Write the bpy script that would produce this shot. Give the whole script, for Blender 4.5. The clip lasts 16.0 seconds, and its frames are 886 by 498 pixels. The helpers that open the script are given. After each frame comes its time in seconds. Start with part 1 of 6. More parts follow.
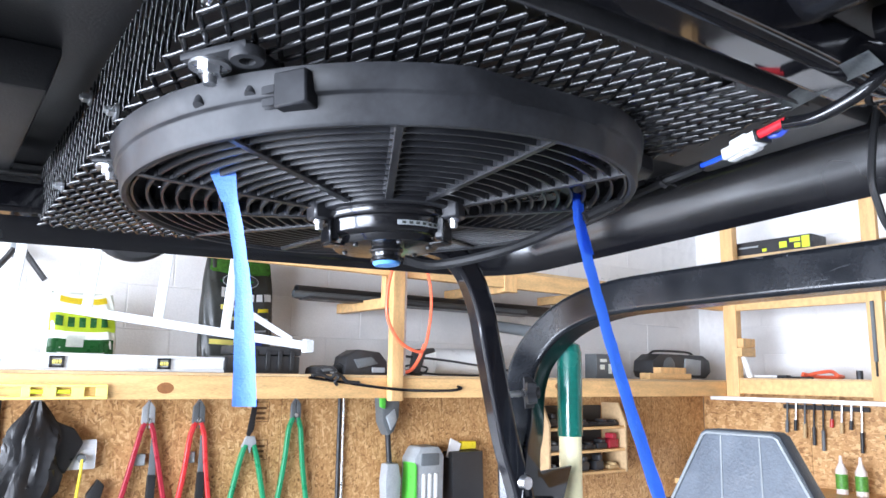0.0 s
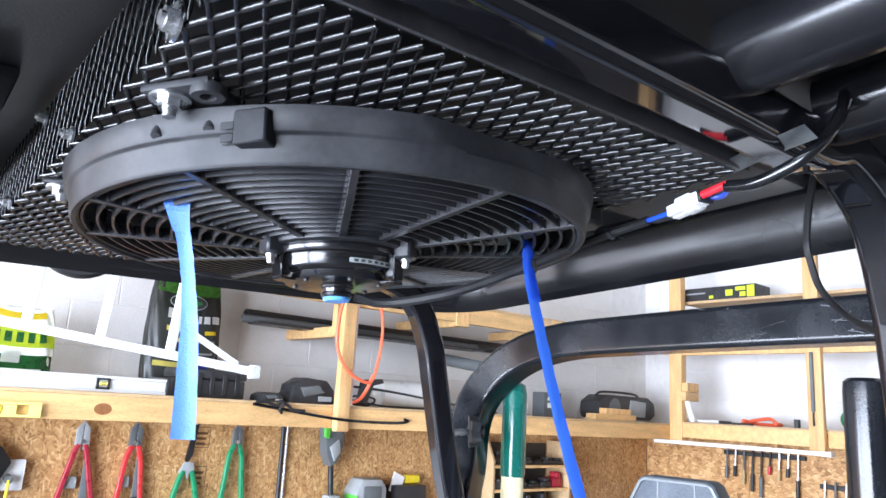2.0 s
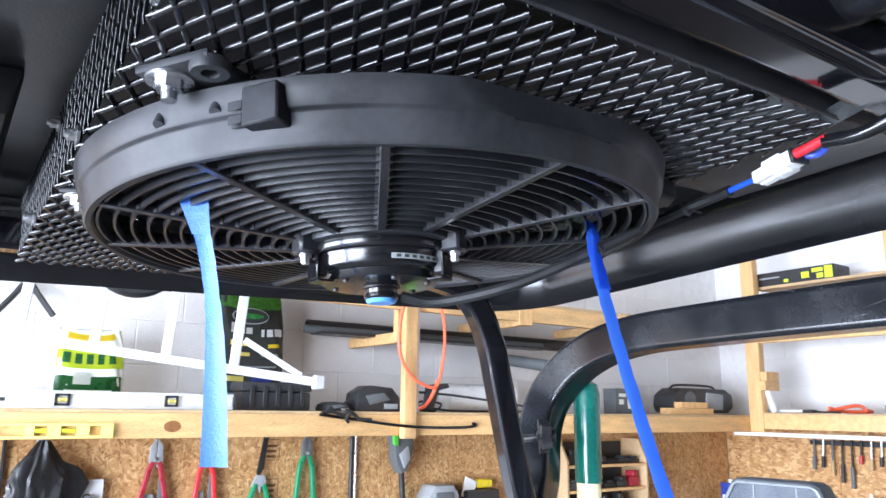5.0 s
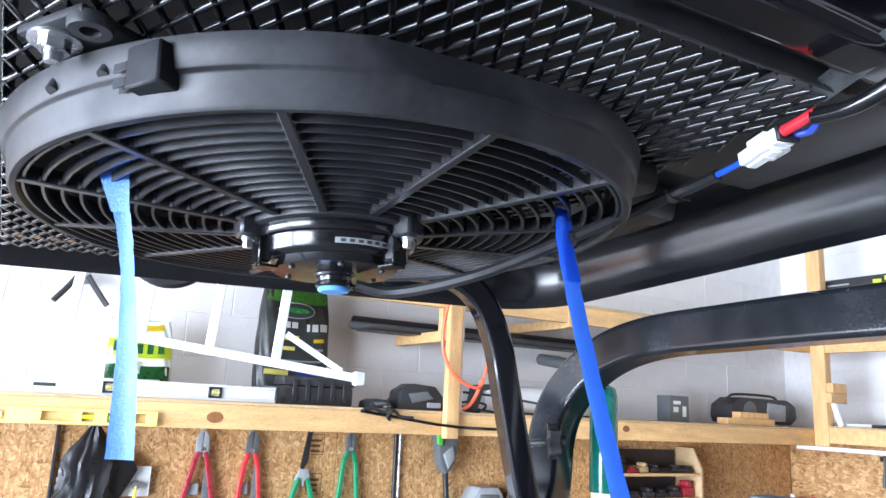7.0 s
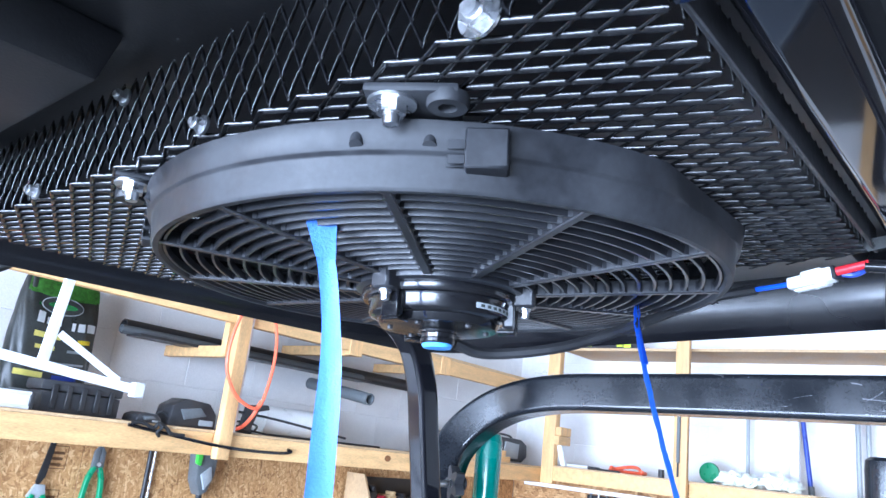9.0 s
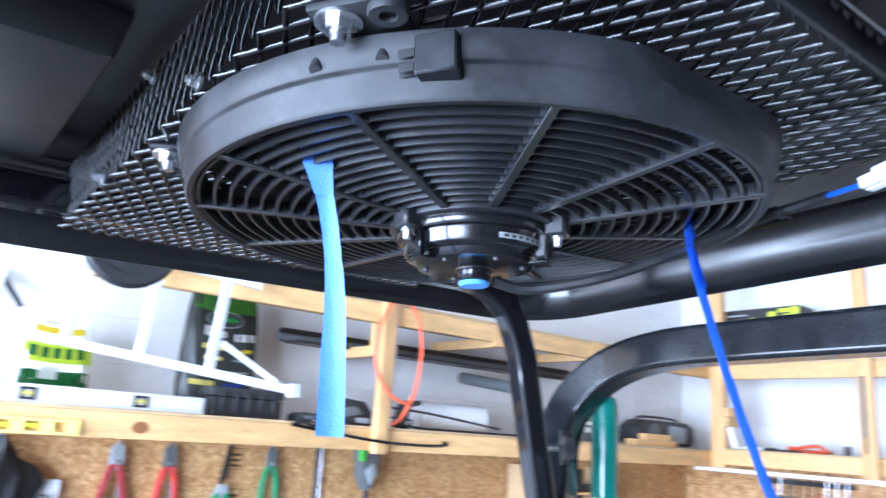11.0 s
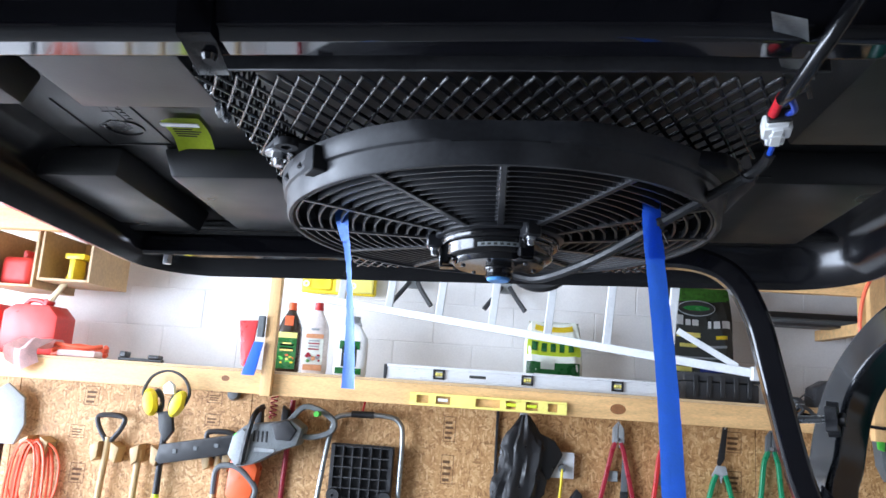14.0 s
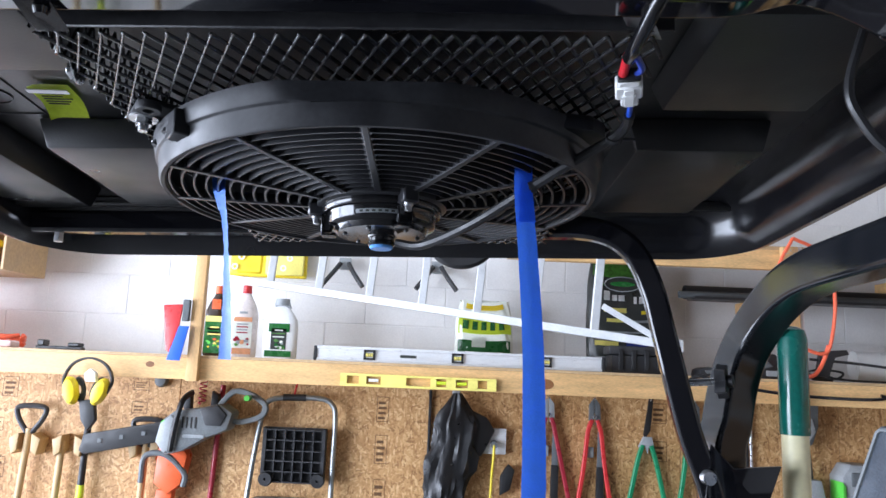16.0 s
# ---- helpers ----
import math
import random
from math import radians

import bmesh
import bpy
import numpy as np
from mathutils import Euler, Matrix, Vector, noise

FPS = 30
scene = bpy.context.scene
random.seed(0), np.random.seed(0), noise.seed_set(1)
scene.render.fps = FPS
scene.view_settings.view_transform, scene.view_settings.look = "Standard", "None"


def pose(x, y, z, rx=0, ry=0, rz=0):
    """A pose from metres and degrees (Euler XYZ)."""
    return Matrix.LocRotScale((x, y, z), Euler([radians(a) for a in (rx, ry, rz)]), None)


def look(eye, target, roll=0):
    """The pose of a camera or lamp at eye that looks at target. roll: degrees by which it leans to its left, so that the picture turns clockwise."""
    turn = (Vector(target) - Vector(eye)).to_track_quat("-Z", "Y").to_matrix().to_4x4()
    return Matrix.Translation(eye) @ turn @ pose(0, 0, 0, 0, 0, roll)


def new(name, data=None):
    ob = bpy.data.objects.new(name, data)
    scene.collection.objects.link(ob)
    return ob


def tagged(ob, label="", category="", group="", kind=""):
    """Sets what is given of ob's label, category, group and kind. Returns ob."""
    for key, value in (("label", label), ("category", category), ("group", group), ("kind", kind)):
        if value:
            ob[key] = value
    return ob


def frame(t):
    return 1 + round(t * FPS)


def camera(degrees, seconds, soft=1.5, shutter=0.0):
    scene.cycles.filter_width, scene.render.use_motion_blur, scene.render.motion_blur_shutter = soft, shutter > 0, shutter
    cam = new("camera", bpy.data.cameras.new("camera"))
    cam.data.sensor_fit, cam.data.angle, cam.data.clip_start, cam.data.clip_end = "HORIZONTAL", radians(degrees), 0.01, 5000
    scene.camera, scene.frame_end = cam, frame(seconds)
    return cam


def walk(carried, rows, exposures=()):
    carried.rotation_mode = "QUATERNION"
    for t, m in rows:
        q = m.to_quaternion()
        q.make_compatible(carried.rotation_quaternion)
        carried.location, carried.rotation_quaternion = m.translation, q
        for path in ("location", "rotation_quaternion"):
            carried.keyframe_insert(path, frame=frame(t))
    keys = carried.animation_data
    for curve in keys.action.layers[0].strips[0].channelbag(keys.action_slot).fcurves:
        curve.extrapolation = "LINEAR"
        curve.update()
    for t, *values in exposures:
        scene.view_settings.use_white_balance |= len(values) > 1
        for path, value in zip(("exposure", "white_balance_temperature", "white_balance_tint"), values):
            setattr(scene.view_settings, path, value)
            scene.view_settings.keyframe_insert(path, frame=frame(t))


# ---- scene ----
cam = camera(61.7, 16.0, shutter=0.4)
METRES, EYE, TILT, LEAN, TURN = 1.34, 1.55, 9.65, -0.9, -36.0
ROWS = [
    (0.0, 0.0, 0.0, 0.0, 0.0, 0.0, -0.0),
    (0.5, 0.0013, -0.0021, 0.0076, -0.85, 0.53, -1.3),
    (1.0, -0.0032, -0.0036, 0.0079, -3.21, 2.78, -1.71),
    (1.5, 0.0061, -0.0136, 0.0131, -4.51, 2.86, -1.39),
    (2.0, 0.0025, -0.0067, 0.0064, -3.48, 2.45, -2.99),
    (2.5, -0.0057, 0.0042, 0.003, -4.12, 1.82, -1.98),
    (3.0, -0.0116, 0.0184, 0.0009, -4.55, 1.64, -0.97),
    (3.5, -0.0227, 0.021, -0.0001, -5.06, 0.69, -0.66),
    (4.0, -0.0195, 0.0252, -0.0013, -5.38, 0.74, -1.13),
    (4.5, -0.0081, 0.0339, 0.003, -1.95, 1.96, 0.26),
    (7.0, 0.066, 0.0809, -0.0039, 6.09, 2.51, -0.86),
    (7.5, -0.0157, 0.0777, -0.0046, -2.35, 5.08, -5.5),
    (8.0, -0.1427, 0.066, 0.0084, -12.65, 6.43, -9.99),
    (10.5, -0.1228, 0.0466, -0.0133, -13.65, 4.87, -6.29),
    (11.0, -0.0685, 0.0574, -0.0224, -2.05, 4.34, -3.23),
    (11.5, -0.0037, 0.0683, -0.0249, 11.97, 4.57, -1.24),
    (12.0, 0.0464, 0.0517, -0.0149, 16.09, 4.68, -0.44),
    (12.5, 0.0966, 0.0281, -0.0098, 20.7, 4.98, -0.33),
    (13.0, 0.1812, 0.0217, -0.0083, 26.63, 3.55, 2.23),
    (13.5, 0.2492, 0.0231, -0.0188, 33.96, 3.6, 0.57),
    (14.0, 0.2931, 0.0219, -0.0187, 40.13, 3.55, 3.05),
    (14.5, 0.3022, 0.0351, -0.0243, 39.95, 3.11, 4.29),
    (15.0, 0.3088, 0.046, -0.027, 38.52, 2.71, 4.27),
    (15.5, 0.3198, 0.051, -0.0317, 36.79, 2.35, 4.47),
    (16.0, 0.3267, 0.0523, -0.0332, 35.81, 2.0, 4.03),
]
EXPOSURES = [(0.0, 1.02, 6050, 17), (4.5, 1.0, 5950, 17), (7.0, 1.0, 5850, 16), (8.0, 1.22, 5250, 15), (10.5, 1.14, 5150, 15), (11.5, 1.0, 5450, 16), (12.5, 0.74, 5750, 16), (13.5, 0.28, 5800, 15), (16.0, 0.05, 5950, 18)]
walk(cam, [(t, pose(0, 0, EYE, 0, 0, TURN) @ pose(0, 0, 0, TILT, LEAN, 0) @ pose(METRES * x, METRES * y, METRES * z, 90 + pitch, roll, yaw)) for t, x, y, z, yaw, pitch, roll in ROWS], EXPOSURES)

# ---- light: a garage lit by daylight through its big open door ----
world = bpy.data.worlds.new("world")
scene.world = world
world.use_nodes = True
wn = world.node_tree
sky = wn.nodes.new("ShaderNodeTexSky")
sky.sky_type, sky.sun_disc, sky.sun_elevation, sky.sun_rotation = "NISHITA", False, radians(41.8), radians(243.4)
wn.links.new(sky.outputs[0], wn.nodes["Background"].inputs[0])
wn.nodes["Background"].inputs[1].default_value = 0.12
sun = new("sun", bpy.data.lights.new("sun", "SUN"))
sun.data.energy, sun.data.angle, sun.data.color = 3.0, radians(0.5), (1, 0.96, 0.9)
sun.matrix_world = look((-10, -5, 10), (0, 0, 0))


def area(name, eye, target, sx, sy, watts, color=(1, 1, 1)):
    lamp = new(name, bpy.data.lights.new(name, "AREA"))
    lamp.data.shape, lamp.data.size, lamp.data.size_y, lamp.data.energy, lamp.data.color = "RECTANGLE", sx, sy, watts, color
    lamp.matrix_world = look(eye, target)
    return lamp


area("door_daylight", (-4.0, 0.4, 1.2), (0, 0.4, 1.2), 5.6, 2.3, 700, (0.84, 0.93, 1.0))


# ---- materials ----
def mk(name, color, rough=0.5, metal=0.0, scale=30.0, vary=0.25, bump=0.1, fine=8.0, stretch=(1, 1, 1), spec=0.5, rvary=0.15, dust=None):
    """Two-scale mottling, grain and relief on a principled surface."""
    m = bpy.data.materials.new(name)
    m.use_nodes = True
    t = m.node_tree
    n, l = t.nodes, t.links
    b = n["Principled BSDF"]
    tc, mp = n.new("ShaderNodeTexCoord"), n.new("ShaderNodeMapping")
    mp.inputs["Scale"].default_value = stretch
    l.new(tc.outputs["Object"], mp.inputs[0])
    big, small = n.new("ShaderNodeTexNoise"), n.new("ShaderNodeTexNoise")
    big.inputs["Scale"].default_value, small.inputs["Scale"].default_value = scale, scale * fine
    big.inputs["Detail"].default_value, small.inputs["Detail"].default_value = 3, 4
    for q in (big, small):
        l.new(mp.outputs[0], q.inputs["Vector"])
    add = n.new("ShaderNodeMath")
    add.operation = "ADD"
    l.new(big.outputs[0], add.inputs[0]), l.new(small.outputs[0], add.inputs[1])
    rnd = n.new("ShaderNodeObjectInfo")
    add2 = n.new("ShaderNodeMath")
    add2.operation = "MULTIPLY_ADD"
    l.new(rnd.outputs["Random"], add2.inputs[0]), l.new(add.outputs[0], add2.inputs[2])
    add2.inputs[1].default_value = 0.15
    ramp = n.new("ShaderNodeMapRange")
    ramp.inputs["From Min"].default_value, ramp.inputs["From Max"].default_value = 0.65, 1.45
    ramp.inputs["To Min"].default_value, ramp.inputs["To Max"].default_value = 1 - vary, 1 + vary
    l.new(add2.outputs[0], ramp.inputs[0])
    mul = n.new("ShaderNodeVectorMath")
    mul.operation = "SCALE"
    mul.inputs[0].default_value = color
    l.new(ramp.outputs[0], mul.inputs["Scale"])
    l.new(mul.outputs[0], b.inputs["Base Color"])
    if dust:
        mix, dr = n.new("ShaderNodeMix"), n.new("ShaderNodeMapRange")
        mix.data_type = "RGBA"
        dr.inputs["From Min"].default_value, dr.inputs["From Max"].default_value, dr.inputs["To Max"].default_value = 0.52, 0.75, dust[1]
        l.new(big.outputs[0], dr.inputs[0]), l.new(dr.outputs[0], mix.inputs["Factor"])
        l.new(mul.outputs[0], mix.inputs["A"])
        mix.inputs["B"].default_value = (*dust[0], 1)
        l.new(mix.outputs["Result"], b.inputs["Base Color"])
    rr = n.new("ShaderNodeMapRange")
    rr.inputs["From Min"].default_value, rr.inputs["From Max"].default_value = 0.3, 0.7
    rr.inputs["To Min"].default_value, rr.inputs["To Max"].default_value = max(0.02, rough - rvary), min(1, rough + rvary)
    l.new(big.outputs[0], rr.inputs[0]), l.new(rr.outputs[0], b.inputs["Roughness"])
    b.inputs["Metallic"].default_value = metal
    b.inputs["Specular IOR Level"].default_value = spec
    if bump:
        bp = n.new("ShaderNodeBump")
        bp.inputs["Strength"].default_value, bp.inputs["Distance"].default_value = bump, 0.002
        l.new(small.outputs[0], bp.inputs["Height"]), l.new(bp.outputs[0], b.inputs["Normal"])
    return m


def osb_material():
    """Pressed flakes: three layers of turned, stretched cells, each flake of one shade, one lying over another."""
    m = bpy.data.materials.new("osb")
    m.use_nodes = True
    t = m.node_tree
    n, l = t.nodes, t.links
    b = n["Principled BSDF"]
    tc, warp, bend = n.new("ShaderNodeTexCoord"), n.new("ShaderNodeTexNoise"), n.new("ShaderNodeVectorMath")
    warp.inputs["Scale"].default_value = 14
    bend.operation = "MULTIPLY_ADD"
    bend.inputs[1].default_value = (0.012, 0.012, 0.012)
    l.new(tc.outputs["Object"], warp.inputs["Vector"])
    l.new(warp.outputs["Color"], bend.inputs[0]), l.new(tc.outputs["Object"], bend.inputs[2])
    shade = None
    for rot, sc in ((0.15, (27, 27, 88)), (0.75, (25, 25, 96)), (-0.6, (30, 30, 104)), (1.5, (34, 34, 120))):
        mp, vo, sep = n.new("ShaderNodeMapping"), n.new("ShaderNodeTexVoronoi"), n.new("ShaderNodeSeparateColor")
        mp.vector_type = "TEXTURE"
        mp.inputs["Rotation"].default_value = (0, rot, 0)
        mp.inputs["Scale"].default_value = [1 / s for s in sc]
        l.new(bend.outputs[0], mp.inputs[0]), l.new(mp.outputs[0], vo.inputs["Vector"])
        vo.inputs["Scale"].default_value = 1.0
        l.new(vo.outputs["Color"], sep.inputs[0])
        if shade is None:
            shade = sep.outputs[0]
            continue
        over, pick = n.new("ShaderNodeMath"), n.new("ShaderNodeMix")
        over.operation = "GREATER_THAN"
        over.inputs[1].default_value = 0.6
        l.new(sep.outputs[1], over.inputs[0]), l.new(over.outputs[0], pick.inputs[0])
        l.new(shade, pick.inputs[2]), l.new(sep.outputs[0], pick.inputs[3])
        shade = pick.outputs[0]
    stain, grain = n.new("ShaderNodeTexNoise"), n.new("ShaderNodeTexNoise")
    stain.inputs["Scale"].default_value, stain.inputs["Detail"].default_value = 3.0, 4
    grain.inputs["Scale"].default_value, grain.inputs["Detail"].default_value = 90, 5
    total = shade
    for tex, k in ((stain, 0.6), (grain, 0.9)):
        l.new(tc.outputs["Object"], tex.inputs["Vector"])
        add = n.new("ShaderNodeMath")
        add.operation = "MULTIPLY_ADD"
        add.inputs[1].default_value = k
        l.new(tex.outputs[0], add.inputs[0]), l.new(total, add.inputs[2])
        total = add.outputs[0]
    mr = n.new("ShaderNodeMapRange")
    mr.inputs["From Min"].default_value, mr.inputs["From Max"].default_value = 0.55, 1.95
    l.new(total, mr.inputs[0])
    cr = n.new("ShaderNodeValToRGB")
    cr.color_ramp.elements[0].color, cr.color_ramp.elements[1].color = (0.17, 0.075, 0.022, 1), (0.8, 0.56, 0.29, 1)
    cr.color_ramp.elements.new(0.3).color = (0.45, 0.235, 0.085, 1)
    cr.color_ramp.elements.new(0.68).color = (0.6, 0.35, 0.145, 1)
    l.new(mr.outputs[0], cr.inputs[0]), l.new(cr.outputs[0], b.inputs["Base Color"])
    b.inputs["Roughness"].default_value = 0.55
    bp = n.new("ShaderNodeBump")
    bp.inputs["Strength"].default_value, bp.inputs["Distance"].default_value = 0.25, 0.002
    l.new(total, bp.inputs["Height"]), l.new(bp.outputs[0], b.inputs["Normal"])
    return m


OSB = osb_material()
DARKBOARD = mk("dark_board", (0.09, 0.085, 0.085), 0.6, scale=4, vary=0.3, bump=0.2)
WOOD = mk("pine_lumber", (0.68, 0.42, 0.18), 0.55, scale=6, vary=0.32, stretch=(1, 6, 6), bump=0.15, fine=10)
POSTWOOD = mk("pine_stud", (0.66, 0.40, 0.17), 0.55, scale=6, vary=0.32, stretch=(7, 7, 1), bump=0.15, fine=10)
PLY = mk("plywood", (0.5, 0.34, 0.18), 0.6, scale=8, vary=0.2)
BLOCK = mk("painted_block", (0.8, 0.79, 0.78), 0.75, scale=9, vary=0.07, bump=0.5, fine=14)
MORTAR = mk("mortar", (0.78, 0.77, 0.76), 0.85, scale=20, vary=0.1, bump=0.4)
SLAB = mk("dark_concrete", (0.1, 0.098, 0.093), 0.6, scale=2.5, vary=0.35, bump=0.2, fine=25)
CONCRETE = mk("concrete", (0.24, 0.235, 0.22), 0.7, scale=4, vary=0.2, bump=0.2, fine=20)
DRYWALL = mk("ceiling_paint", (0.72, 0.72, 0.7), 0.8, scale=5, vary=0.05, bump=0.2)
ROOFP = mk("roof_plastic", (0.008, 0.008, 0.010), 0.21, scale=7, vary=0.3, bump=0.03, fine=60, rvary=0.08, dust=((0.03, 0.03, 0.03), 0.2))
ROOFMATT = mk("roof_pebbled", (0.0055, 0.0057, 0.0068), 0.39, scale=7, vary=0.45, bump=0.1, fine=60, rvary=0.13, spec=0.95, dust=((0.02, 0.02, 0.022), 0.35))
FANP = mk("fan_plastic", (0.0145, 0.0152, 0.0178), 0.5, scale=18, vary=0.55, bump=0.05, fine=12, rvary=0.14, spec=0.38, dust=((0.055, 0.057, 0.06), 0.4))
GRILLEP = mk("grille_plastic", (0.014, 0.0145, 0.017), 0.34, scale=25, vary=0.3, bump=0.06, fine=20, rvary=0.06, spec=0.65, dust=((0.06, 0.06, 0.065), 0.25))
BLADEP = mk("blade_plastic", (0.012, 0.012, 0.014), 0.45, scale=20, vary=0.3)
MOTORM = mk("motor_enamel", (0.006, 0.006, 0.007), 0.17, scale=40, vary=0.3, bump=0.0, rvary=0.07, spec=0.6)
MESHM = mk("mesh_powdercoat", (0.006, 0.006, 0.007), 0.2, scale=40, vary=0.3, bump=0.0, rvary=0.05, spec=0.7)
TUBEM = mk("tube_enamel", (0.006, 0.006, 0.008), 0.06, scale=9, vary=0.4, bump=0.0, fine=40, rvary=0.03, dust=((0.03, 0.03, 0.03), 0.15))
HOOPM = mk("worn_enamel", (0.008, 0.009, 0.011), 0.19, scale=12, vary=0.5, bump=0.03, fine=30, rvary=0.08, spec=0.38, dust=((0.035, 0.035, 0.04), 0.12))
SCRATCH = mk("bare_scratch", (0.30, 0.30, 0.32), 0.5, scale=80, vary=0.3)
SATIN = mk("satin_zinc", (0.34, 0.36, 0.36), 0.4, 0.85, scale=30, vary=0.25, stretch=(1, 4, 4))
STEEL = mk("zinc_steel", (0.66, 0.67, 0.69), 0.33, 1.0, scale=60, vary=0.2)
ALU = mk("aluminium", (0.76, 0.77, 0.78), 0.42, 0.3, scale=30, vary=0.12, stretch=(1, 8, 8))
LADDERM = mk("ladder_aluminium", (0.6, 0.61, 0.62), 0.5, 0.25, scale=12, vary=0.1)
RUBBER = mk("black_rubber", (0.014, 0.014, 0.015), 0.5, scale=30, vary=0.3)
BLACKP = mk("black_plastic", (0.025, 0.025, 0.027), 0.45, scale=25, vary=0.35, bump=0.2)
CLOTH = mk("black_nylon", (0.007, 0.007, 0.008), 0.42, scale=30, vary=0.4, bump=0.6)
DKGREY = mk("dark_grey_plastic", (0.11, 0.12, 0.125), 0.5, scale=20, vary=0.2)
GREY = mk("grey_plastic", (0.32, 0.34, 0.35), 0.45, scale=20, vary=0.15)
SAWGREY = mk("saw_grey", (0.17, 0.185, 0.19), 0.45, scale=20, vary=0.25)
SLATE = mk("slate_vinyl", (0.03, 0.039, 0.052), 0.5, scale=16, vary=0.4, bump=0.3, fine=20, spec=0.35, dust=((0.16, 0.17, 0.18), 0.3))
WHITEP = mk("white_plastic", (0.8, 0.8, 0.79), 0.4, scale=20, vary=0.06)
CREAM = mk("cream_paint", (0.86, 0.79, 0.5), 0.4, scale=12, vary=0.1)
TEAL = mk("teal_grip", (0.008, 0.13, 0.10), 0.22, scale=20, vary=0.2, bump=0.03)
TAPE = mk("blue_tape", (0.05, 0.2, 0.82), 0.45, scale=60, vary=0.14, bump=0.35, fine=10)
tn = TAPE.node_tree
thin, blend = tn.nodes.new("ShaderNodeBsdfTranslucent"), tn.nodes.new("ShaderNodeMixShader")
thin.inputs[0].default_value, blend.inputs[0].default_value = (0.13, 0.38, 0.95, 1), 0.4
tn.links.new(tn.nodes["Principled BSDF"].outputs[0], blend.inputs[1]), tn.links.new(thin.outputs[0], blend.inputs[2])
tn.links.new(blend.outputs[0], tn.nodes["Material Output"].inputs[0])
TAPEPALE = mk("pale_blue_tape", (0.15, 0.35, 0.88), 0.4, scale=60, vary=0.12, bump=0.3, fine=10)
REDH = mk("red_handle", (0.55, 0.03, 0.03), 0.35, scale=25, vary=0.2)
DARKRED = mk("dark_red_handle", (0.33, 0.02, 0.035), 0.35, scale=25, vary=0.2)
GREENH = mk("green_handle", (0.01, 0.22, 0.09), 0.35, scale=25, vary=0.2)
LIME = mk("lime_plastic", (0.10, 0.55, 0.06), 0.4, scale=25, vary=0.15)
YELLOW = mk("yellow_plastic", (0.85, 0.66, 0.02), 0.4, scale=20, vary=0.12)
LEVELY = mk("level_yellow", (0.86, 0.76, 0.2), 0.4, scale=20, vary=0.1)
STICKERY = mk("warning_label", (0.62, 0.75, 0.03), 0.45, scale=30, vary=0.1)
INK = mk("printed_ink", (0.03, 0.035, 0.03), 0.6)
DARKINK = mk("stamped_ink", (0.13, 0.06, 0.02), 0.7, scale=90, vary=0.5)
ORANGE = mk("orange_plastic", (0.75, 0.12, 0.03), 0.4, scale=20, vary=0.15)
ORANGECORD = mk("orange_cord", (0.85, 0.14, 0.06), 0.45, scale=50, vary=0.15)
GASRED = mk("red_can", (0.68, 0.05, 0.04), 0.4, scale=12, vary=0.15)
BLUEWIRE = mk("blue_wire", (0.02, 0.09, 0.62), 0.35)
CAPBLUE = mk("pale_blue_cap", (0.12, 0.36, 0.8), 0.35, scale=60, vary=0.2)
REDWIRE = mk("red_wire", (0.6, 0.02, 0.03), 0.35)
ASHWOOD = mk("tool_handle_wood", (0.48, 0.33, 0.16), 0.5, scale=20, vary=0.25, stretch=(5, 5, 1))
BAGBLACK = mk("bag_black", (0.018, 0.02, 0.018), 0.4, scale=12, vary=0.4, bump=0.4)
GRASS = mk("bag_grass_print", (0.07, 0.22, 0.03), 0.5, scale=60, vary=0.8)
BAGWHITE = mk("bag_white", (0.75, 0.78, 0.7), 0.4, scale=12, vary=0.1, bump=0.3)
GREENB = mk("green_bottle", (0.02, 0.14, 0.03), 0.3, scale=20, vary=0.3)
BROWNB = mk("amber_bottle", (0.03, 0.016, 0.008), 0.2, scale=20, vary=0.2)
BAGPINK = mk("pale_bottle", (0.74, 0.66, 0.62), 0.35, scale=20, vary=0.1)
ORANGETAN = mk("tan_print", (0.66, 0.3, 0.14), 0.5, scale=40, vary=0.25)
RAG = mk("pink_rag", (0.72, 0.52, 0.5), 0.9, scale=25, vary=0.25, bump=0.6)
PAINTED = mk("white_enamel", (0.82, 0.82, 0.82), 0.35, scale=10, vary=0.05)
PVC = mk("pvc_pipe", (0.72, 0.72, 0.7), 0.4, scale=15, vary=0.1)
KNOT = mk("pine_knot", (0.22, 0.09, 0.03), 0.5, scale=60, vary=0.4)
BLUEB = mk("blue_can", (0.03, 0.06, 0.35), 0.35, scale=20, vary=0.2)


# ---- mesh helpers ----
def thing(name, at, label, category, group="", kind=""):
    e = new(name)
    e.empty_display_size = 0.05
    e.location = at
    return tagged(e, label, category, group, kind)


def part(name, bm, material, parent=None, label="", smooth=True):
    me = bpy.data.meshes.new(name)
    bmesh.ops.recalc_face_normals(bm, faces=bm.faces)
    bm.to_mesh(me)
    bm.free()
    me.materials.append(material)
    if smooth:
        for p in me.polygons:
            p.use_smooth = True
        if smooth is True:
            me.set_sharp_from_angle(angle=radians(38))
    ob = new(name, me)
    if parent is not None:
        ob.parent = parent
        base = parent.location.copy()
        if parent.parent is not None:
            base = Vector((0, 0, 0))
        if parent.type == "EMPTY":
            ob.matrix_parent_inverse = Matrix.Translation(-base)
    if label:
        ob["label"] = label
    return ob


def single(name, bm, material, label, category, group="", kind="", smooth=True):
    return tagged(part(name, bm, material, None, "", smooth), label, category, group, kind)


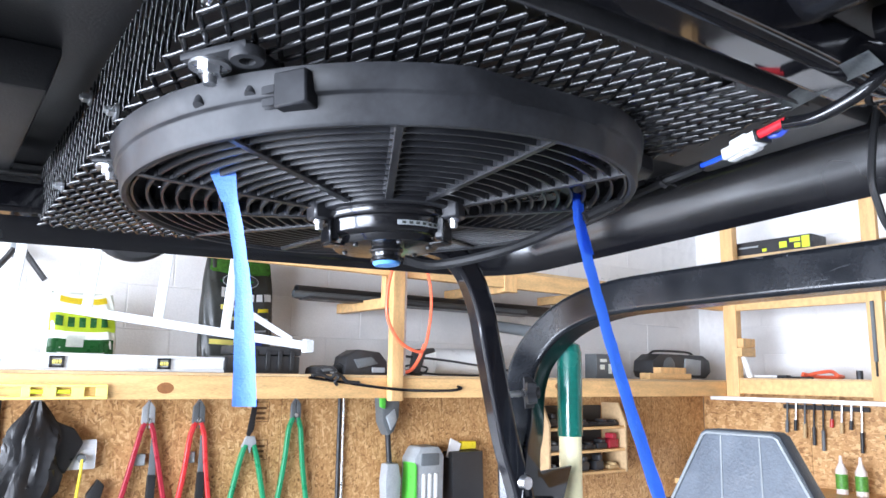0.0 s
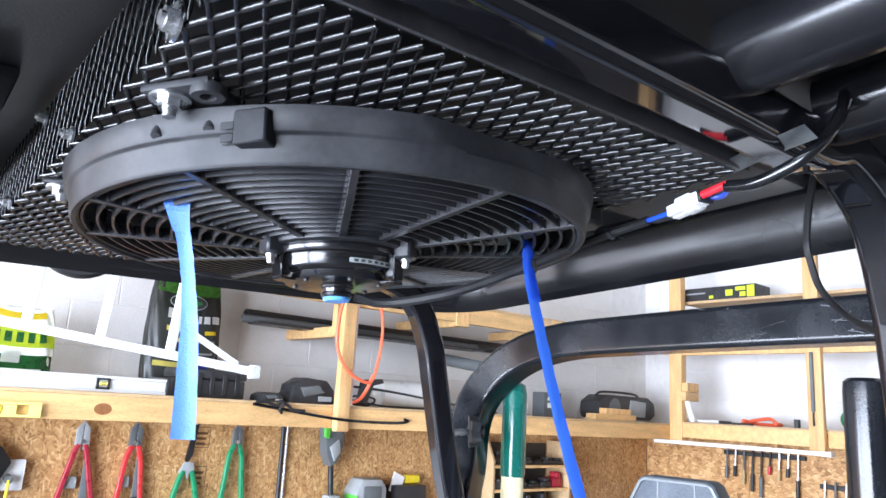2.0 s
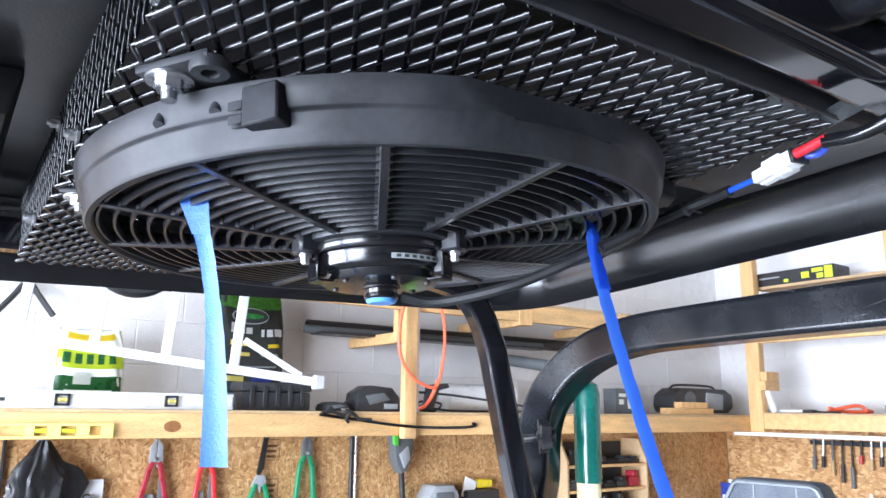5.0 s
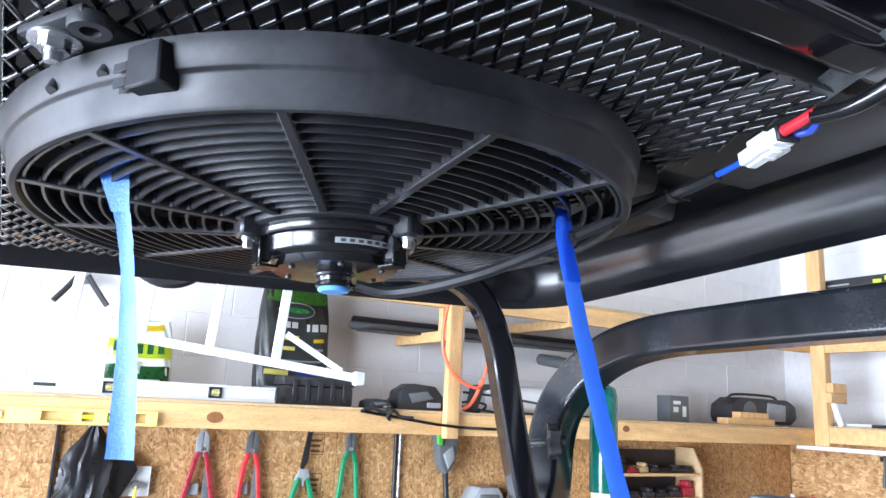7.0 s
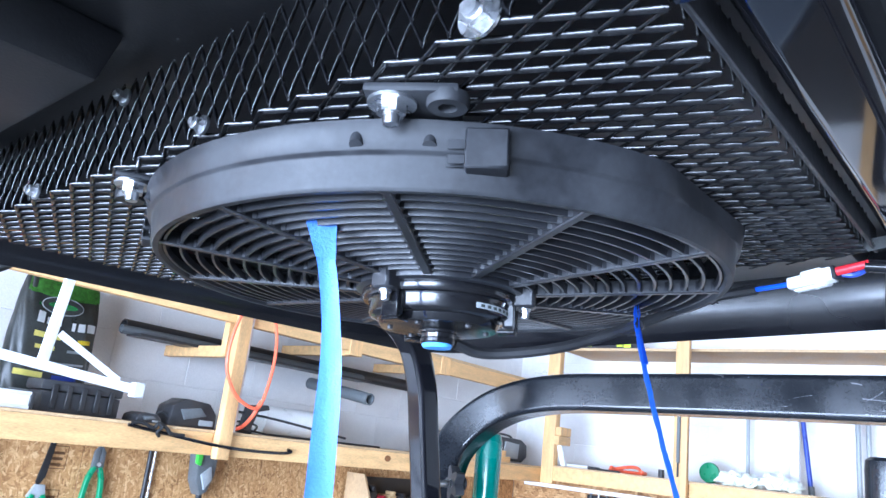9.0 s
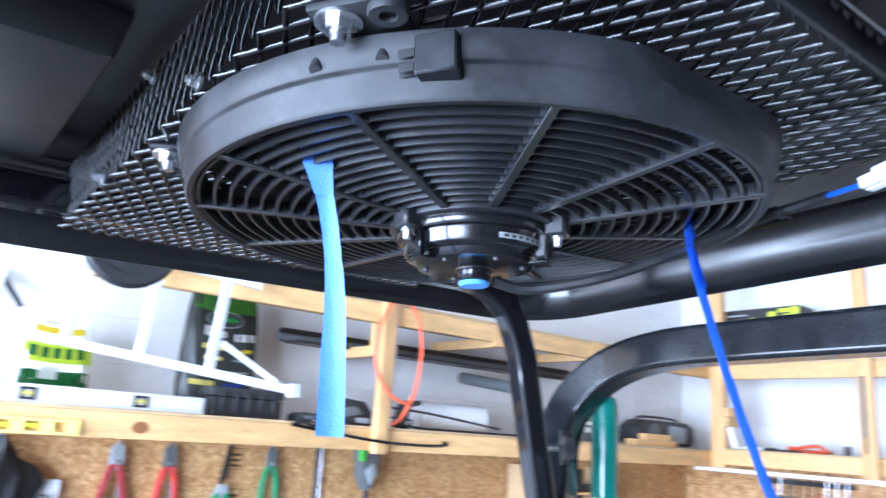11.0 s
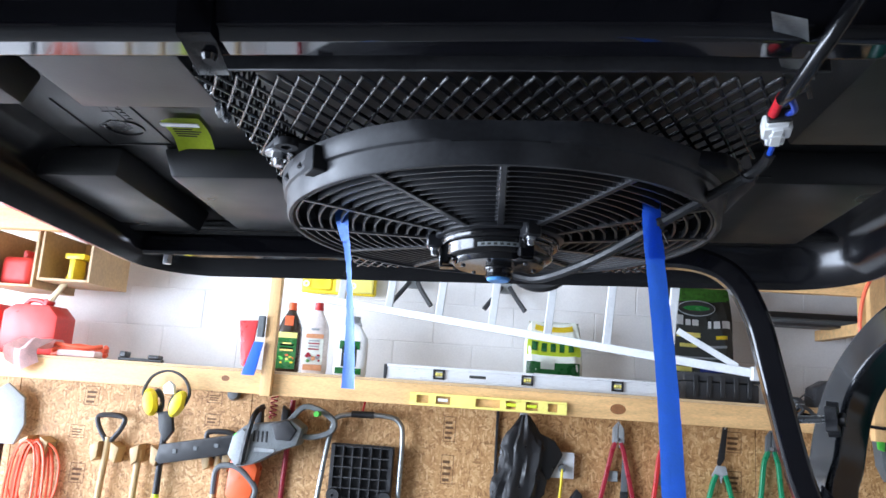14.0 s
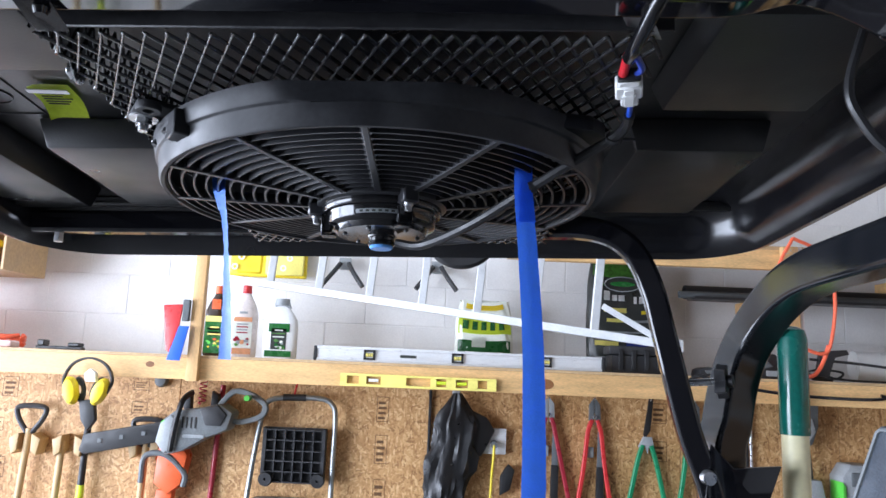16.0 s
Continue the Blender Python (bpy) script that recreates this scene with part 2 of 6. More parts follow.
def bx(bm, x0, x1, y0, y1, z0, z1, m=None, bevel=0.0, seg=1):
    mat = Matrix.LocRotScale(((x0 + x1) / 2, (y0 + y1) / 2, (z0 + z1) / 2), None, (abs(x1 - x0), abs(y1 - y0), abs(z1 - z0)))
    r = bmesh.ops.create_cube(bm, size=1, matrix=(m @ mat) if m else mat)
    if bevel:
        es = list({e for v in r["verts"] for e in v.link_edges})
        bmesh.ops.bevel(bm, geom=es, offset=bevel, segments=seg, affect="EDGES", profile=0.6)
    return bm


def box(x0, x1, y0, y1, z0, z1, m=None, bevel=0.0, seg=1):
    return bx(bmesh.new(), x0, x1, y0, y1, z0, z1, m, bevel, seg)


def cyl(bm, p0, p1, r0, r1=None, seg=20):
    p0, p1 = Vector(p0), Vector(p1)
    d = p1 - p0
    q = d.to_track_quat("Z", "Y").to_matrix().to_4x4()
    bmesh.ops.create_cone(bm, cap_ends=True, segments=seg, radius1=r0, radius2=r0 if r1 is None else r1, depth=d.length, matrix=Matrix.Translation((p0 + p1) / 2) @ q)
    return bm


def rod(p0, p1, r0, r1=None, seg=20):
    return cyl(bmesh.new(), p0, p1, r0, r1, seg)


def spline(pts, n=8):
    """Catmull-Rom points through pts."""
    p = [Vector(q) for q in pts]
    p = [2 * p[0] - p[1]] + p + [2 * p[-1] - p[-2]]
    out = []
    for i in range(1, len(p) - 2):
        a, b, c, d = p[i - 1:i + 3]
        for k in range(n):
            t = k / n
            out.append(0.5 * (2 * b + (c - a) * t + (2 * a - 5 * b + 4 * c - d) * t * t + (3 * b - a - 3 * c + d) * t ** 3))
    out.append(p[-2])
    return out


def sweep(bm, pts, section, up=(0, 0, 1)):
    """Sweeps a closed 2D section (list of side, up offsets) along pts."""
    rings, up = [], Vector(up)
    for i, p in enumerate(pts):
        d = (pts[min(i + 1, len(pts) - 1)] - pts[max(i - 1, 0)]).normalized()
        side = d.cross(up)
        if side.length < 1e-4:
            side = Vector((1, 0, 0))
        side.normalize()
        top = side.cross(d).normalized()
        up = top
        rings.append([bm.verts.new(p + side * a + top * b) for a, b in section])
    k = len(section)
    for r, s in zip(rings, rings[1:]):
        for j in range(k):
            bm.faces.new((r[j], r[(j + 1) % k], s[(j + 1) % k], s[j]))
    bm.faces.new(rings[0][::-1]), bm.faces.new(rings[-1])
    return bm


def ring_section(r, n=10):
    return [(r * math.cos(2 * math.pi * i / n), r * math.sin(2 * math.pi * i / n)) for i in range(n)]


def square_section(a, b, c):
    """Half sizes a, b with corners rounded by c."""
    out = []
    for sx, sy, q in ((1, 1, 0), (-1, 1, 90), (-1, -1, 180), (1, -1, 270)):
        arc = [(sx * (a - c) + c * math.cos(radians(q + 30 * i)), sy * (b - c) + c * math.sin(radians(q + 30 * i))) for i in range(4)]
        e, cs, sn = 0.06 * min(a, b), math.cos(radians(q)), math.sin(radians(q))
        out += [(arc[0][0] + e * sn, arc[0][1] - e * cs)] + arc + [(arc[3][0] - e * cs, arc[3][1] - e * sn)]
    return out


def cord(pts, r, n=8, seg=8):
    return sweep(bmesh.new(), spline(pts, n), ring_section(r, seg), (0.13, 0.21, 1))


def lathe(bm, prof, m, seg=48, a0=0.0, a1=2 * math.pi):
    """Turns a closed profile of (radius, height) about z."""
    full = abs(a1 - a0 - 2 * math.pi) < 1e-6
    rings = []
    for i in range(seg if full else seg + 1):
        a = a0 + (a1 - a0) * i / seg
        rings.append([bm.verts.new(m @ Vector((r * math.cos(a), r * math.sin(a), z))) for r, z in prof])
    k = len(prof)
    for i in range(seg):
        r, s = rings[i], rings[(i + 1) % len(rings)]
        for j in range(k):
            f = [r[j], r[(j + 1) % k], s[(j + 1) % k], s[j]]
            bm.faces.new(f)
    if not full:
        bm.faces.new(rings[0]), bm.faces.new(rings[-1][::-1])
    bmesh.ops.remove_doubles(bm, verts=bm.verts, dist=1e-6)
    return bm


def prism(poly, y0, y1, bevel=0.0, m=None):
    """An outline in x and z, given depth from y0 to y1."""
    bm = bmesh.new()
    f = bm.faces.new([bm.verts.new((x, y0, z)) for x, z in poly])
    e = bmesh.ops.extrude_face_region(bm, geom=[f])
    bmesh.ops.translate(bm, verts=[v for v in e["geom"] if isinstance(v, bmesh.types.BMVert)], vec=(0, y1 - y0, 0))
    if bevel:
        bmesh.ops.bevel(bm, geom=list(bm.edges), offset=bevel, segments=2, affect="EDGES", profile=0.6)
    if m:
        bm.transform(m)
    return bm


def bars(parent, m, rows, material=None, name="print_bar", label=""):
    """Small raised bars standing for print: (x, z, width, height) on a face in x and z at y = 0."""
    for x, z, w, h in rows:
        part(name, box(x - w / 2, x + w / 2, -0.0012, 0.0006, z - h / 2, z + h / 2, m), material or INK, parent, label, smooth=False)

# ---- garage shell ----
LEDGE0, LEDGE1, FRONT, WALL_A, WALL_B, FRONT_B = 1.443, 1.545, 2.93, 3.5, 5.0, 4.45
# Floor is out of view; its dark colour keeps bounce off the undersides.
tagged(part("floor", box(-4.2, 5.2, -6.7, 3.7, -0.1, 0), SLAB), "unseen concrete garage floor slab, dark grey to weaken bounced light", "floor", kind="structure")
tagged(part("ceiling", box(-4.2, 5.2, -6.7, 3.7, 2.95, 3.05), DRYWALL), "white painted flat garage ceiling", "ceiling", kind="structure")
wall_north = tagged(part("wall_north", box(-4.1, 5.1, WALL_A + 0.03, WALL_A + 0.2, 0, 2.95), MORTAR), "white painted concrete block wall with flake board below", "wall", kind="structure")
wall_east = tagged(part("wall_east", box(WALL_B + 0.03, WALL_B + 0.2, -6.5, WALL_A + 0.03, 0, 2.95), MORTAR), "bright white painted block wall beside the corner", "wall", kind="structure")
# Unseen wall closing the room, dark so the tubes mirror little light.
tagged(part("wall_south", box(-4.2, 5.1, -6.7, -6.5, 0, 2.95), DARKBOARD), "plain unseen back wall of the garage, kept dark for dark reflections", "wall", kind="structure")
bm = box(-4.2, -4.05, 3.2, 3.53, 0, 2.95)
bx(bm, -4.2, -4.05, -6.5, -2.5, 0, 2.95), bx(bm, -4.2, -4.05, -2.5, 3.2, 2.4, 2.95)
tagged(part("wall_west", bm, BLOCK), "garage front wall with a wide open doorway", "wall", kind="structure")
tagged(part("ground", box(-90, -4.2, -60, 60, -0.12, -0.02), CONCRETE), "pale concrete driveway outside the open door", "ground", kind="structure")


# ---- cart roof and frame, which leans a little ----
CART = pose(0.327, 0.53, 1.737, -3.1, -1.85, 0)
U = lambda u, v, w: CART @ Vector((u, v, w))
cart = thing("golf_cart_top", (0.327, 0.53, 0.0), "black moulded plastic cart roof on a bent tube frame", "cart")


def outline(d, w, r=0.13, n=8):
    """Points of the rounded roof outline, d inside its edge, at height w."""
    u0, u1, v0, v1 = -0.60 + d, 0.572 - d, -0.64 + d, 0.508 - d
    r = max(r - d, 0.02)
    out = []
    for cx, cy, a in ((u1 - r, v1 - r, 0), (u0 + r, v1 - r, 90), (u0 + r, v0 + r, 180), (u1 - r, v0 + r, 270)):
        out += [(cx + r * math.cos(radians(a + 90 * i / n)), cy + r * math.sin(radians(a + 90 * i / n)), w) for i in range(n + 1)]
    return out


def roof_shell():
    bm = bmesh.new()
    prof = [(0.105, 0.068), (0.08, 0.0665), (0.066, 0.062), (0.057, 0.054), (0.052, 0.043), (0.0495, 0.031), (0.0465, 0.02), (0.0415, 0.0095), (0.034, 0.001), (0.024, -0.005), (0.011, -0.002), (0.003, 0.008), (0.0, 0.025), (0.004, 0.055), (0.018, 0.08), (0.05, 0.093)]
    loops = [[bm.verts.new(U(*p)) for p in outline(d, w)] for d, w in prof]
    k = len(loops[0])
    for a, b in zip(loops, loops[1:]):
        for j in range(k):
            bm.faces.new((a[j], a[(j + 1) % k], b[(j + 1) % k], b[j]))
    bm.faces.new(loops[-1])
    return bm


part("roof_shell", roof_shell(), ROOFP, cart)
bm = bmesh.new()
lo, hi = [[bm.verts.new(U(*p)) for p in outline(d, w)] for d, w in ((0.1045, 0.0679), (0.1045, 0.075))]
for j in range(len(lo)):
    bm.faces.new((lo[j], lo[(j + 1) % len(lo)], hi[(j + 1) % len(lo)], hi[j]))
bm.faces.new(lo), bm.faces.new(hi)
part("roof_liner", bm, ROOFMATT, cart, "pebbled black plastic underside")


def boss(u0, u1, v0, v1, depth, name="moulded_boss", draft=0.009, top=0.0675):
    bm = bmesh.new()
    a = [bm.verts.new(U(u, v, top)) for u, v in ((u0, v0), (u1, v0), (u1, v1), (u0, v1))]
    b = [bm.verts.new(U(u, v, top - depth)) for u, v in ((u0 + draft, v0 + draft), (u1 - draft, v0 + draft), (u1 - draft, v1 - draft), (u0 + draft, v1 - draft))]
    for j in range(4):
        bm.faces.new((a[j], a[(j + 1) % 4], b[(j + 1) % 4], b[j]))
    bm.faces.new(a), bm.faces.new(b)
    bmesh.ops.bevel(bm, geom=list(bm.edges), offset=0.005, segments=2, affect="EDGES", profile=0.6)
    part(name, bm, ROOFMATT, cart)


for u0, u1, v0, v1, d in ((-0.394, -0.248, 0.072, 0.325, 0.034), (-0.392, -0.243, -0.35, -0.105, 0.034), (-0.585, -0.442, 0.07, 0.345, 0.034), (-0.585, -0.428, -0.35, -0.11, 0.034), (0.27, 0.43, 0.06, 0.34, 0.036), (0.27, 0.43, -0.22, -0.02, 0.03), (0.27, 0.47, -0.56, -0.34, 0.03)):
    boss(u0, u1, v0, v1, d)
for v in (0.40, -0.25):
    boss(-0.55, 0.52, v - 0.012, v + 0.012, 0.012, "moulded_rib", 0.006)

# warning label and raised moulded marks on the roof underside
for u, v0, v1 in ((0.122, -0.61, -0.3), (0.268, -0.61, -0.3)):
    part("rounded_ridge", sweep(bmesh.new(), [U(u, v0, 0.05), U(u, v0 / 2 + v1 / 2, 0.05), U(u, v1, 0.05)], [(0.032 * math.cos(a), 0.03 * math.sin(a)) for a in [2 * math.pi * i / 20 for i in range(20)]]), ROOFP, cart)
LAB = CART @ pose(-0.337, 0.01, 0.0655, 0, 0, 4)
bm = bmesh.new()
g = [[bm.verts.new(LAB @ Vector((-0.02 + 0.04 * i / 6, -0.03 + 0.06 * j / 6, -0.0006 - 0.011 * max(0, (j - 3) / 3) ** 2 - 0.004 * max(0, (2 - i) / 2) ** 2))) for j in range(7)] for i in range(7)]
for i in range(6):
    for j in range(6):
        bm.faces.new((g[i][j], g[i + 1][j], g[i + 1][j + 1], g[i][j + 1]))
bmesh.ops.solidify(bm, geom=list(bm.faces), thickness=0.0006)
roof_label = part("warning_label", bm, STICKERY, cart, "curled yellow-green warning label")
part("white_edge", box(-0.0205, 0.02, -0.0305, -0.0225, -0.0076, -0.0064, LAB), WHITEP, roof_label, "white bare edge", smooth=False)
for k in range(6):
    part("print_bar", box(-0.015, 0.014 - 0.004 * (k % 3), -0.0185 + 0.0056 * k, -0.0176 + 0.0056 * k, -0.0036 - 0.0003 * k, -0.0026 - 0.0003 * k, LAB), INK, roof_label, smooth=False)
for u0, u1, v0, v1 in ((-0.4545, -0.453, -0.06, 0.062), (-0.453, -0.378, 0.0615, 0.063), (-0.3795, -0.378, -0.05, 0.0615)):
    part("moulded_line", box(u0, u1, v0, v1, 0.0665, 0.0685, CART, 0.0004), ROOFMATT, cart)
part("moulded_emblem", lathe(bmesh.new(), [(0.0195, 0.0664), (0.021, 0.0664), (0.021, 0.0685), (0.0195, 0.0685)], CART @ Matrix.Translation((-0.412, 0.014, 0)), 40), ROOFMATT, cart)
for k in range(5):
    part("moulded_mark", box(-0.42 + 0.004 * k, -0.412 + 0.004 * k, -0.06 + 0.03 * (k % 2), -0.036 + 0.03 * (k % 2), 0.0671, 0.0685, CART, 0.0004), ROOFMATT, cart)
for k in range(9):
    part("moulded_mark", box(-0.397, -0.392, -0.075 + 0.008 * k, -0.0715 + 0.008 * k, 0.0672, 0.0685, CART), ROOFMATT, cart)

# tube frame: two long rails that bend down into struts, and a hoop
SQ = square_section(0.0165, 0.0165, 0.0055)
W = lambda x, y, z: Vector((x, y, z - 0.0185 * x))
far_pts = [U(-0.55, 0.375, 0.022), U(-0.3, 0.375, 0.022), U(0.0, 0.375, 0.022), U(0.2, 0.375, 0.02), W(0.615, 0.875, 1.748), W(0.665, 0.868, 1.722), W(0.694, 0.865, 1.668), W(0.712, 0.865, 1.6), W(0.745, 0.865, 1.47), W(0.775, 0.862, 1.38), W(0.83, 0.86, 1.15), W(0.9, 0.86, 0.8), Vector((0.95, 0.86, 0.0))]
far_rail = part("far_strut", sweep(bmesh.new(), spline(far_pts, 7), SQ, (0, 0, 1)), TUBEM, cart, "glossy black square tube strut")
ROLL = radians(-3.5)
near_pts = [U(-0.55, -0.285, 0.022), U(-0.2, -0.285, 0.022), U(0.1, -0.285, 0.022), U(0.24, -0.285, 0.02), W(0.63, 0.245, 1.802), W(0.70, 0.24, 1.765), W(0.735, 0.238, 1.69), W(0.755, 0.238, 1.6), W(0.80, 0.238, 1.42), W(0.86, 0.238, 1.1), Vector((0.95, 0.238, 0.0))]
part("near_strut", sweep(bmesh.new(), spline(near_pts, 7), [(a * math.cos(ROLL) - b * math.sin(ROLL), a * math.sin(ROLL) + b * math.cos(ROLL)) for a, b in square_section(0.021, 0.021, 0.009)], (0, 0, 1)), TUBEM, cart, "glossy black bent tube strut")
hoop = [Vector((0.872, -0.1, 1.682)), Vector((0.872, 0.3, 1.679)), Vector((0.871, 0.62, 1.673)), Vector((0.87, 0.76, 1.666)), Vector((0.867, 0.85, 1.641)), Vector((0.852, 0.905, 1.592)), Vector((0.833, 0.915, 1.54)), Vector((0.812, 0.90, 1.47)), Vector((0.80, 0.895, 1.38)), Vector((0.83, 0.895, 1.0)), Vector((0.9, 0.895, 0.0))]
hoop_bar = part("hoop_bar", sweep(bmesh.new(), spline(hoop, 8), square_section(0.026, 0.026, 0.006), (0, 0, 1)), HOOPM, cart, "scratched black square tube hoop")
random.seed(4)
for k in range(120):
    y, z = random.uniform(-0.05, 0.78), 1.676 + random.uniform(-0.02, 0.022)
    a, ln = random.choice((0.15, 0.3, -0.3, 1.0, 2.6)) + random.uniform(-0.35, 0.35), random.uniform(0.004, 0.03) * random.choice((0.5, 1, 1, 1.6))
    x, wid = 0.872 - 0.0261, random.uniform(0.00012, 0.00028)
    bend = random.uniform(-0.25, 0.25)
    p = [Vector((x, y + ln * f * math.cos(a + bend * f), min(1.702, max(1.653, z + ln * f * math.sin(a + bend * f) * 0.6)))) for f in (0, 0.35, 0.7, 1)]
    part("scratch", sweep(bmesh.new(), p, [(wid, 0), (0, wid), (-wid, 0), (0, -wid)]), SCRATCH, hoop_bar)
# clamp plate, bolt and knob where the hoop meets the strut
part("gusset_plate", prism([(0.755, 1.33), (0.84, 1.35), (0.865, 1.415), (0.80, 1.41), (0.77, 1.44)], 0.845, 0.852, 0.002), TUBEM, cart)
bm = rod((0.764, 0.846, 1.396), (0.764, 0.836, 1.396), 0.011, 0.009)
# Card added out of view to put a yellow-green reflection in the rail.
part("strut_tag", box(0.765, 0.83, 0.832, 0.838, 1.13, 1.30, None, 0.002), STICKERY, cart, "unseen yellow-green card added to reflect in the near rail")
part("carriage_bolt", bm, STEEL, cart, "domed zinc carriage bolt")


def star_knob(c, ax, r):
    c, ax = Vector(c), Vector(ax).normalized()
    m = Matrix.Translation(c) @ ax.to_track_quat("Z", "Y").to_matrix().to_4x4()
    bm = bmesh.new()
    pts = [((r * (0.78 + 0.22 * math.cos(5 * a))) * math.cos(a), (r * (0.78 + 0.22 * math.cos(5 * a))) * math.sin(a)) for a in [2 * math.pi * i / 40 for i in range(40)]]
    lo, hi = [[bm.verts.new(m @ Vector((x * s, y * s, h))) for x, y in pts] for s, h in ((1, 0), (0.92, 0.014))]
    for j in range(40):
        bm.faces.new((lo[j], lo[(j + 1) % 40], hi[(j + 1) % 40], hi[j]))
    bm.faces.new(lo), bm.faces.new(hi)
    cyl(bm, m @ Vector((0, 0, 0.012)), m @ Vector((0, 0, 0.022)), r * 0.35)
    return bm


knob = part("clamp_knob", star_knob((0.786, 0.866, 1.525), (0.85, -0.5, 0.05), 0.026), BLACKP, cart, "black plastic star knob")
part("threaded_stud", rod((0.738, 0.868, 1.521), (0.788, 0.865, 1.525), 0.005), STEEL, cart)
part("rail_bolt", rod(U(-0.515, 0.375, 0.005), U(-0.515, 0.375, -0.008), 0.007, seg=6), STEEL, cart, "zinc hex bolt")

# short dark tube and the green-gripped pole standing behind
tagged(part("upright_tube", lathe(bmesh.new(), [(0, 0), (0.0225, 0), (0.0225, 1.60), (0.0215, 1.612), (0.017, 1.616), (0.0, 1.614)], pose(0.885, 0.33, 0)), HOOPM), "worn black steel tube standing upright beside the strut", "tube")
pole = thing("gripped_pole", (0.903, 0.886, 0), "cream painted pole with a glossy dark green grip", "pole")
part("shaft", rod((0.909, 0.886, 0), (0.903, 0.886, 1.46), 0.0185), CREAM, pole)
part("grip", lathe(bmesh.new(), [(0, 1.455), (0.0202, 1.455), (0.0206, 1.46), (0.0206, 1.59), (0.017, 1.603), (0.008, 1.608), (0, 1.609)], pose(0.903, 0.886, 0), 28), TEAL, pole, "dark green rubber grip")

# grey ribbed seat back under the hoop
seat = thing("seat_back", (0.866, 0.555, 0), "slate grey ribbed vinyl seat back, scuffed", "seat")
SM = pose(0.866, 0.557, 0, 0, 0, -81.5)
part("cushion", prism([(-0.051, 1.482), (-0.096, 1.398), (-0.128, 1.33), (-0.128, 0.75), (0.128, 0.75), (0.128, 1.33), (0.096, 1.398), (0.051, 1.482), (0.044, 1.4865), (-0.044, 1.4865)], 0, 0.034, 0.004, SM), SLATE, seat)
for k in (-0.0235, 0.0255):
    part("welt", sweep(bmesh.new(), [SM @ Vector((k * 1.15, 0, 0.76)), SM @ Vector((k * 1.12, 0, 1.3)), SM @ Vector((k, 0, 1.484))], ring_section(0.0014, 6), (0, 1, 0)), DKGREY, seat)
part("edge_piping", sweep(bmesh.new(), [SM @ Vector((x, -0.001, z)) for x, z in ((-0.122, 0.76), (-0.122, 1.33), (-0.092, 1.397), (-0.048, 1.479), (-0.042, 1.4825), (0.042, 1.4825), (0.048, 1.479), (0.092, 1.397), (0.122, 1.33), (0.122, 0.76))], ring_section(0.0024, 6), (0, 1, 0)), DKGREY, seat)
part("stand", box(-0.09, 0.09, 0.006, 0.03, 0.0, 0.752, SM, 0.004), DKGREY, seat)

# ---- mesh guard under the roof ----
guard = thing("mesh_guard", U(0, 0, 0), "black expanded-metal mesh tray bolted under the roof", "mesh tray")


def strands(cells_x, cells_y, cw, ch, place, lean_a=-1.15, lean_b=-0.35, hw=0.0018, ht=0.0007):
    """Expanded metal: twisted flat strands between the diamond corners; place maps (a, b, normal offset) to space."""
    bm = bmesh.new()
    random.seed(cells_y)
    for i in range(cells_x):
        for j in range(cells_y * 2):
            a0, b0 = i * cw + (j % 2) * cw / 2, j * ch / 2
            for s in (-1, 1):
                p, q = Vector((a0, b0, 0)), Vector((a0 + s * cw / 2, b0 + ch / 2, 0))
                if q.x < -1e-6 or q.x > cells_x * cw + 1e-6:
                    continue
                d = (q - p).normalized()
                flat = Vector((-d.y, d.x, 0)) * (1 if d.x > 0 else -1)
                n = Vector((0, 0, 1))
                mid = (lean_a if s < 0 else lean_b) + random.uniform(-0.12, 0.12)
                p, q = p - d * 0.0008, q + d * 0.0008
                rings = []
                for t, f in ((0.0, 0.25), (0.2, 0.92), (0.8, 1.0), (1.0, 0.25)):
                    lean = mid * f
                    w = flat * math.cos(lean) + n * math.sin(lean)
                    h = -flat * math.sin(lean) + n * math.cos(lean)
                    e = p.lerp(q, t)
                    rings.append([bm.verts.new(place(e + w * hw * x + h * ht * y)) for x, y in ((1, 0), (0.8, 0.8), (-0.8, 0.8), (-1, 0), (-0.8, -0.8), (0.8, -0.8))])
                for ra, rb in zip(rings, rings[1:]):
                    for k in range(6):
                        bm.faces.new((ra[k], ra[(k + 1) % 6], rb[(k + 1) % 6], rb[k]))
    return bm


CW, CH = 0.0152, 0.0305
part("bottom_mesh", strands(29, 21, CW, CH, lambda p: U(-0.218 + p.x, -0.245 + p.y, p.z)), MESHM, guard, smooth="all")
part("side_mesh", strands(42, 2, CW, CH, lambda p: U(-0.2185 + p.z, -0.252 + p.x, 0.001 + p.y), 1.5, -1.5, 0.0013), MESHM, guard, smooth="all")
part("near_mesh", strands(29, 1, CW, CH, lambda p: U(-0.218 + p.x, -0.2465 + p.z, 0.004 + p.y), 0.2, 0.1), RUBBER, guard, smooth="all")
part("front_flat_bar", box(-0.2185, 0.222, -0.2525, -0.2495, 0.001, 0.022, CART, 0.0008), BLACKP, guard)


def bent_strip(left, right, thick=0.0028):
    bm = bmesh.new()
    rows = [(bm.verts.new(U(*p)), bm.verts.new(U(*q))) for p, q in zip(left, right)]
    for (p, q), (r, s) in zip(rows, rows[1:]):
        bm.faces.new((p, q, s, r))
    bmesh.ops.solidify(bm, geom=list(bm.faces), thickness=thick)
    bmesh.ops.bevel(bm, geom=list(bm.edges), offset=0.0006, segments=1, affect="EDGES")
    return bm


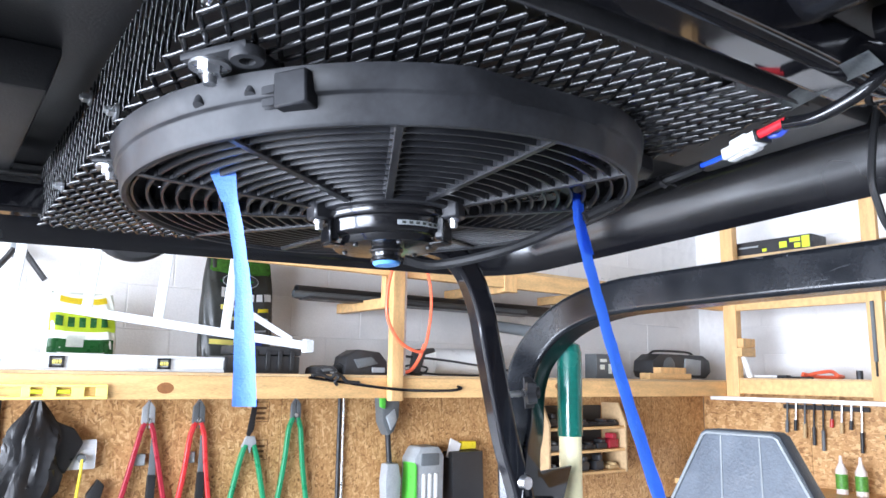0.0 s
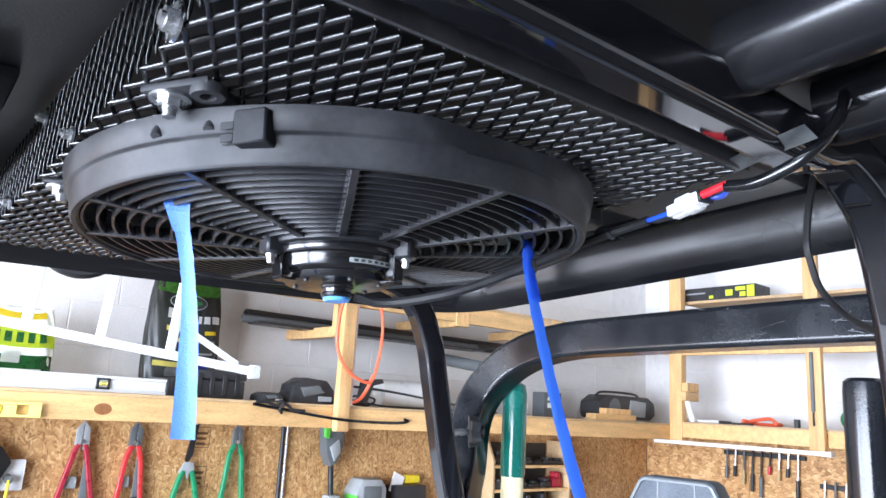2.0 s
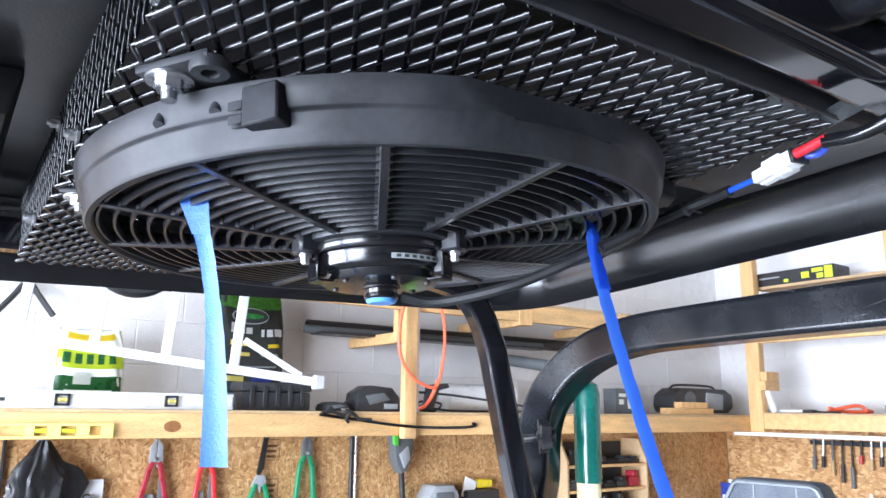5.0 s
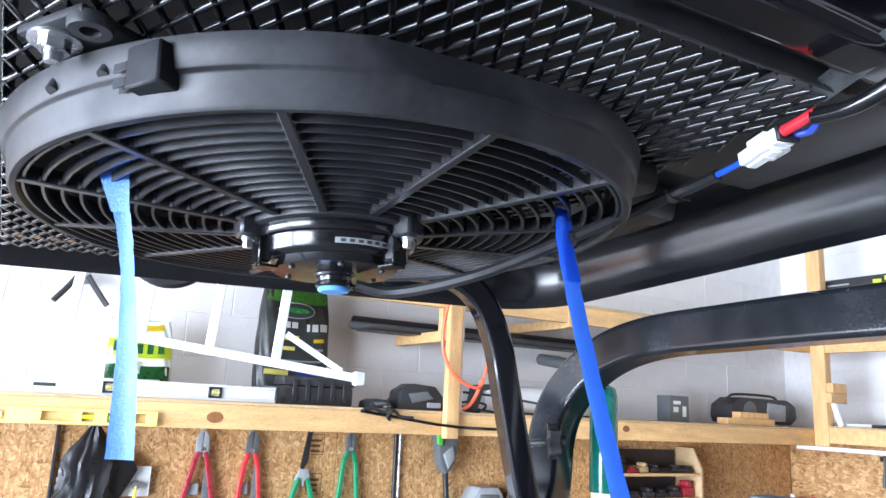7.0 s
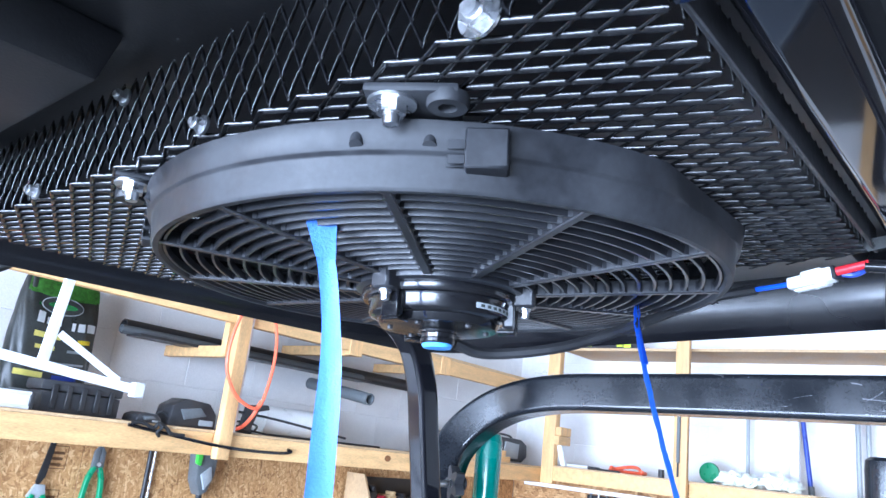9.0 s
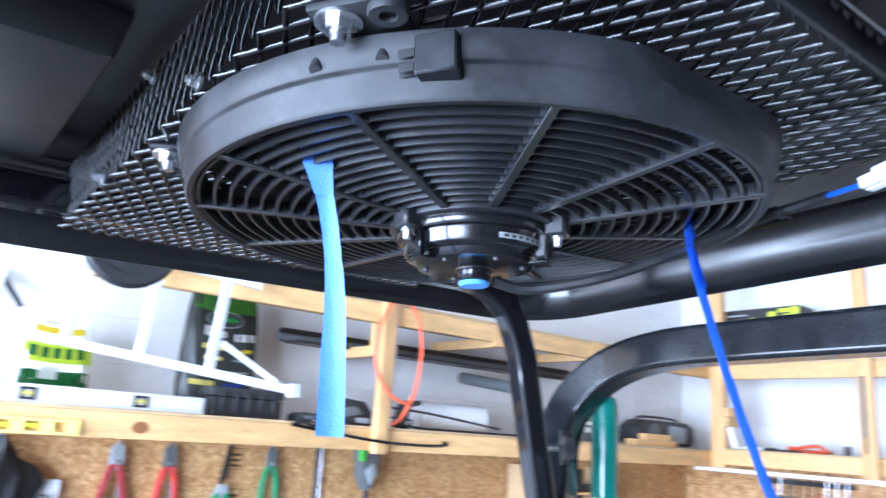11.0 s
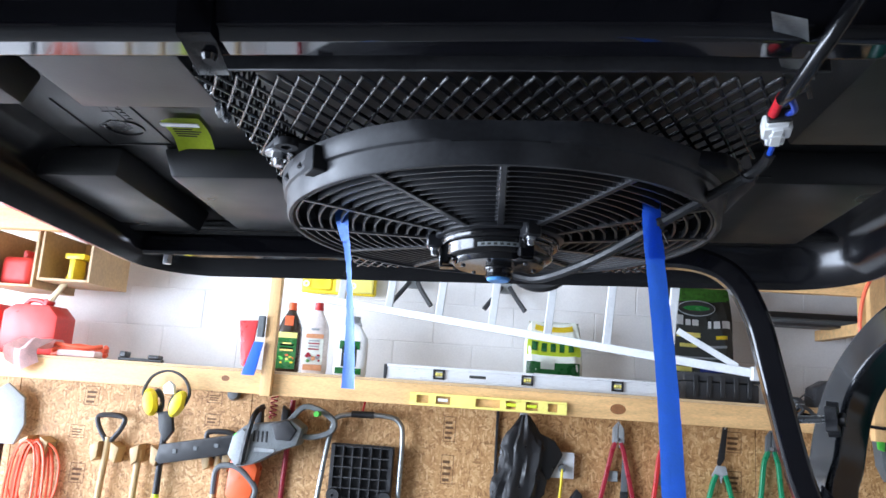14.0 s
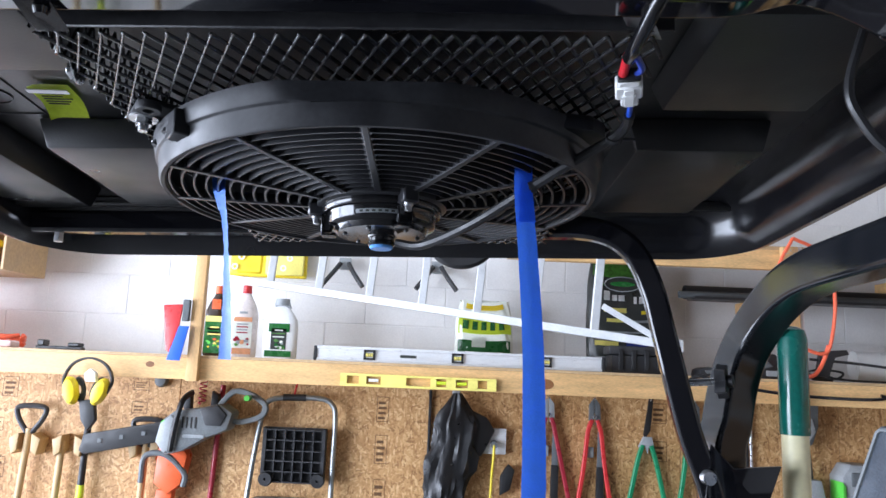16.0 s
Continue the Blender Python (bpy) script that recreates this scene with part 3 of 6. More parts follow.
bracket = part("corner_bracket", bent_strip([(-0.208, -0.3085, 0.03), (-0.206, -0.3085, -0.002), (-0.2055, -0.3, -0.0035), (-0.214, -0.25, -0.002)], [(-0.184, -0.3085, 0.03), (-0.183, -0.3085, -0.002), (-0.182, -0.3, -0.0035), (-0.191, -0.25, -0.002)]), TUBEM, guard)
part("bracket_bolt", rod(U(-0.193, -0.283, -0.004), U(-0.193, -0.283, -0.0085), 0.0055, 0.004, 16), TUBEM, guard)
part("corner_bracket", prism([(0.205, 0.055), (0.228, 0.06), (0.232, 0.012), (0.218, 0.0)], -0.272, -0.267, 0.0015, CART), TUBEM, guard)
# Pale SATIN stands in for the bright reflection on a glossy black strap.
part("corner_strap", bent_strip([(0.216, -0.24, 0.001), (0.193, -0.288, -0.001), (0.177, -0.326, -0.004)], [(0.196, -0.238, 0.004), (0.172, -0.288, 0.003), (0.157, -0.326, 0.001)], 0.0022), SATIN, guard, "glossy black strap, its pale sheen put into the metal colour")


def hex_bolt(p, ax, r=0.006, washer=0.009, length=0.012):
    p, ax = Vector(p), Vector(ax).normalized()
    bm = rod(p, p + ax * 0.0018, washer, seg=20)
    cyl(bm, p + ax * 0.0018, p + ax * 0.007, r, seg=6)
    cyl(bm, p + ax * 0.007, p + ax * length, r * 0.62, r * 0.55, seg=12)
    return bm


DOWN = CART.to_3x3() @ Vector((0, 0, -1))
LEFT = CART.to_3x3() @ Vector((-1, 0, 0))
for v, w, k in ((0.12, 0.05, 1), (0.235, 0.004, 1), (0.02, 0.004, 1), (-0.178, 0.004, 1.75), (-0.205, 0.012, 1.1)):
    part("mesh_bolt", hex_bolt(U(-0.2195, v, w), LEFT, 0.0042 * k, 0.0062 * k, 0.009), STEEL, guard, "bright zinc screw and washer")

# ---- fan ----
FANM = CART @ pose(0.0026, 0.0171, 0, 0.5, 0.26, 0)
fan = thing("cooling_fan", U(0, 0, -0.04), "black plastic electric radiator fan hung beneath the mesh", "fan")


def shroud_mesh():
    """Two-tier rim, its upper tier cut flat towards the mesh's long edges."""
    prof = [(0.2225, -0.009), (0.2222, -0.0115), (0.2195, -0.0242), (0.2186, -0.0252), (0.2172, -0.0258), (0.2163, -0.027), (0.2147, -0.0425), (0.213, -0.0448), (0.2095, -0.0448), (0.2075, -0.042), (0.2095, -0.014), (0.212, -0.009)]
    bm = bmesh.new()
    rings = []
    for i in range(144):
        a = 2 * math.pi * i / 144
        row = []
        for k, (r, w) in enumerate(prof):
            flat = (0.2125 + 0.004 * (k > 4)) / max(abs(math.sin(a)), 0.2) if k < 6 else 1.0
            row.append(bm.verts.new(FANM @ Vector((min(r, flat) * math.cos(a), min(r, flat) * math.sin(a), w))))
        rings.append(row)
    for p, q in zip(rings, rings[1:] + rings[:1]):
        for j in range(len(prof)):
            bm.faces.new((p[j], p[(j + 1) % len(prof)], q[(j + 1) % len(prof)], q[j]))
    return bm


shroud = part("shroud", shroud_mesh(), FANP, fan)
DOME = lambda r: -0.0378 - 0.0105 * (1 - r / 0.2)
for k in range(13):
    r = 0.0725 + k * 0.0111
    w = DOME(r)
    part("guard_ring", lathe(bmesh.new(), [(r - 0.0014, w), (r - 0.0009, w - 0.0052), (r + 0.0009, w - 0.0052), (r + 0.0014, w)], FANM, 72), GRILLEP, fan)
for k in range(12):
    a = radians(-89.2 + 30 * k)
    m = FANM @ Matrix.Rotation(a, 4, "Z")
    bm = bmesh.new()
    vs = []
    for r, hw in ((0.058, 0.0034), (0.2095, 0.0028)):
        w = DOME(r)
        vs.append([bm.verts.new(m @ Vector((r, s, w + h))) for s, h in ((-hw, 0.004), (-hw, -0.0068), (hw, -0.0068), (hw, 0.004))])
    for j in range(4):
        bm.faces.new((vs[0][j], vs[0][(j + 1) % 4], vs[1][(j + 1) % 4], vs[1][j]))
    bm.faces.new(vs[0]), bm.faces.new(vs[1])
    bmesh.ops.bevel(bm, geom=list(bm.edges), offset=0.0007, segments=1, affect="EDGES")
    for j in range(13):
        r = 0.0725 + j * 0.0111
        w = DOME(r)
        hw = 0.0034 - 0.0006 * j / 12
        for s in (-1, 1):
            f = [bm.verts.new(m @ Vector((r + dr, s * (hw - 0.0004 + e), w + h))) for dr, e in ((-0.0034, 0), (0.0034, 0), (0.0012, 0.0024), (-0.0012, 0.0024)) for h in (-0.0055, 0.002)]
            for q in ((0, 2, 4, 6), (7, 5, 3, 1), (0, 6, 7, 1), (6, 4, 5, 7), (4, 2, 3, 5)):
                bm.faces.new([f[i] for i in q])
    part("guard_spoke", bm, GRILLEP, fan)
part("hub_plate", lathe(bmesh.new(), [(0, -0.036), (0.066, -0.036), (0.0665, -0.0395), (0.0655, -0.052), (0.063, -0.0535), (0, -0.0535)], FANM, 64), GRILLEP, fan)
rotor = part("blade_hub", lathe(bmesh.new(), [(0, -0.008), (0.075, -0.008), (0.08, -0.012), (0.08, -0.03), (0.076, -0.032), (0, -0.032)], FANM, 48), BLADEP, fan)
for k in range(10):
    bm = bmesh.new()
    rows = []
    for i in range(7):
        r = 0.078 + (0.204 - 0.078) * i / 6
        a = radians(36 * k + 26 * (i / 6) ** 1.4)
        half = 0.024 + 0.006 * i / 6
        row = []
        for s in (-1, 0, 1):
            aa = a + s * half / r * 0.8
            row.append(bm.verts.new(FANM @ Vector((r * math.cos(aa), r * math.sin(aa), -0.02 + s * 0.009 - 0.002 * (1 - s * s)))))
        rows.append(row)
    for p, q in zip(rows, rows[1:]):
        for j in range(2):
            bm.faces.new((p[j], p[j + 1], q[j + 1], q[j]))
    bmesh.ops.solidify(bm, geom=list(bm.faces), thickness=0.0022)
    part("blade", bm, BLADEP, fan)
motor = part("motor", lathe(bmesh.new(), [(0, -0.05), (0.0595, -0.05), (0.0605, -0.053), (0.0605, -0.0585), (0.059, -0.0605), (0.0555, -0.061), (0.0545, -0.0635), (0.0545, -0.0705), (0.053, -0.0725), (0.0475, -0.074), (0.046, -0.0775), (0.0445, -0.0795), (0.0155, -0.081), (0, -0.081)], FANM, 64), MOTORM, fan, "glossy black motor housing")
part("shaft_boss", lathe(bmesh.new(), [(0, -0.0805), (0.0152, -0.0805), (0.0145, -0.0825), (0.0128, -0.0832), (0.0126, -0.0862), (0.0136, -0.087), (0.0136, -0.0895), (0.0125, -0.0908), (0, -0.0908)], FANM, 32), MOTORM, motor, "glossy black turned shaft boss")
part("end_cap", lathe(bmesh.new(), [(0, -0.0905), (0.0115, -0.0905), (0.012, -0.092), (0.0105, -0.0938), (0, -0.0938)], FANM, 32), CAPBLUE, fan, "pale blue plastic shaft cap")
bm = lathe(bmesh.new(), [(0.0546, -0.0655), (0.0549, -0.0655), (0.0549, -0.0695), (0.0546, -0.0695)], FANM, 14, radians(-112), radians(-64))
plate = part("rating_plate", bm, GREY, motor, "small pale rating label")
for k in range(7):
    a = radians(-108 + 6.4 * k)
    part("print_bar", lathe(bmesh.new(), [(0.055, -0.0664), (0.0552, -0.0664), (0.0552, -0.0686), (0.055, -0.0686)], FANM, 2, a, a + radians(3.6)), INK, plate, smooth=False)
for k in range(6):
    a = radians(60 * k + 15)
    part("vent_rivet", rod(FANM @ Vector((0.037 * math.cos(a), 0.037 * math.sin(a), -0.0795)), FANM @ Vector((0.037 * math.cos(a), 0.037 * math.sin(a), -0.0815)), 0.0026, 0.002, 10), BLACKP, motor)
for a in (183, -63.5, 60):
    m = FANM @ Matrix.Rotation(radians(a), 4, "Z")
    lug = part("motor_lug", bx(box(0.056, 0.074, -0.008, 0.008, -0.062, -0.046, m, 0.002), 0.05, 0.06, -0.006, 0.006, -0.078, -0.058, m, 0.002), GRILLEP, fan)
    part("clip", bx(box(0.058, 0.0605, -0.0075, 0.0075, -0.08, -0.058, m, 0.0008), 0.046, 0.06, -0.0075, 0.0075, -0.082, -0.08, m, 0.0006), MOTORM, fan)
    part("lug_screw", hex_bolt(m @ Vector((0.0662, 0, -0.062)), DOWN, 0.0034, 0.0046, 0.0075), STEEL, fan, "bright zinc screw")


def mount(a, r_bolt, side=1):
    """An ear of the shroud with its bolt and finned block."""
    m = FANM @ Matrix.Rotation(radians(a), 4, "Z") @ Matrix.Diagonal((1, side, 1, 1))
    ear = box(0.21, r_bolt + 0.012, -0.017, 0.03, -0.0058, -0.0008, m, 0.002, 2)
    e = part("mount_ear", ear, FANP, fan)
    part("ear_ring", lathe(bmesh.new(), [(0.0048, -0.0125), (0.0098, -0.0125), (0.0106, -0.011), (0.0106, -0.006), (0.0048, -0.006)], m @ pose(r_bolt + 0.002, 0.024, 0.0025), 24), FANP, fan)
    blk = box(0.204, 0.222, 0.032, 0.0545, -0.0345, -0.0125, m, 0.0012)
    part("finned_block", blk, FANP, fan)
    for k in range(4):
        part("fin", box(0.2068 + 0.0046 * k, 0.2077 + 0.0046 * k, 0.0225 + 0.0012 * (k % 2), 0.0325, -0.0325, -0.0275, m, 0.0003), FANP, fan)
        part("fin", box(0.2068 + 0.0046 * k, 0.2077 + 0.0046 * k, 0.0245 - 0.0012 * (k % 2), 0.0325, -0.0245, -0.0195, m, 0.0003), FANP, fan)
    for s in (-0.024, 0.014):
        part("peg", rod(m @ Vector((0.214, s, -0.012)), m @ Vector((0.2195, s, -0.0225)), 0.0042, 0.0036, 14), FANP, fan)
    part("mount_bolt", hex_bolt(m @ Vector((r_bolt, -0.004, -0.0058)), DOWN, 0.0074, 0.0125, 0.0125), STEEL, fan, "large zinc bolt with washer")


mount(-146.9, 0.2345)
mount(150.2, 0.231, -1)
for a in (33, -35):
    m = FANM @ Matrix.Rotation(radians(a), 4, "Z")
    part("mount_ear", prism([(0.205, -0.045), (0.236, -0.012), (0.238, 0.012), (0.205, 0.045)], -0.02, -0.006, 0.003, m @ Matrix(((1, 0, 0, 0), (0, 0, 1, 0), (0, 1, 0, 0), (0, 0, 0, 1)))), FANP, fan)

# streamers of painter's tape hung on the grille
def ribbon(pts, widths, bow=0.0016, n=7):
    sp = spline(pts, n)
    bm = bmesh.new()
    rows = []
    for i, p in enumerate(sp):
        t = i / (len(sp) - 1) * (len(widths) - 1)
        k = min(int(t), len(widths) - 2)
        side = Vector(widths[k]).lerp(Vector(widths[k + 1]), t - k)
        rows.append([bm.verts.new(p + side * s + Vector((0, 0, 1)).cross(side).normalized() * bow * (1 - s * s + 0.25 * math.sin(2.3 * i + s))) for s in (-1, -0.4, 0.4, 1)])
    for a, b in zip(rows, rows[1:]):
        for j in range(3):
            bm.faces.new((a[j], a[j + 1], b[j + 1], b[j]))
    bmesh.ops.solidify(bm, geom=list(bm.faces), thickness=0.0004)
    return bm


def tape(pts, widths, label, face):
    """A strip stuck round a ring of the grille: the hanging tail and the end folded back on itself."""
    top = Vector(pts[0])
    th = thing("tape_streamer", top, label, "tape", "tape streamers")
    part("tail", ribbon(pts, widths), face, th)
    w = Vector(widths[0]) * 1.1
    out = Vector((0, 0, 1)).cross(w).normalized() * -0.0022
    p, q, r = [Vector(c) for c in pts[:3]]
    part("folded_end", ribbon([p - out + Vector((0, 0, 0.001)), p + out * 0.6 + Vector((0, 0, 0.0022)), p * 0.6 + q * 0.4 + out, q + out * 0.8, q * 0.55 + r * 0.45 + out * 0.5], [w, w, w * 0.9, Vector(widths[1]) * 1.05], 0.0006, 5), face, th, "doubled end stuck to itself")


tape([W(0.172, 0.515, 1.706), W(0.176, 0.512, 1.688), W(0.184, 0.507, 1.655), W(0.19, 0.503, 1.615), W(0.194, 0.503, 1.57), W(0.196, 0.502, 1.53)], [(0.0075, -0.0055, 0), (0.0045, -0.0035, 0), (0.0032, -0.0045, 0), (0.0055, -0.005, 0), (0.0072, -0.004, 0)], "short strip of pale blue tape on the grille", TAPEPALE)
tape([W(0.463, 0.443, 1.714), W(0.464, 0.441, 1.69), W(0.468, 0.427, 1.63), W(0.471, 0.402, 1.55), W(0.469, 0.365, 1.46), W(0.466, 0.35, 1.43)], [(0.0075, 0.0025, 0), (0.0082, 0.001, 0), (0.0086, 0.0012, 0), (0.009, 0.001, 0), (0.0092, 0.0015, 0)], "long strip of blue painter's tape hanging from the fan grille", TAPE)

# wiring
CN = CART @ pose(0.2006, -0.2046, -0.0204, -5, 0, -12.6)
wiring = thing("fan_wiring", U(0.1, -0.1, -0.09), "black sleeved fan cable with a white plug joint", "cable")
part("cable", cord([U(0.018, 0.014, -0.088), U(0.045, 0.0, -0.093), U(0.09, -0.042, -0.083), U(0.1425, -0.082, -0.0587), U(0.18, -0.105, -0.04), U(0.207, -0.122, -0.027), U(0.214, -0.14, -0.023), U(0.212, -0.16, -0.022)], 0.0045), RUBBER, wiring)
for p, turn, ax in ((U(0.1425, -0.082, -0.0587), 65, "Y"), (U(0.207, -0.122, -0.027), 60, "X")):
    m = Matrix.Translation(p) @ Matrix.Rotation(radians(turn), 4, ax)
    tie = part("cable_tie", lathe(bmesh.new(), [(0.0048, -0.002), (0.0061, -0.002), (0.0061, 0.002), (0.0048, 0.002)], m, 16), BLACKP, wiring)
    part("tie_tail", bx(box(-0.0008, 0.0008, -0.0018, 0.0018, -0.004, 0.004, m @ Matrix.Translation((0.0075, 0, 0)), 0.0003), 0.0, 0.012, -0.0012, 0.0012, -0.0005, 0.0005, m @ Matrix.Translation((0.007, 0, 0))), BLACKP, tie)
part("blue_wire", cord([U(0.2125, -0.156, -0.022), U(0.209, -0.174, -0.0218), CN @ Vector((0.001, 0.0155, 0))], 0.0022), BLUEWIRE, wiring, "bright blue wire")
plug = part("plug", bx(bx(box(-0.0098, 0.0098, -0.014, 0.003, -0.0068, 0.0052, CN, 0.0012), -0.0058, 0.0072, 0.002, 0.0165, -0.0052, 0.004, CN, 0.001), -0.0075, 0.0075, -0.02, -0.012, -0.0055, 0.0045, CN, 0.001), WHITEP, wiring, "white nylon plug")
part("latch", bx(box(-0.0035, 0.0035, -0.012, 0.012, -0.0081, -0.0065, CN, 0.0004), -0.005, 0.005, -0.005, -0.002, -0.0085, -0.0065, CN, 0.0004), WHITEP, plug)
part("seal", box(-0.0082, 0.0082, -0.0235, -0.0205, -0.0058, 0.0048, CN, 0.0008), RUBBER, plug, "black rubber seal")
part("red_splice", cyl(rod(CN @ Vector((-0.004, -0.0235, 0)), CN @ Vector((-0.001, -0.047, 0.001)), 0.0036, 0.0032, 12), CN @ Vector((-0.004, -0.0205, 0)), CN @ Vector((-0.004, -0.026, 0)), 0.0026, seg=10), REDWIRE, wiring, "red crimp splice")
part("blue_lead", cord([CN @ Vector((0.005, -0.022, 0)), CN @ Vector((0.0085, -0.032, -0.002)), CN @ Vector((0.004, -0.046, 0))], 0.0024), BLUEB, wiring, "short pale blue lead")
part("supply_cable", cord([CN @ Vector((0.0, -0.044, 0)), Vector((0.5165, 0.255, 1.738)), Vector((0.521, 0.224, 1.75)), Vector((0.533, 0.207, 1.772)), Vector((0.552, 0.205, 1.797)), Vector((0.575, 0.215, 1.82)), Vector((0.59, 0.24, 1.835))], 0.0049, 8, 16), MOTORM, wiring, "thick glossy supply cable")
part("thin_cable", cord([(0.692, 0.285, 1.81), (0.686, 0.29, 1.78), (0.671, 0.29, 1.73), (0.678, 0.29, 1.705), (0.698, 0.29, 1.683), (0.74, 0.285, 1.664), (0.79, 0.28, 1.655)], 0.0034), RUBBER, wiring)

# ---- shelves along the walls ----
def lumber(name, x0, x1, y0, y1, z0, z1, label, mat=None, parent=None):
    bm = box(x0, x1, y0, y1, z0, z1, None, 0.003, 2)
    return part(name, bm, mat or WOOD, parent) if parent else single(name, bm, mat or WOOD, label, "lumber")


shelf = thing("wall_shelf", (1, 3.2, 1.44), "long pine shelf with a two-by-four front edge", "shelf")
lumber("edge_board", -3.6, 1.81, FRONT, FRONT + 0.038, LEDGE0, LEDGE0 + 0.09, "", None, shelf)
lumber("edge_board", 1.813, FRONT_B + 0.05, FRONT, FRONT + 0.038, LEDGE0, LEDGE0 + 0.09, "", None, shelf)
part("shelf_board", box(-3.6, WALL_B, FRONT + 0.001, WALL_A + 0.01, LEDGE0 + 0.0905, LEDGE1, None, 0.001), PLY, shelf)
for x, z, r in ((0.83, 1.485, 0.021), (-0.82, 1.5, 0.012), (-1.9, 1.48, 0.014), (2.9, 1.5, 0.016)):
    m = Matrix.Translation((x, FRONT - 0.0003, z)) @ Matrix.Rotation(radians(90), 4, "X") @ Matrix.Diagonal((1.5, 1, 1, 1))
    part("knot", lathe(bmesh.new(), [(0, 0), (r, 0), (r, 0.0006), (0, 0.0008)], m, 20), KNOT, shelf)
part("knot", lathe(bmesh.new(), [(0, 0), (0.016, 0), (0.016, 0.0006), (0, 0.0008)], Matrix.Translation((1.85, FRONT - 0.0003, 1.5)) @ Matrix.Rotation(radians(90), 4, "X"), 20), KNOT, shelf)
shelf_b = thing("wall_shelf", (4.7, 1, 1.44), "pine shelf along the bright wall, tools lying on it", "shelf")
lumber("edge_board", FRONT_B, FRONT_B + 0.038, -2.5, 1.905, LEDGE0 + 0.02, LEDGE0 + 0.11, "", None, shelf_b)
lumber("edge_board", FRONT_B, FRONT_B + 0.038, 1.995, FRONT - 0.002, LEDGE0 + 0.02, LEDGE0 + 0.11, "", None, shelf_b)
part("shelf_board", box(FRONT_B + 0.001, WALL_B + 0.01, -2.5, FRONT - 0.002, LEDGE0 + 0.1105, LEDGE1 + 0.018, None, 0.001), PLY, shelf_b)
post_l = "upright pine stud holding the shelf's front edge"
for x0, x1, y0, y1, z0, z1 in ((1.812, 1.874, FRONT - 0.042, FRONT - 0.003, LEDGE0 - 0.012, 2.1), (-0.655, -0.608, FRONT - 0.042, FRONT - 0.003, LEDGE0 - 0.005, 2.95), (4.44, 4.5, FRONT - 0.095, FRONT - 0.003, LEDGE0 + 0.0, 2.95), (4.4, 4.438, 1.905, 1.99, LEDGE0, 2.95), (4.4, 4.438, 0.2, 0.285, LEDGE0, 2.95)):
    tagged(single("shelf_post", box(x0, x1, y0, y1, z0, z1, None, 0.003, 2), POSTWOOD, post_l, "post", "shelf posts"))
upper = thing("upper_shelf", (1.5, 3.2, 2.0), "high pine storage shelf under the ceiling", "shelf")
lumber("edge_board", 0.7, FRONT_B, FRONT, FRONT + 0.038, 2.005, 2.09, "", None, upper)
part("shelf_board", box(0.7, WALL_B, FRONT + 0.001, WALL_A + 0.01, 2.0905, 2.106), PLY, upper)
upper_w = thing("upper_shelf", (-1.9, 3.2, 2.1), "high pine storage shelf over the fuel cans", "shelf")
lumber("edge_board", -3.6, -1.4, FRONT, FRONT + 0.038, 2.1, 2.19, "", None, upper_w)
part("shelf_board", box(-3.6, -1.4, FRONT + 0.001, WALL_A + 0.01, 2.1905, 2.205), PLY, upper_w)
upper_b = thing("upper_shelf", (4.7, 1, 2.0), "high pine shelf on the bright side wall", "shelf")
lumber("edge_board", FRONT_B, FRONT_B + 0.038, -2.5, FRONT - 0.05, 2.0, 2.09, "", None, upper_b)
part("shelf_board", box(FRONT_B + 0.001, WALL_B + 0.01, -2.5, FRONT - 0.05, 2.0905, 2.106), PLY, upper_b)
upper_c = thing("top_shelf", (4.7, 1, 2.34), "narrow top shelf with a boxed tool on it", "shelf")
part("shelf_board", box(FRONT_B + 0.1, WALL_B + 0.01, -2.5, FRONT - 0.05, 2.36, 2.378), PLY, upper_c)
for x, z in ((1.86, 1.86), (2.56, 1.985), (3.3, 2.0)):
    arm = thing("rack_arm", (x, 3.2, z), "short pine bracket carrying stored pipes", "bracket", "rack arms")
    part("arm", box(x - 0.019, x + 0.019, FRONT + 0.005, WALL_A, z, z + 0.05, None, 0.002), WOOD, arm)
    part("hanger", box(x - 0.045, x + 0.045, FRONT - 0.003 if x > 2 else FRONT + 0.04, FRONT + (0.035 if x > 2 else 0.078), z, 2.1, None, 0.002), POSTWOOD, arm)
for y, z, r, x0, x1, m, l in ((3.38, 1.945, 0.034, 1.55, 3.55, BLACKP, "black plastic drain pipe lying on the rack"), (3.3, 1.925, 0.018, 1.5, 3.0, DKGREY, "dark grey pipe lying on the rack"), (3.2, 2.07, 0.03, 2.0, 3.6, BLACKP, "black plastic drain pipe lying on the rack"), (3.08, 2.062, 0.022, 2.2, 3.4, DKGREY, "dark grey pipe lying on the rack")):
    bm = lathe(bmesh.new(), [(r * 0.85, 0), (r, 0), (r, x1 - x0), (r * 0.85, x1 - x0)], Matrix.Translation((x0, y, z)) @ Matrix.Rotation(radians(90), 4, "Y"), 20)
    single("stored_pipe", bm, m, l, "pipe", "stored pipes")
single("stored_board", box(1.55, 3.0, 3.22, 3.34, 1.9, 1.912, None, 0.002), BLACKP, "black flat trim board lying on the rack", "board")
single("grey_pipe", lathe(bmesh.new(), [(0.026, 0), (0.032, 0), (0.032, 0.5), (0.026, 0.5)], Matrix.Translation((2.78, 3.0, 1.79)) @ Matrix.Rotation(radians(-82), 4, "X"), 20), DKGREY, "grey pipe end poking out of the rack", "pipe")
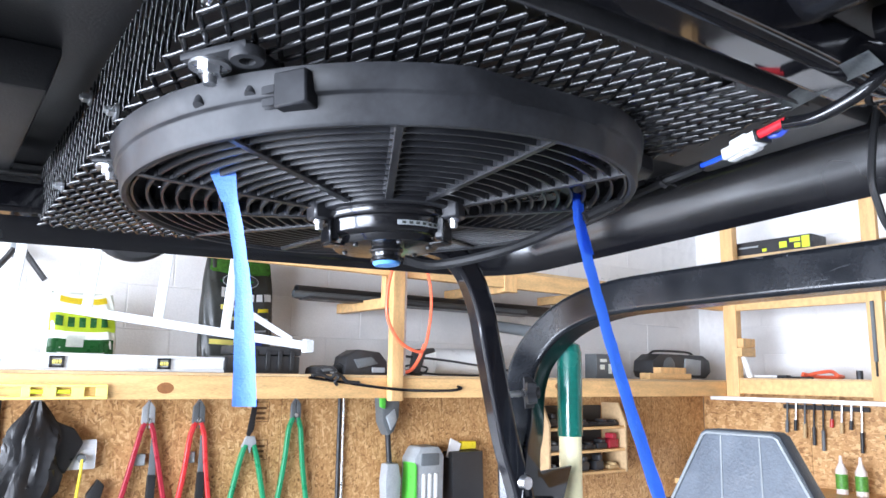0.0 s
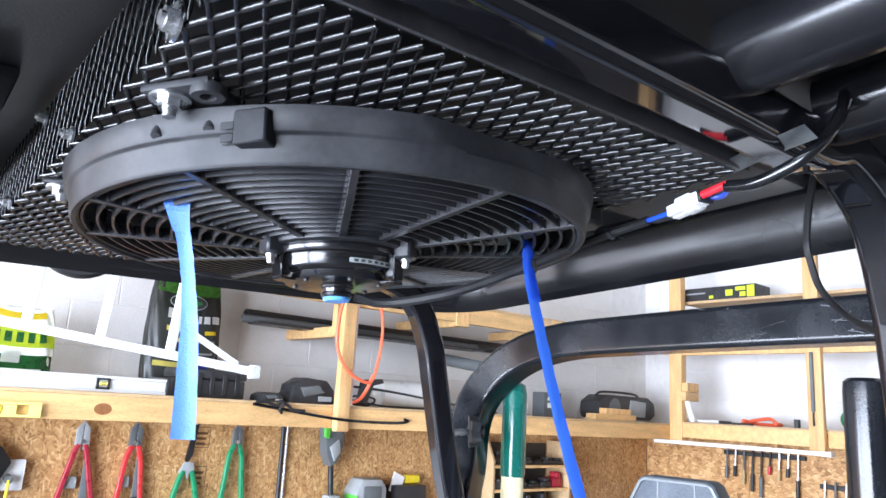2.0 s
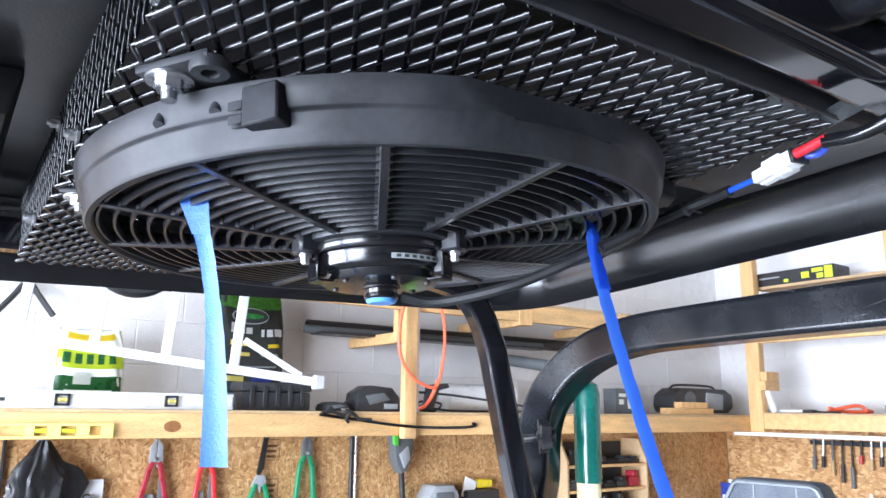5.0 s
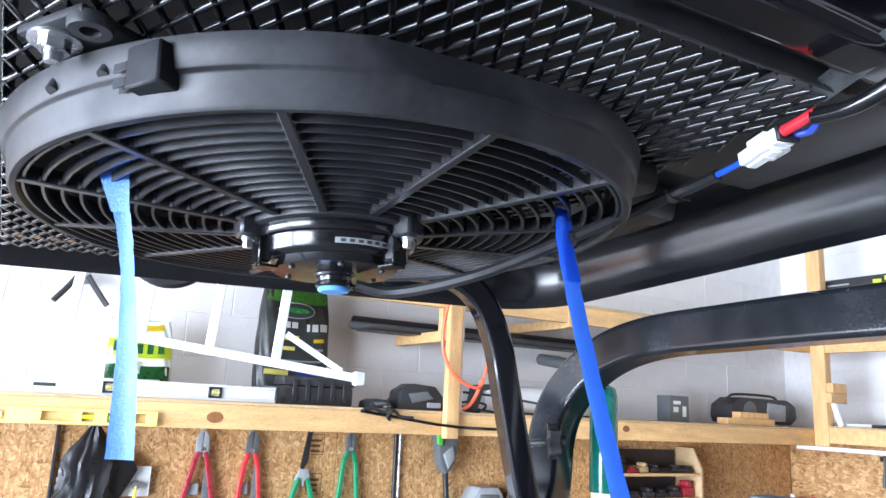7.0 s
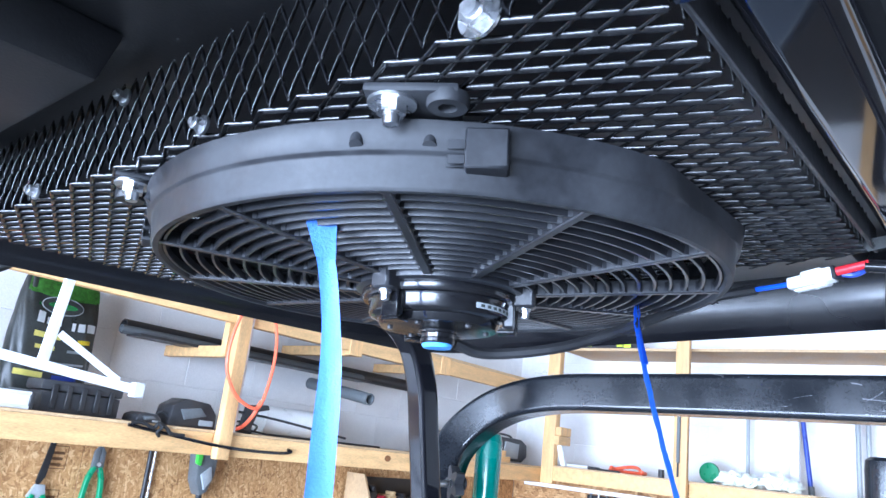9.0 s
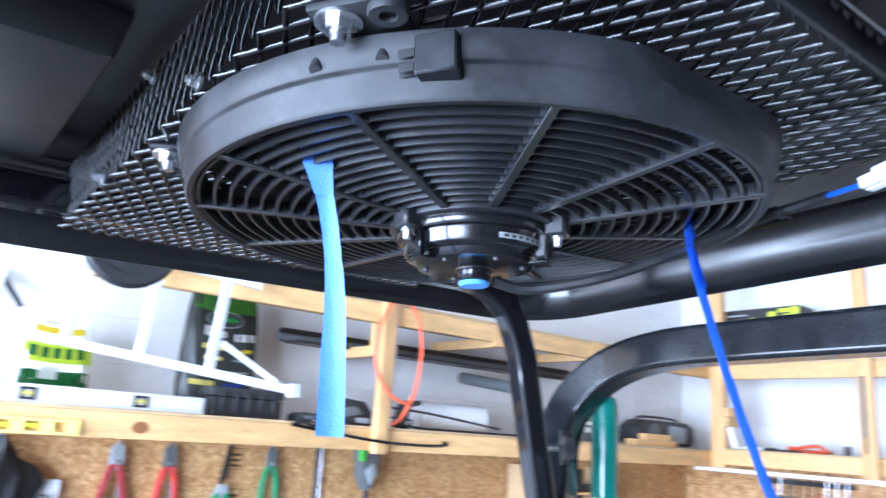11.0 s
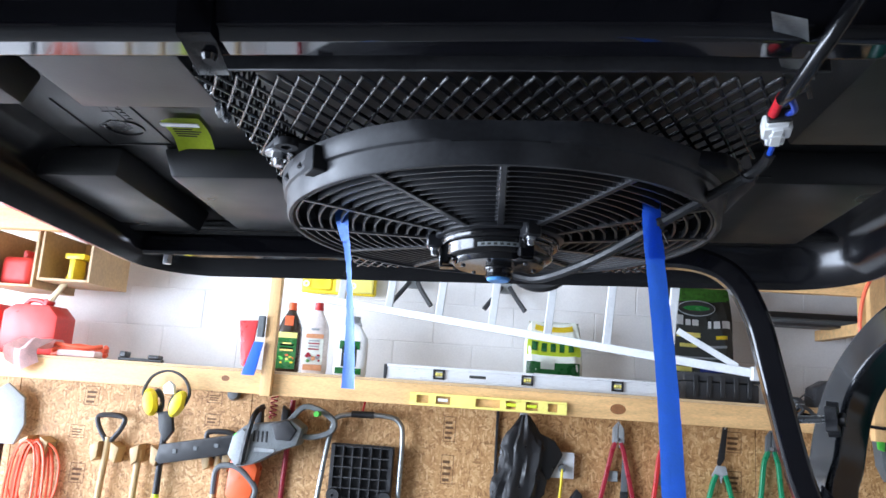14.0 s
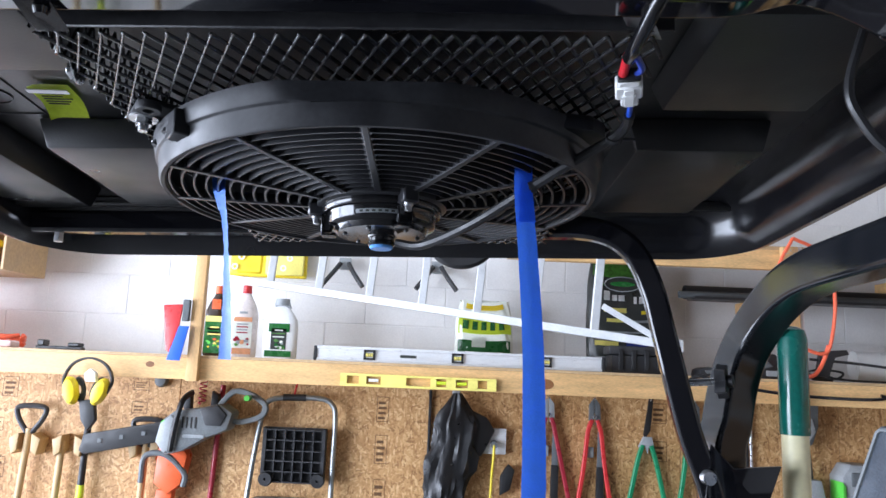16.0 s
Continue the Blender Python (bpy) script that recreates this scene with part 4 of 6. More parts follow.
for y0, y1 in ((1.87, 3.03), (0.4, 1.72)):
    single("strip_light", bx(box(4.405, 4.445, y0, y1, 1.418, 1.442, None, 0.004), 4.39, 4.45, y0, y0 + 0.05, 1.416, 1.444), PAINTED, "white enamelled strip light fixed under the shelf", "strip light", "strip lights")

# ---- things on the long shelf ----
Z = LEDGE1 + 0.0003
lev = thing("spirit_level", (0.46, 3.0, Z), "long silver aluminium box level standing on edge", "spirit level")
LX0, LX1 = -0.152, 1.085
part("beam", bx(box(LX0, LX1, 2.99, 3.014, Z, Z + 0.012, None, 0.0015), LX0, LX1, 2.99, 3.014, Z + 0.05, Z + 0.062, None, 0.0015), ALU, lev)
part("web", box(LX0, LX1, 2.9955, 3.0085, Z + 0.01, Z + 0.052), ALU, lev)
for x in (LX0 + 0.006, LX1 - 0.006):
    part("end_cap", box(x - 0.007, x + 0.007, 2.989, 3.015, Z + 0.0, Z + 0.062, None, 0.002), BLACKP, lev)
for x in (0.085, 0.46, 0.835):
    v = part("vial_frame", box(x - 0.024, x + 0.024, 2.987, 2.995, Z + 0.01, Z + 0.018), BLACKP, lev)
    part("frame_top", box(x - 0.024, x + 0.024, 2.987, 2.995, Z + 0.044, Z + 0.052), BLACKP, v)
    for s in (-0.02, 0.02):
        part("frame_side", box(x + s - 0.005, x + s + 0.005, 2.987, 2.995, Z + 0.01, Z + 0.052, None, 0.001), BLACKP, v)
    part("vial", rod((x - 0.015, 2.993, Z + 0.031), (x + 0.015, 2.993, Z + 0.031), 0.008, seg=12), LEVELY, lev, "yellow bubble vial")
    for s in (-0.004, 0.004):
        part("vial_mark", box(x + s - 0.0008, x + s + 0.0008, 2.984, 2.9855, Z + 0.024, Z + 0.038), INK, v, smooth=False)
part("logo_bar", box(0.215, 0.285, 2.9945, 2.9965, Z + 0.024, Z + 0.036), INK, lev, smooth=False)
ylev = thing("spirit_level", (0.3, 2.92, 1.45), "yellow plastic spirit level fixed on the shelf edge", "spirit level")
YX0, YX1 = -0.022, 0.622
bm = bx(box(YX0, YX1, 2.907, 2.929, 1.446, 1.455, None, 0.001), YX0, YX1, 2.907, 2.929, 1.488, 1.497, None, 0.001)
part("beam", bm, LEVELY, ylev)
holes = ((0.03, 0.05), (0.115, 0.06), (0.30, 0.1), (0.395, 0.04), (0.48, 0.05), (0.565, 0.04))
x = YX0
for hx, hw in holes:
    part("web", box(x, hx - hw / 2, 2.911, 2.925, 1.454, 1.489), LEVELY, ylev, smooth=False)
    x = hx + hw / 2
part("web", box(x, YX1, 2.911, 2.925, 1.454, 1.489), LEVELY, ylev, smooth=False)
for hx in (0.115, 0.395, 0.48):
    part("vial", rod((hx - 0.02, 2.918, 1.472), (hx + 0.02, 2.918, 1.472), 0.007, seg=12), STICKERY if hx > 0.2 else PAINTED, ylev)


def bottle(x, y, h, w, d, body, capm, label, lab, name="garden_bottle", neck=0.3):
    b = thing(name, (x, y, Z), label, "bottle", "garden bottles")
    bm = bmesh.new()
    rings = []
    for s, z in ((0.92, 0), (1, 0.01), (1, h * 0.55), (0.96, h * 0.64), (0.7, h * 0.76), (neck + 0.08, h * 0.86), (neck, h * 0.9)):
        rings.append([bm.verts.new((x + w / 2 * s * math.copysign(abs(math.cos(a)) ** 0.55, math.cos(a)), y + d / 2 * s * math.copysign(abs(math.sin(a)) ** 0.55, math.sin(a)), Z + z)) for a in [2 * math.pi * i / 20 for i in range(20)]])
    for p, q in zip(rings, rings[1:]):
        for j in range(20):
            bm.faces.new((p[j], p[(j + 1) % 20], q[(j + 1) % 20], q[j]))
    bm.faces.new(rings[0]), bm.faces.new(rings[-1])
    part("body", bm, body, b)
    part("cap", lathe(bmesh.new(), [(0, 0), (w * neck * 0.62, 0), (w * neck * 0.58, h * 0.11), (0, h * 0.11)], Matrix.Translation((x, y, Z + h * 0.89)), 20), capm, b)
    for z0, z1, m, ws in lab:
        part("paper_label", box(x - w * 0.41 * ws, x + w * 0.41 * ws, y - d / 2 - 0.0012, y - d / 2 + 0.004, Z + h * z0, Z + h * z1, None, 0.0006), m, b)
    return b


def label_art(b, x, y, z0, w, h, discs, rows, seed):
    """Small printed fruit spots and text bars on a bottle's label."""
    random.seed(seed)
    for k in range(14):
        r = random.uniform(0.05, 0.12) * w
        m = Matrix.Translation((x + random.uniform(-0.36, 0.36) * w, y - 0.0002 * k, z0 + random.uniform(0.1, 0.4) * h)) @ Matrix.Rotation(radians(90), 4, "X") @ Matrix.Diagonal((1, random.uniform(0.6, 1), 1, 1))
        part("print_spot", lathe(bmesh.new(), [(0, 0), (r, 0), (r, 0.001), (0, 0.001)], m, 14), random.choice(discs), b)
    for k in range(rows):
        ww = random.uniform(0.45, 0.8) * w
        zz = z0 + h * (0.52 + 0.4 * k / rows)
        part("print_bar", box(x - ww / 2, x + ww / 2, y - 0.002, y, zz, zz + h * 0.045), discs[k % 2], b, smooth=False)


b1 = bottle(-0.625, 3.16, 0.315, 0.105, 0.07, BROWNB, ORANGE, "dark brown garden concentrate bottle with an orange cap", ((0.04, 0.48, GREENB, 1), (0.482, 0.56, LEVELY, 1), (0.28, 0.4, BAGWHITE, 0.75), (0.66, 0.8, ORANGE, 0.45)))
label_art(b1, -0.625, 3.1235, Z + 0.015, 0.08, 0.15, (LEVELY, GREENB, ORANGE, YELLOW, LIME), 4, 3)
b2 = bottle(-0.498, 3.15, 0.32, 0.11, 0.075, BAGPINK, REDH, "pale plastic garden spray bottle with a red cap", ((0.04, 0.12, ORANGETAN, 0.95), (0.13, 0.48, BAGWHITE, 0.95), (0.49, 0.55, ORANGETAN, 0.9), (0.6, 0.63, GREY, 0.4)))
label_art(b2, -0.498, 3.111, Z + 0.04, 0.085, 0.125, (DARKRED, GREY, ORANGETAN, GRASS, DARKRED), 4, 8)
b3 = bottle(-0.33, 3.13, 0.265, 0.15, 0.075, WHITEP, GREY, "white trigger spray bottle with a dark green label", ((0.03, 0.13, GREENB, 0.95), (0.15, 0.5, BAGBLACK, 0.55), (0.44, 0.58, GREENB, 0.75)), "spray_bottle", 0.36)
label_art(b3, -0.33, 3.0905, Z + 0.035, 0.075, 0.11, (BAGWHITE, GRASS, GREY, GREENB, BAGWHITE), 3, 5)
part("trigger", prism([(-0.36, Z + 0.245), (-0.30, Z + 0.25), (-0.29, Z + 0.225), (-0.315, Z + 0.215), (-0.33, Z + 0.17), (-0.34, Z + 0.17), (-0.335, Z + 0.215), (-0.36, Z + 0.22)], 3.115, 3.145, 0.002), GREY, b3)


def sack(x, y, z, w, d, h, body, label, name, bands):
    s = thing(name, (x, y, z), label, "sack", "bags on the shelf")

    def skin(t, a, out=0.0):
        sw = w / 2 * (1 - 0.1 * abs(2 * t - 0.8) ** 2) + out
        sd = d / 2 * (1 - 0.85 * max(0, (t - 0.55) / 0.45) ** 1.5) + out
        rip = 0.0035 * math.sin(9 * a + 11 * t) * math.sin(7 * t + 2 * a)
        return (x + (sw + rip) * math.copysign(abs(math.cos(a)) ** 0.5, math.cos(a)), y + (sd + rip) * math.copysign(abs(math.sin(a)) ** 0.6, math.sin(a)), z + h * t + 0.006 * math.sin(5 * a) * t)

    bm = bmesh.new()
    rings = [[bm.verts.new(skin(k / 28, 2 * math.pi * i / 80)) for i in range(80)] for k in range(29)]
    for p, q in zip(rings, rings[1:]):
        for j in range(80):
            bm.faces.new((p[j], p[(j + 1) % 80], q[(j + 1) % 80], q[j]))
    bm.faces.new(rings[0]), bm.faces.new(rings[-1])
    part("body", bm, body, s)
    for x0, x1, z0, z1, m in bands:
        bm = bmesh.new()
        ang = lambda f: -math.pi / 2 + math.asin(max(-1, min(1, 2 * f * 0.98))) * abs(math.sin(math.asin(max(-1, min(1, 2 * f * 0.98))))) ** 0.9
        grid = [[bm.verts.new(skin(z0 + (z1 - z0) * j / 5, ang(x0 + (x1 - x0) * i / 8), 0.0055 if (z1 - z0) * (x1 - x0) < 0.06 else 0.0035)) for j in range(6)] for i in range(9)]
        for i in range(8):
            for j in range(5):
                bm.faces.new((grid[i][j], grid[i + 1][j], grid[i + 1][j + 1], grid[i][j + 1]))
        bmesh.ops.solidify(bm, geom=list(bm.faces), thickness=0.0008)
        part("printed_panel", bm, m, s)
    return s


lawn = sack(1.235, 3.33, Z, 0.33, 0.13, 0.56, BAGBLACK, "upright black lawn product bag with a grass print", "lawn_bag",
     ((-0.46, 0.46, 0.82, 0.98, GRASS), (-0.42, 0.42, 0.8, 0.83, GRASS), (-0.3, 0.16, 0.72, 0.74, GREENB), (-0.28, -0.2, 0.6, 0.68, WHITEP), (-0.17, -0.1, 0.6, 0.65, WHITEP), (-0.08, 0.0, 0.6, 0.65, WHITEP), (0.12, 0.16, 0.58, 0.64, WHITEP), (0.19, 0.27, 0.58, 0.64, WHITEP), (0.3, 0.42, 0.58, 0.64, WHITEP),
      (-0.28, 0.02, 0.5, 0.54, LEVELY), (-0.24, -0.02, 0.42, 0.45, LEVELY), (0.22, 0.38, 0.49, 0.52, YELLOW), (0.12, 0.36, 0.42, 0.44, GREY), (-0.4, 0.35, 0.33, 0.345, GREY), (-0.4, -0.08, 0.22, 0.26, LEVELY), (0.02, 0.3, 0.22, 0.25, BLUEB), (-0.4, 0.4, 0.12, 0.13, GREY)))
for rx, rz, y, mat in ((0.085, 0.036, 3.268, GREY), (0.081, 0.0325, 3.2665, BAGBLACK), (0.06, 0.012, 3.265, GREENB)):
    part("crest", lathe(bmesh.new(), [(0, 0), (1, 0), (1, 0.0012), (0, 0.0012)], Matrix.Translation((1.225, y, Z + 0.412)) @ Matrix.Rotation(radians(90), 4, "X") @ Matrix.Diagonal((rx, rz, 1, 1)), 36), mat, lawn)
sack(0.585, 3.33, Z, 0.27, 0.12, 0.31, BAGWHITE, "white and green lawn food pouch", "lawn_pouch",
     ((-0.34, 0.34, 0.87, 0.95, YELLOW), (-0.45, 0.45, 0.5, 0.73, STICKERY), (-0.36, -0.26, 0.56, 0.69, GREENB), (-0.2, -0.11, 0.56, 0.69, GREENB), (-0.05, 0.03, 0.56, 0.69, GREENB), (0.09, 0.17, 0.56, 0.69, GREENB), (0.23, 0.32, 0.56, 0.69, GREENB), (-0.44, 0.45, 0.03, 0.4, GREENB), (-0.2, 0.02, 0.3, 0.46, BAGWHITE), (-0.3, 0.3, 0.2, 0.23, BAGWHITE), (0.1, 0.36, 0.1, 0.16, GRASS)))
bb = thing("tool_case", (1.27, 3.06, Z), "low black plastic tool case with ribs", "case")
part("body", box(1.12, 1.42, 3.02, 3.15, Z, Z + 0.075, None, 0.008, 2), BLACKP, bb)
part("lid", box(1.11, 1.425, 3.015, 3.155, Z + 0.077, Z + 0.115, None, 0.01, 2), BLACKP, bb)
for k in range(5):
    part("rib", box(1.15 + 0.055 * k, 1.17 + 0.055 * k, 3.009, 3.02, Z + 0.012, Z + 0.1, None, 0.002), RUBBER, bb)


def charger(x, y, w, h, label, mat, name="battery_charger"):
    c = thing(name, (x, y, Z), label, "charger")
    part("body", prism([(x - w / 2, Z), (x + w / 2, Z), (x + w * 0.48, Z + h * 0.55), (x + w * 0.3, Z + h * 0.92), (x - w * 0.2, Z + h), (x - w * 0.45, Z + h * 0.7)], y - 0.06, y + 0.06, 0.008), mat, c)
    part("grip", prism([(x - w * 0.3, Z + h * 0.6), (x + w * 0.1, Z + h * 0.72), (x + w * 0.25, Z + h * 0.45), (x - w * 0.2, Z + h * 0.25)], y - 0.068, y - 0.055, 0.003), DKGREY, c)
    part("plate", box(x + w * 0.12, x + w * 0.42, y - 0.064, y - 0.056, Z + h * 0.1, Z + h * 0.3, None, 0.001), GREY, c)
    return c


charger(1.745, 3.06, 0.23, 0.115, "black battery charger lying by the post", BLACKP)
charger(1.54, 3.05, 0.11, 0.04, "small black cable adapter on the shelf", BLACKP, "cable_adapter")
single("charger_lead", cord([(1.58, 3.05, Z + 0.02), (1.61, 3.03, Z + 0.05), (1.65, 3.02, Z + 0.03), (1.69, 3.03, Z + 0.045)], 0.003), RUBBER, "thin black lead between charger and adapter", "cable")
single("post_conduit", rod((1.893, FRONT - 0.012, LEDGE1 + 0.0005), (1.893, FRONT - 0.012, 2.1), 0.009), BAGPINK, "pale plastic pipe fixed beside the stud", "pipe")
# red air hose looped over a hook on the post
single("red_hose", cord([(1.84, 2.86, 2.13), (1.78, 2.855, 2.02), (1.755, 2.855, 1.9), (1.765, 2.86, 1.8), (1.81, 2.86, 1.72), (1.87, 2.862, 1.675), (1.95, 2.865, 1.655), (1.985, 2.868, 1.70), (2.01, 2.87, 1.85), (2.0, 2.87, 1.98), (1.95, 2.868, 2.08), (1.84, 2.86, 2.13)], 0.0075), ORANGECORD, "bright red hose looped over the post", "hose")
single("red_hose_tail", cord([(1.975, 2.868, 1.69), (1.965, 2.90, 1.62), (1.95, 2.96, 1.565), (1.9, 3.05, Z + 0.012)], 0.0085), ORANGECORD, "red hose end trailing onto the shelf", "hose")
single("paper_roll", rod((2.28, 3.25, Z + 0.075), (2.68, 3.2, Z + 0.075), 0.07, seg=28), WHITEP, "white paper towel roll lying on the shelf", "paper roll")
clampt = thing("bar_clamp", (2.1, 3.02, Z), "black bar clamp lying across the shelf", "clamp")
part("bar", cord([(1.96, 3.0, Z + 0.09), (2.2, 2.99, Z + 0.075), (2.62, 2.98, Z + 0.03)], 0.006), BLACKP, clampt)
part("jaw", prism([(1.98, Z + 0.02), (2.03, Z + 0.015), (2.06, Z + 0.10), (2.12, Z + 0.115), (2.11, Z + 0.135), (2.0, Z + 0.125)], 2.98, 3.01, 0.004), BLACKP, clampt)
part("pad", rod((1.97, 3.0, Z + 0.015), (2.06, 3.02, Z + 0.01), 0.012), BLACKP, clampt)
single("cable_heap", cord([(1.95, 3.1, Z + 0.006), (2.02, 3.04, Z + 0.03), (2.1, 3.06, Z + 0.012), (2.15, 3.1, Z + 0.04), (2.06, 3.12, Z + 0.05), (1.98, 3.06, Z + 0.03), (2.1, 3.0, Z + 0.01), (2.3, 3.05, Z + 0.006), (2.9, 3.0, Z + 0.006)], 0.005), RUBBER, "tangled black cable heaped on the shelf", "cable")
bar = thing("pry_bar", (1.8, 2.92, 1.5), "thin black hooked bar and strap along the shelf edge", "bar")
part("shank", cord([(1.42, 2.922, 1.532), (1.5, 2.921, 1.522), (1.62, 2.92, 1.508), (1.74, 2.882, 1.492), (1.9, 2.88, 1.48), (2.15, 2.919, 1.477), (2.23, 2.919, 1.486), (2.21, 2.92, 1.497)], 0.0068), TUBEM, bar)
part("strap", cord([(1.43, 2.92, 1.54), (1.47, 2.917, 1.545), (1.52, 2.914, 1.53), (1.54, 2.912, 1.548), (1.575, 2.914, 1.535), (1.6, 2.912, 1.515), (1.66, 2.914, 1.512)], 0.0075), RUBBER, bar)
part("strap_knot", cord([(1.53, 2.91, 1.552), (1.55, 2.904, 1.535), (1.535, 2.906, 1.515), (1.55, 2.912, 1.5)], 0.007), RUBBER, bar)
bxs = thing("small_carton", (3.6, 3.24, Z), "small dark printed carton on the shelf", "box")
part("carton", box(3.5, 3.66, 3.2, 3.3, Z, Z + 0.15, None, 0.002), DKGREY, bxs)
bars(bxs, Matrix.Translation((3.58, 3.199, Z)), [(-0.02, 0.11, 0.06, 0.02), (-0.03, 0.07, 0.04, 0.03), (0.04, 0.06, 0.03, 0.06)], BAGWHITE)
radio = thing("radio", (4.25, 3.2, Z), "rounded black portable radio with a grey panel", "radio")
part("body", prism([(3.95, Z + 0.01), (4.5, Z + 0.01), (4.56, Z + 0.05), (4.55, Z + 0.13), (4.47, Z + 0.165), (4.02, Z + 0.165), (3.94, Z + 0.12), (3.93, Z + 0.05)], 3.12, 3.28, 0.012), BLACKP, radio)
part("front_panel", prism([(4.25, Z + 0.03), (4.43, Z + 0.03), (4.44, Z + 0.13), (4.27, Z + 0.14)], 3.112, 3.13, 0.003), GREY, radio)
part("speaker_grille", lathe(bmesh.new(), [(0, 0), (0.055, 0), (0.06, 0.006), (0.05, 0.01), (0, 0.012)], Matrix.Translation((4.1, 3.122, Z + 0.085)) @ Matrix.Rotation(radians(90), 4, "X"), 28), DKGREY, radio)
part("carry_handle", cord([(4.0, 3.2, Z + 0.16), (4.08, 3.2, Z + 0.185), (4.4, 3.2, Z + 0.185), (4.48, 3.2, Z + 0.16)], 0.008), BLACKP, radio)
single("wood_offcut", box(3.78, 4.2, 3.02, 3.1, Z, Z + 0.038, None, 0.002), WOOD, "short pine offcut lying on the shelf", "offcut")
single("wood_offcut", box(3.9, 4.16, 3.03, 3.09, Z + 0.0385, Z + 0.075, None, 0.002), POSTWOOD, "pale pine offcut stacked on another", "offcut")
for k, (z0, m) in enumerate(((1.7, WOOD), (1.76, POSTWOOD))):
    single("post_block", box(4.42 + 0.02 * k, 4.58, FRONT - 0.14, FRONT - 0.097, z0, z0 + 0.058, None, 0.003), m, "short pine block screwed to the stud", "offcut", "post blocks")
single("white_pipe", rod((4.52, 2.8, LEDGE1 + 0.02), (4.5, 2.83, 1.7), 0.02), PVC, "white plastic pipe offcut leaning on the stud", "pipe")

# left end of the shelf
def gas_can(x, y, w, h, label, spout):
    c = thing("fuel_can", (x, y, Z), label, "fuel can", "fuel cans")
    part("body", prism([(x - w / 2, Z), (x + w / 2, Z), (x + w / 2, Z + h * 0.78), (x + w * 0.32, Z + h), (x - w * 0.3, Z + h), (x - w / 2, Z + h * 0.85)], y - 0.08, y + 0.08, 0.014), GASRED, c)
    part("collar", rod((x + w * 0.1, y, Z + h * 0.98), (x + w * 0.14, y, Z + h * 1.12), 0.024), REDH, c)
    if spout:
        part("spout", cord([(x + w * 0.14, y, Z + h * 1.08), (x + w * 0.2, y, Z + h * 1.22), (x + w * 0.45, y - 0.01, Z + h * 1.6)], 0.015), CREAM, c)
        part("spout_tip", rod((x + w * 0.44, y - 0.01, Z + h * 1.58), (x + w * 0.5, y - 0.012, Z + h * 1.7), 0.018), YELLOW, c)
    part("handle", cord([(x - w * 0.32, y, Z + h * 0.97), (x - w * 0.2, y, Z + h * 1.1), (x + w * 0.02, y, Z + h * 1.08), (x + w * 0.08, y, Z + h * 0.98)], 0.012), GASRED, c)


gas_can(-1.85, 3.18, 0.27, 0.23, "red plastic fuel can with a pale spout", True)
gas_can(-2.14, 3.2, 0.25, 0.23, "red plastic fuel can beside another", False)
for x0, x1, z0, z1 in ((-2.09, -1.83, 1.85, 2.12), (-1.815, -1.56, 1.885, 2.12)):
    c = thing("wooden_crate", (x0, 3.2, z0), "open fronted plywood crate hung under the shelf", "crate", "wooden crates")
    for a in ((x0, x0 + 0.012, 3.05, 3.4, z0, z1), (x1 - 0.012, x1, 3.05, 3.4, z0, z1), (x0 + 0.013, x1 - 0.013, 3.05, 3.4, z0, z0 + 0.012), (x0 + 0.013, x1 - 0.013, 3.388, 3.4, z0 + 0.013, z1)):
        part("panel", box(*a, None, 0.001), PLY, c)
single("red_jug", bx(box(-2.05, -1.9, 3.12, 3.3, 1.864, 2.0, None, 0.03, 3), -1.99, -1.96, 3.18, 3.24, 1.99, 2.04, None, 0.008), GASRED, "red plastic jug inside the crate", "jug")
single("silver_tube", rod((-1.87, 3.15, 1.864), (-1.87, 3.16, 2.05), 0.014), ALU, "silver tube standing in the crate", "tube")
single("orange_tool", bx(box(-1.74, -1.64, 3.12, 3.2, 2.0, 2.03, None, 0.01, 2), -1.70, -1.67, 3.1, 3.2, 1.898, 2.0, None, 0.01, 2), YELLOW, "orange and yellow tool in the crate", "tool")
bm = bmesh.new()
g = [[bm.verts.new((-1.8 + 0.018 * i + 0.01 * math.sin(j), 2.905 - 0.01 + 0.02 * math.sin(i * 0.9) + (0.05 * (4 - j) if j < 4 else 0.0), (Z + 0.05 + 0.025 * math.sin(i * 0.8 + j)) if j < 4 else Z + 0.05 - 0.034 * (j - 3) * (1 - 0.1 * abs(i - 4)))) for j in range(8)] for i in range(9)]
for i in range(8):
    for j in range(7):
        bm.faces.new((g[i][j], g[i + 1][j], g[i + 1][j + 1], g[i][j + 1]))
bmesh.ops.solidify(bm, geom=list(bm.faces), thickness=0.004)
single("shop_rag", bm, RAG, "crumpled pink shop rag draped over the edge", "rag")
for k in range(3):
    single("cord_coil", cord([(-1.58 + 0.12 * math.cos(a), 3.1 + 0.08 * math.sin(a), Z + 0.012 + 0.018 * k + 0.006 * math.sin(3 * a + k)) for a in [0.5 * i for i in range(13)]], 0.01), ORANGECORD, "coil of orange extension cord on the shelf", "cord", "cord coils")
single("folded_cloth", box(-1.62, -1.44, 2.98, 3.05, Z, Z + 0.03, None, 0.01, 3), RAG, "folded pale cloth under the orange cord", "cloth")
single("hand_clamp", bx(bx(box(-1.34, -1.14, 2.99, 3.02, Z, Z + 0.014, None, 0.003), -1.33, -1.3, 2.98, 3.03, Z + 0.014, Z + 0.04, None, 0.004), -1.2, -1.15, 2.98, 3.03, Z + 0.014, Z + 0.03, None, 0.004), BLACKP, "black spring clamp lying on the shelf", "clamp")
brush = thing("scraper", (-0.76, 2.87, 1.55), "red scraper with blue tape hung on the stud", "scraper")
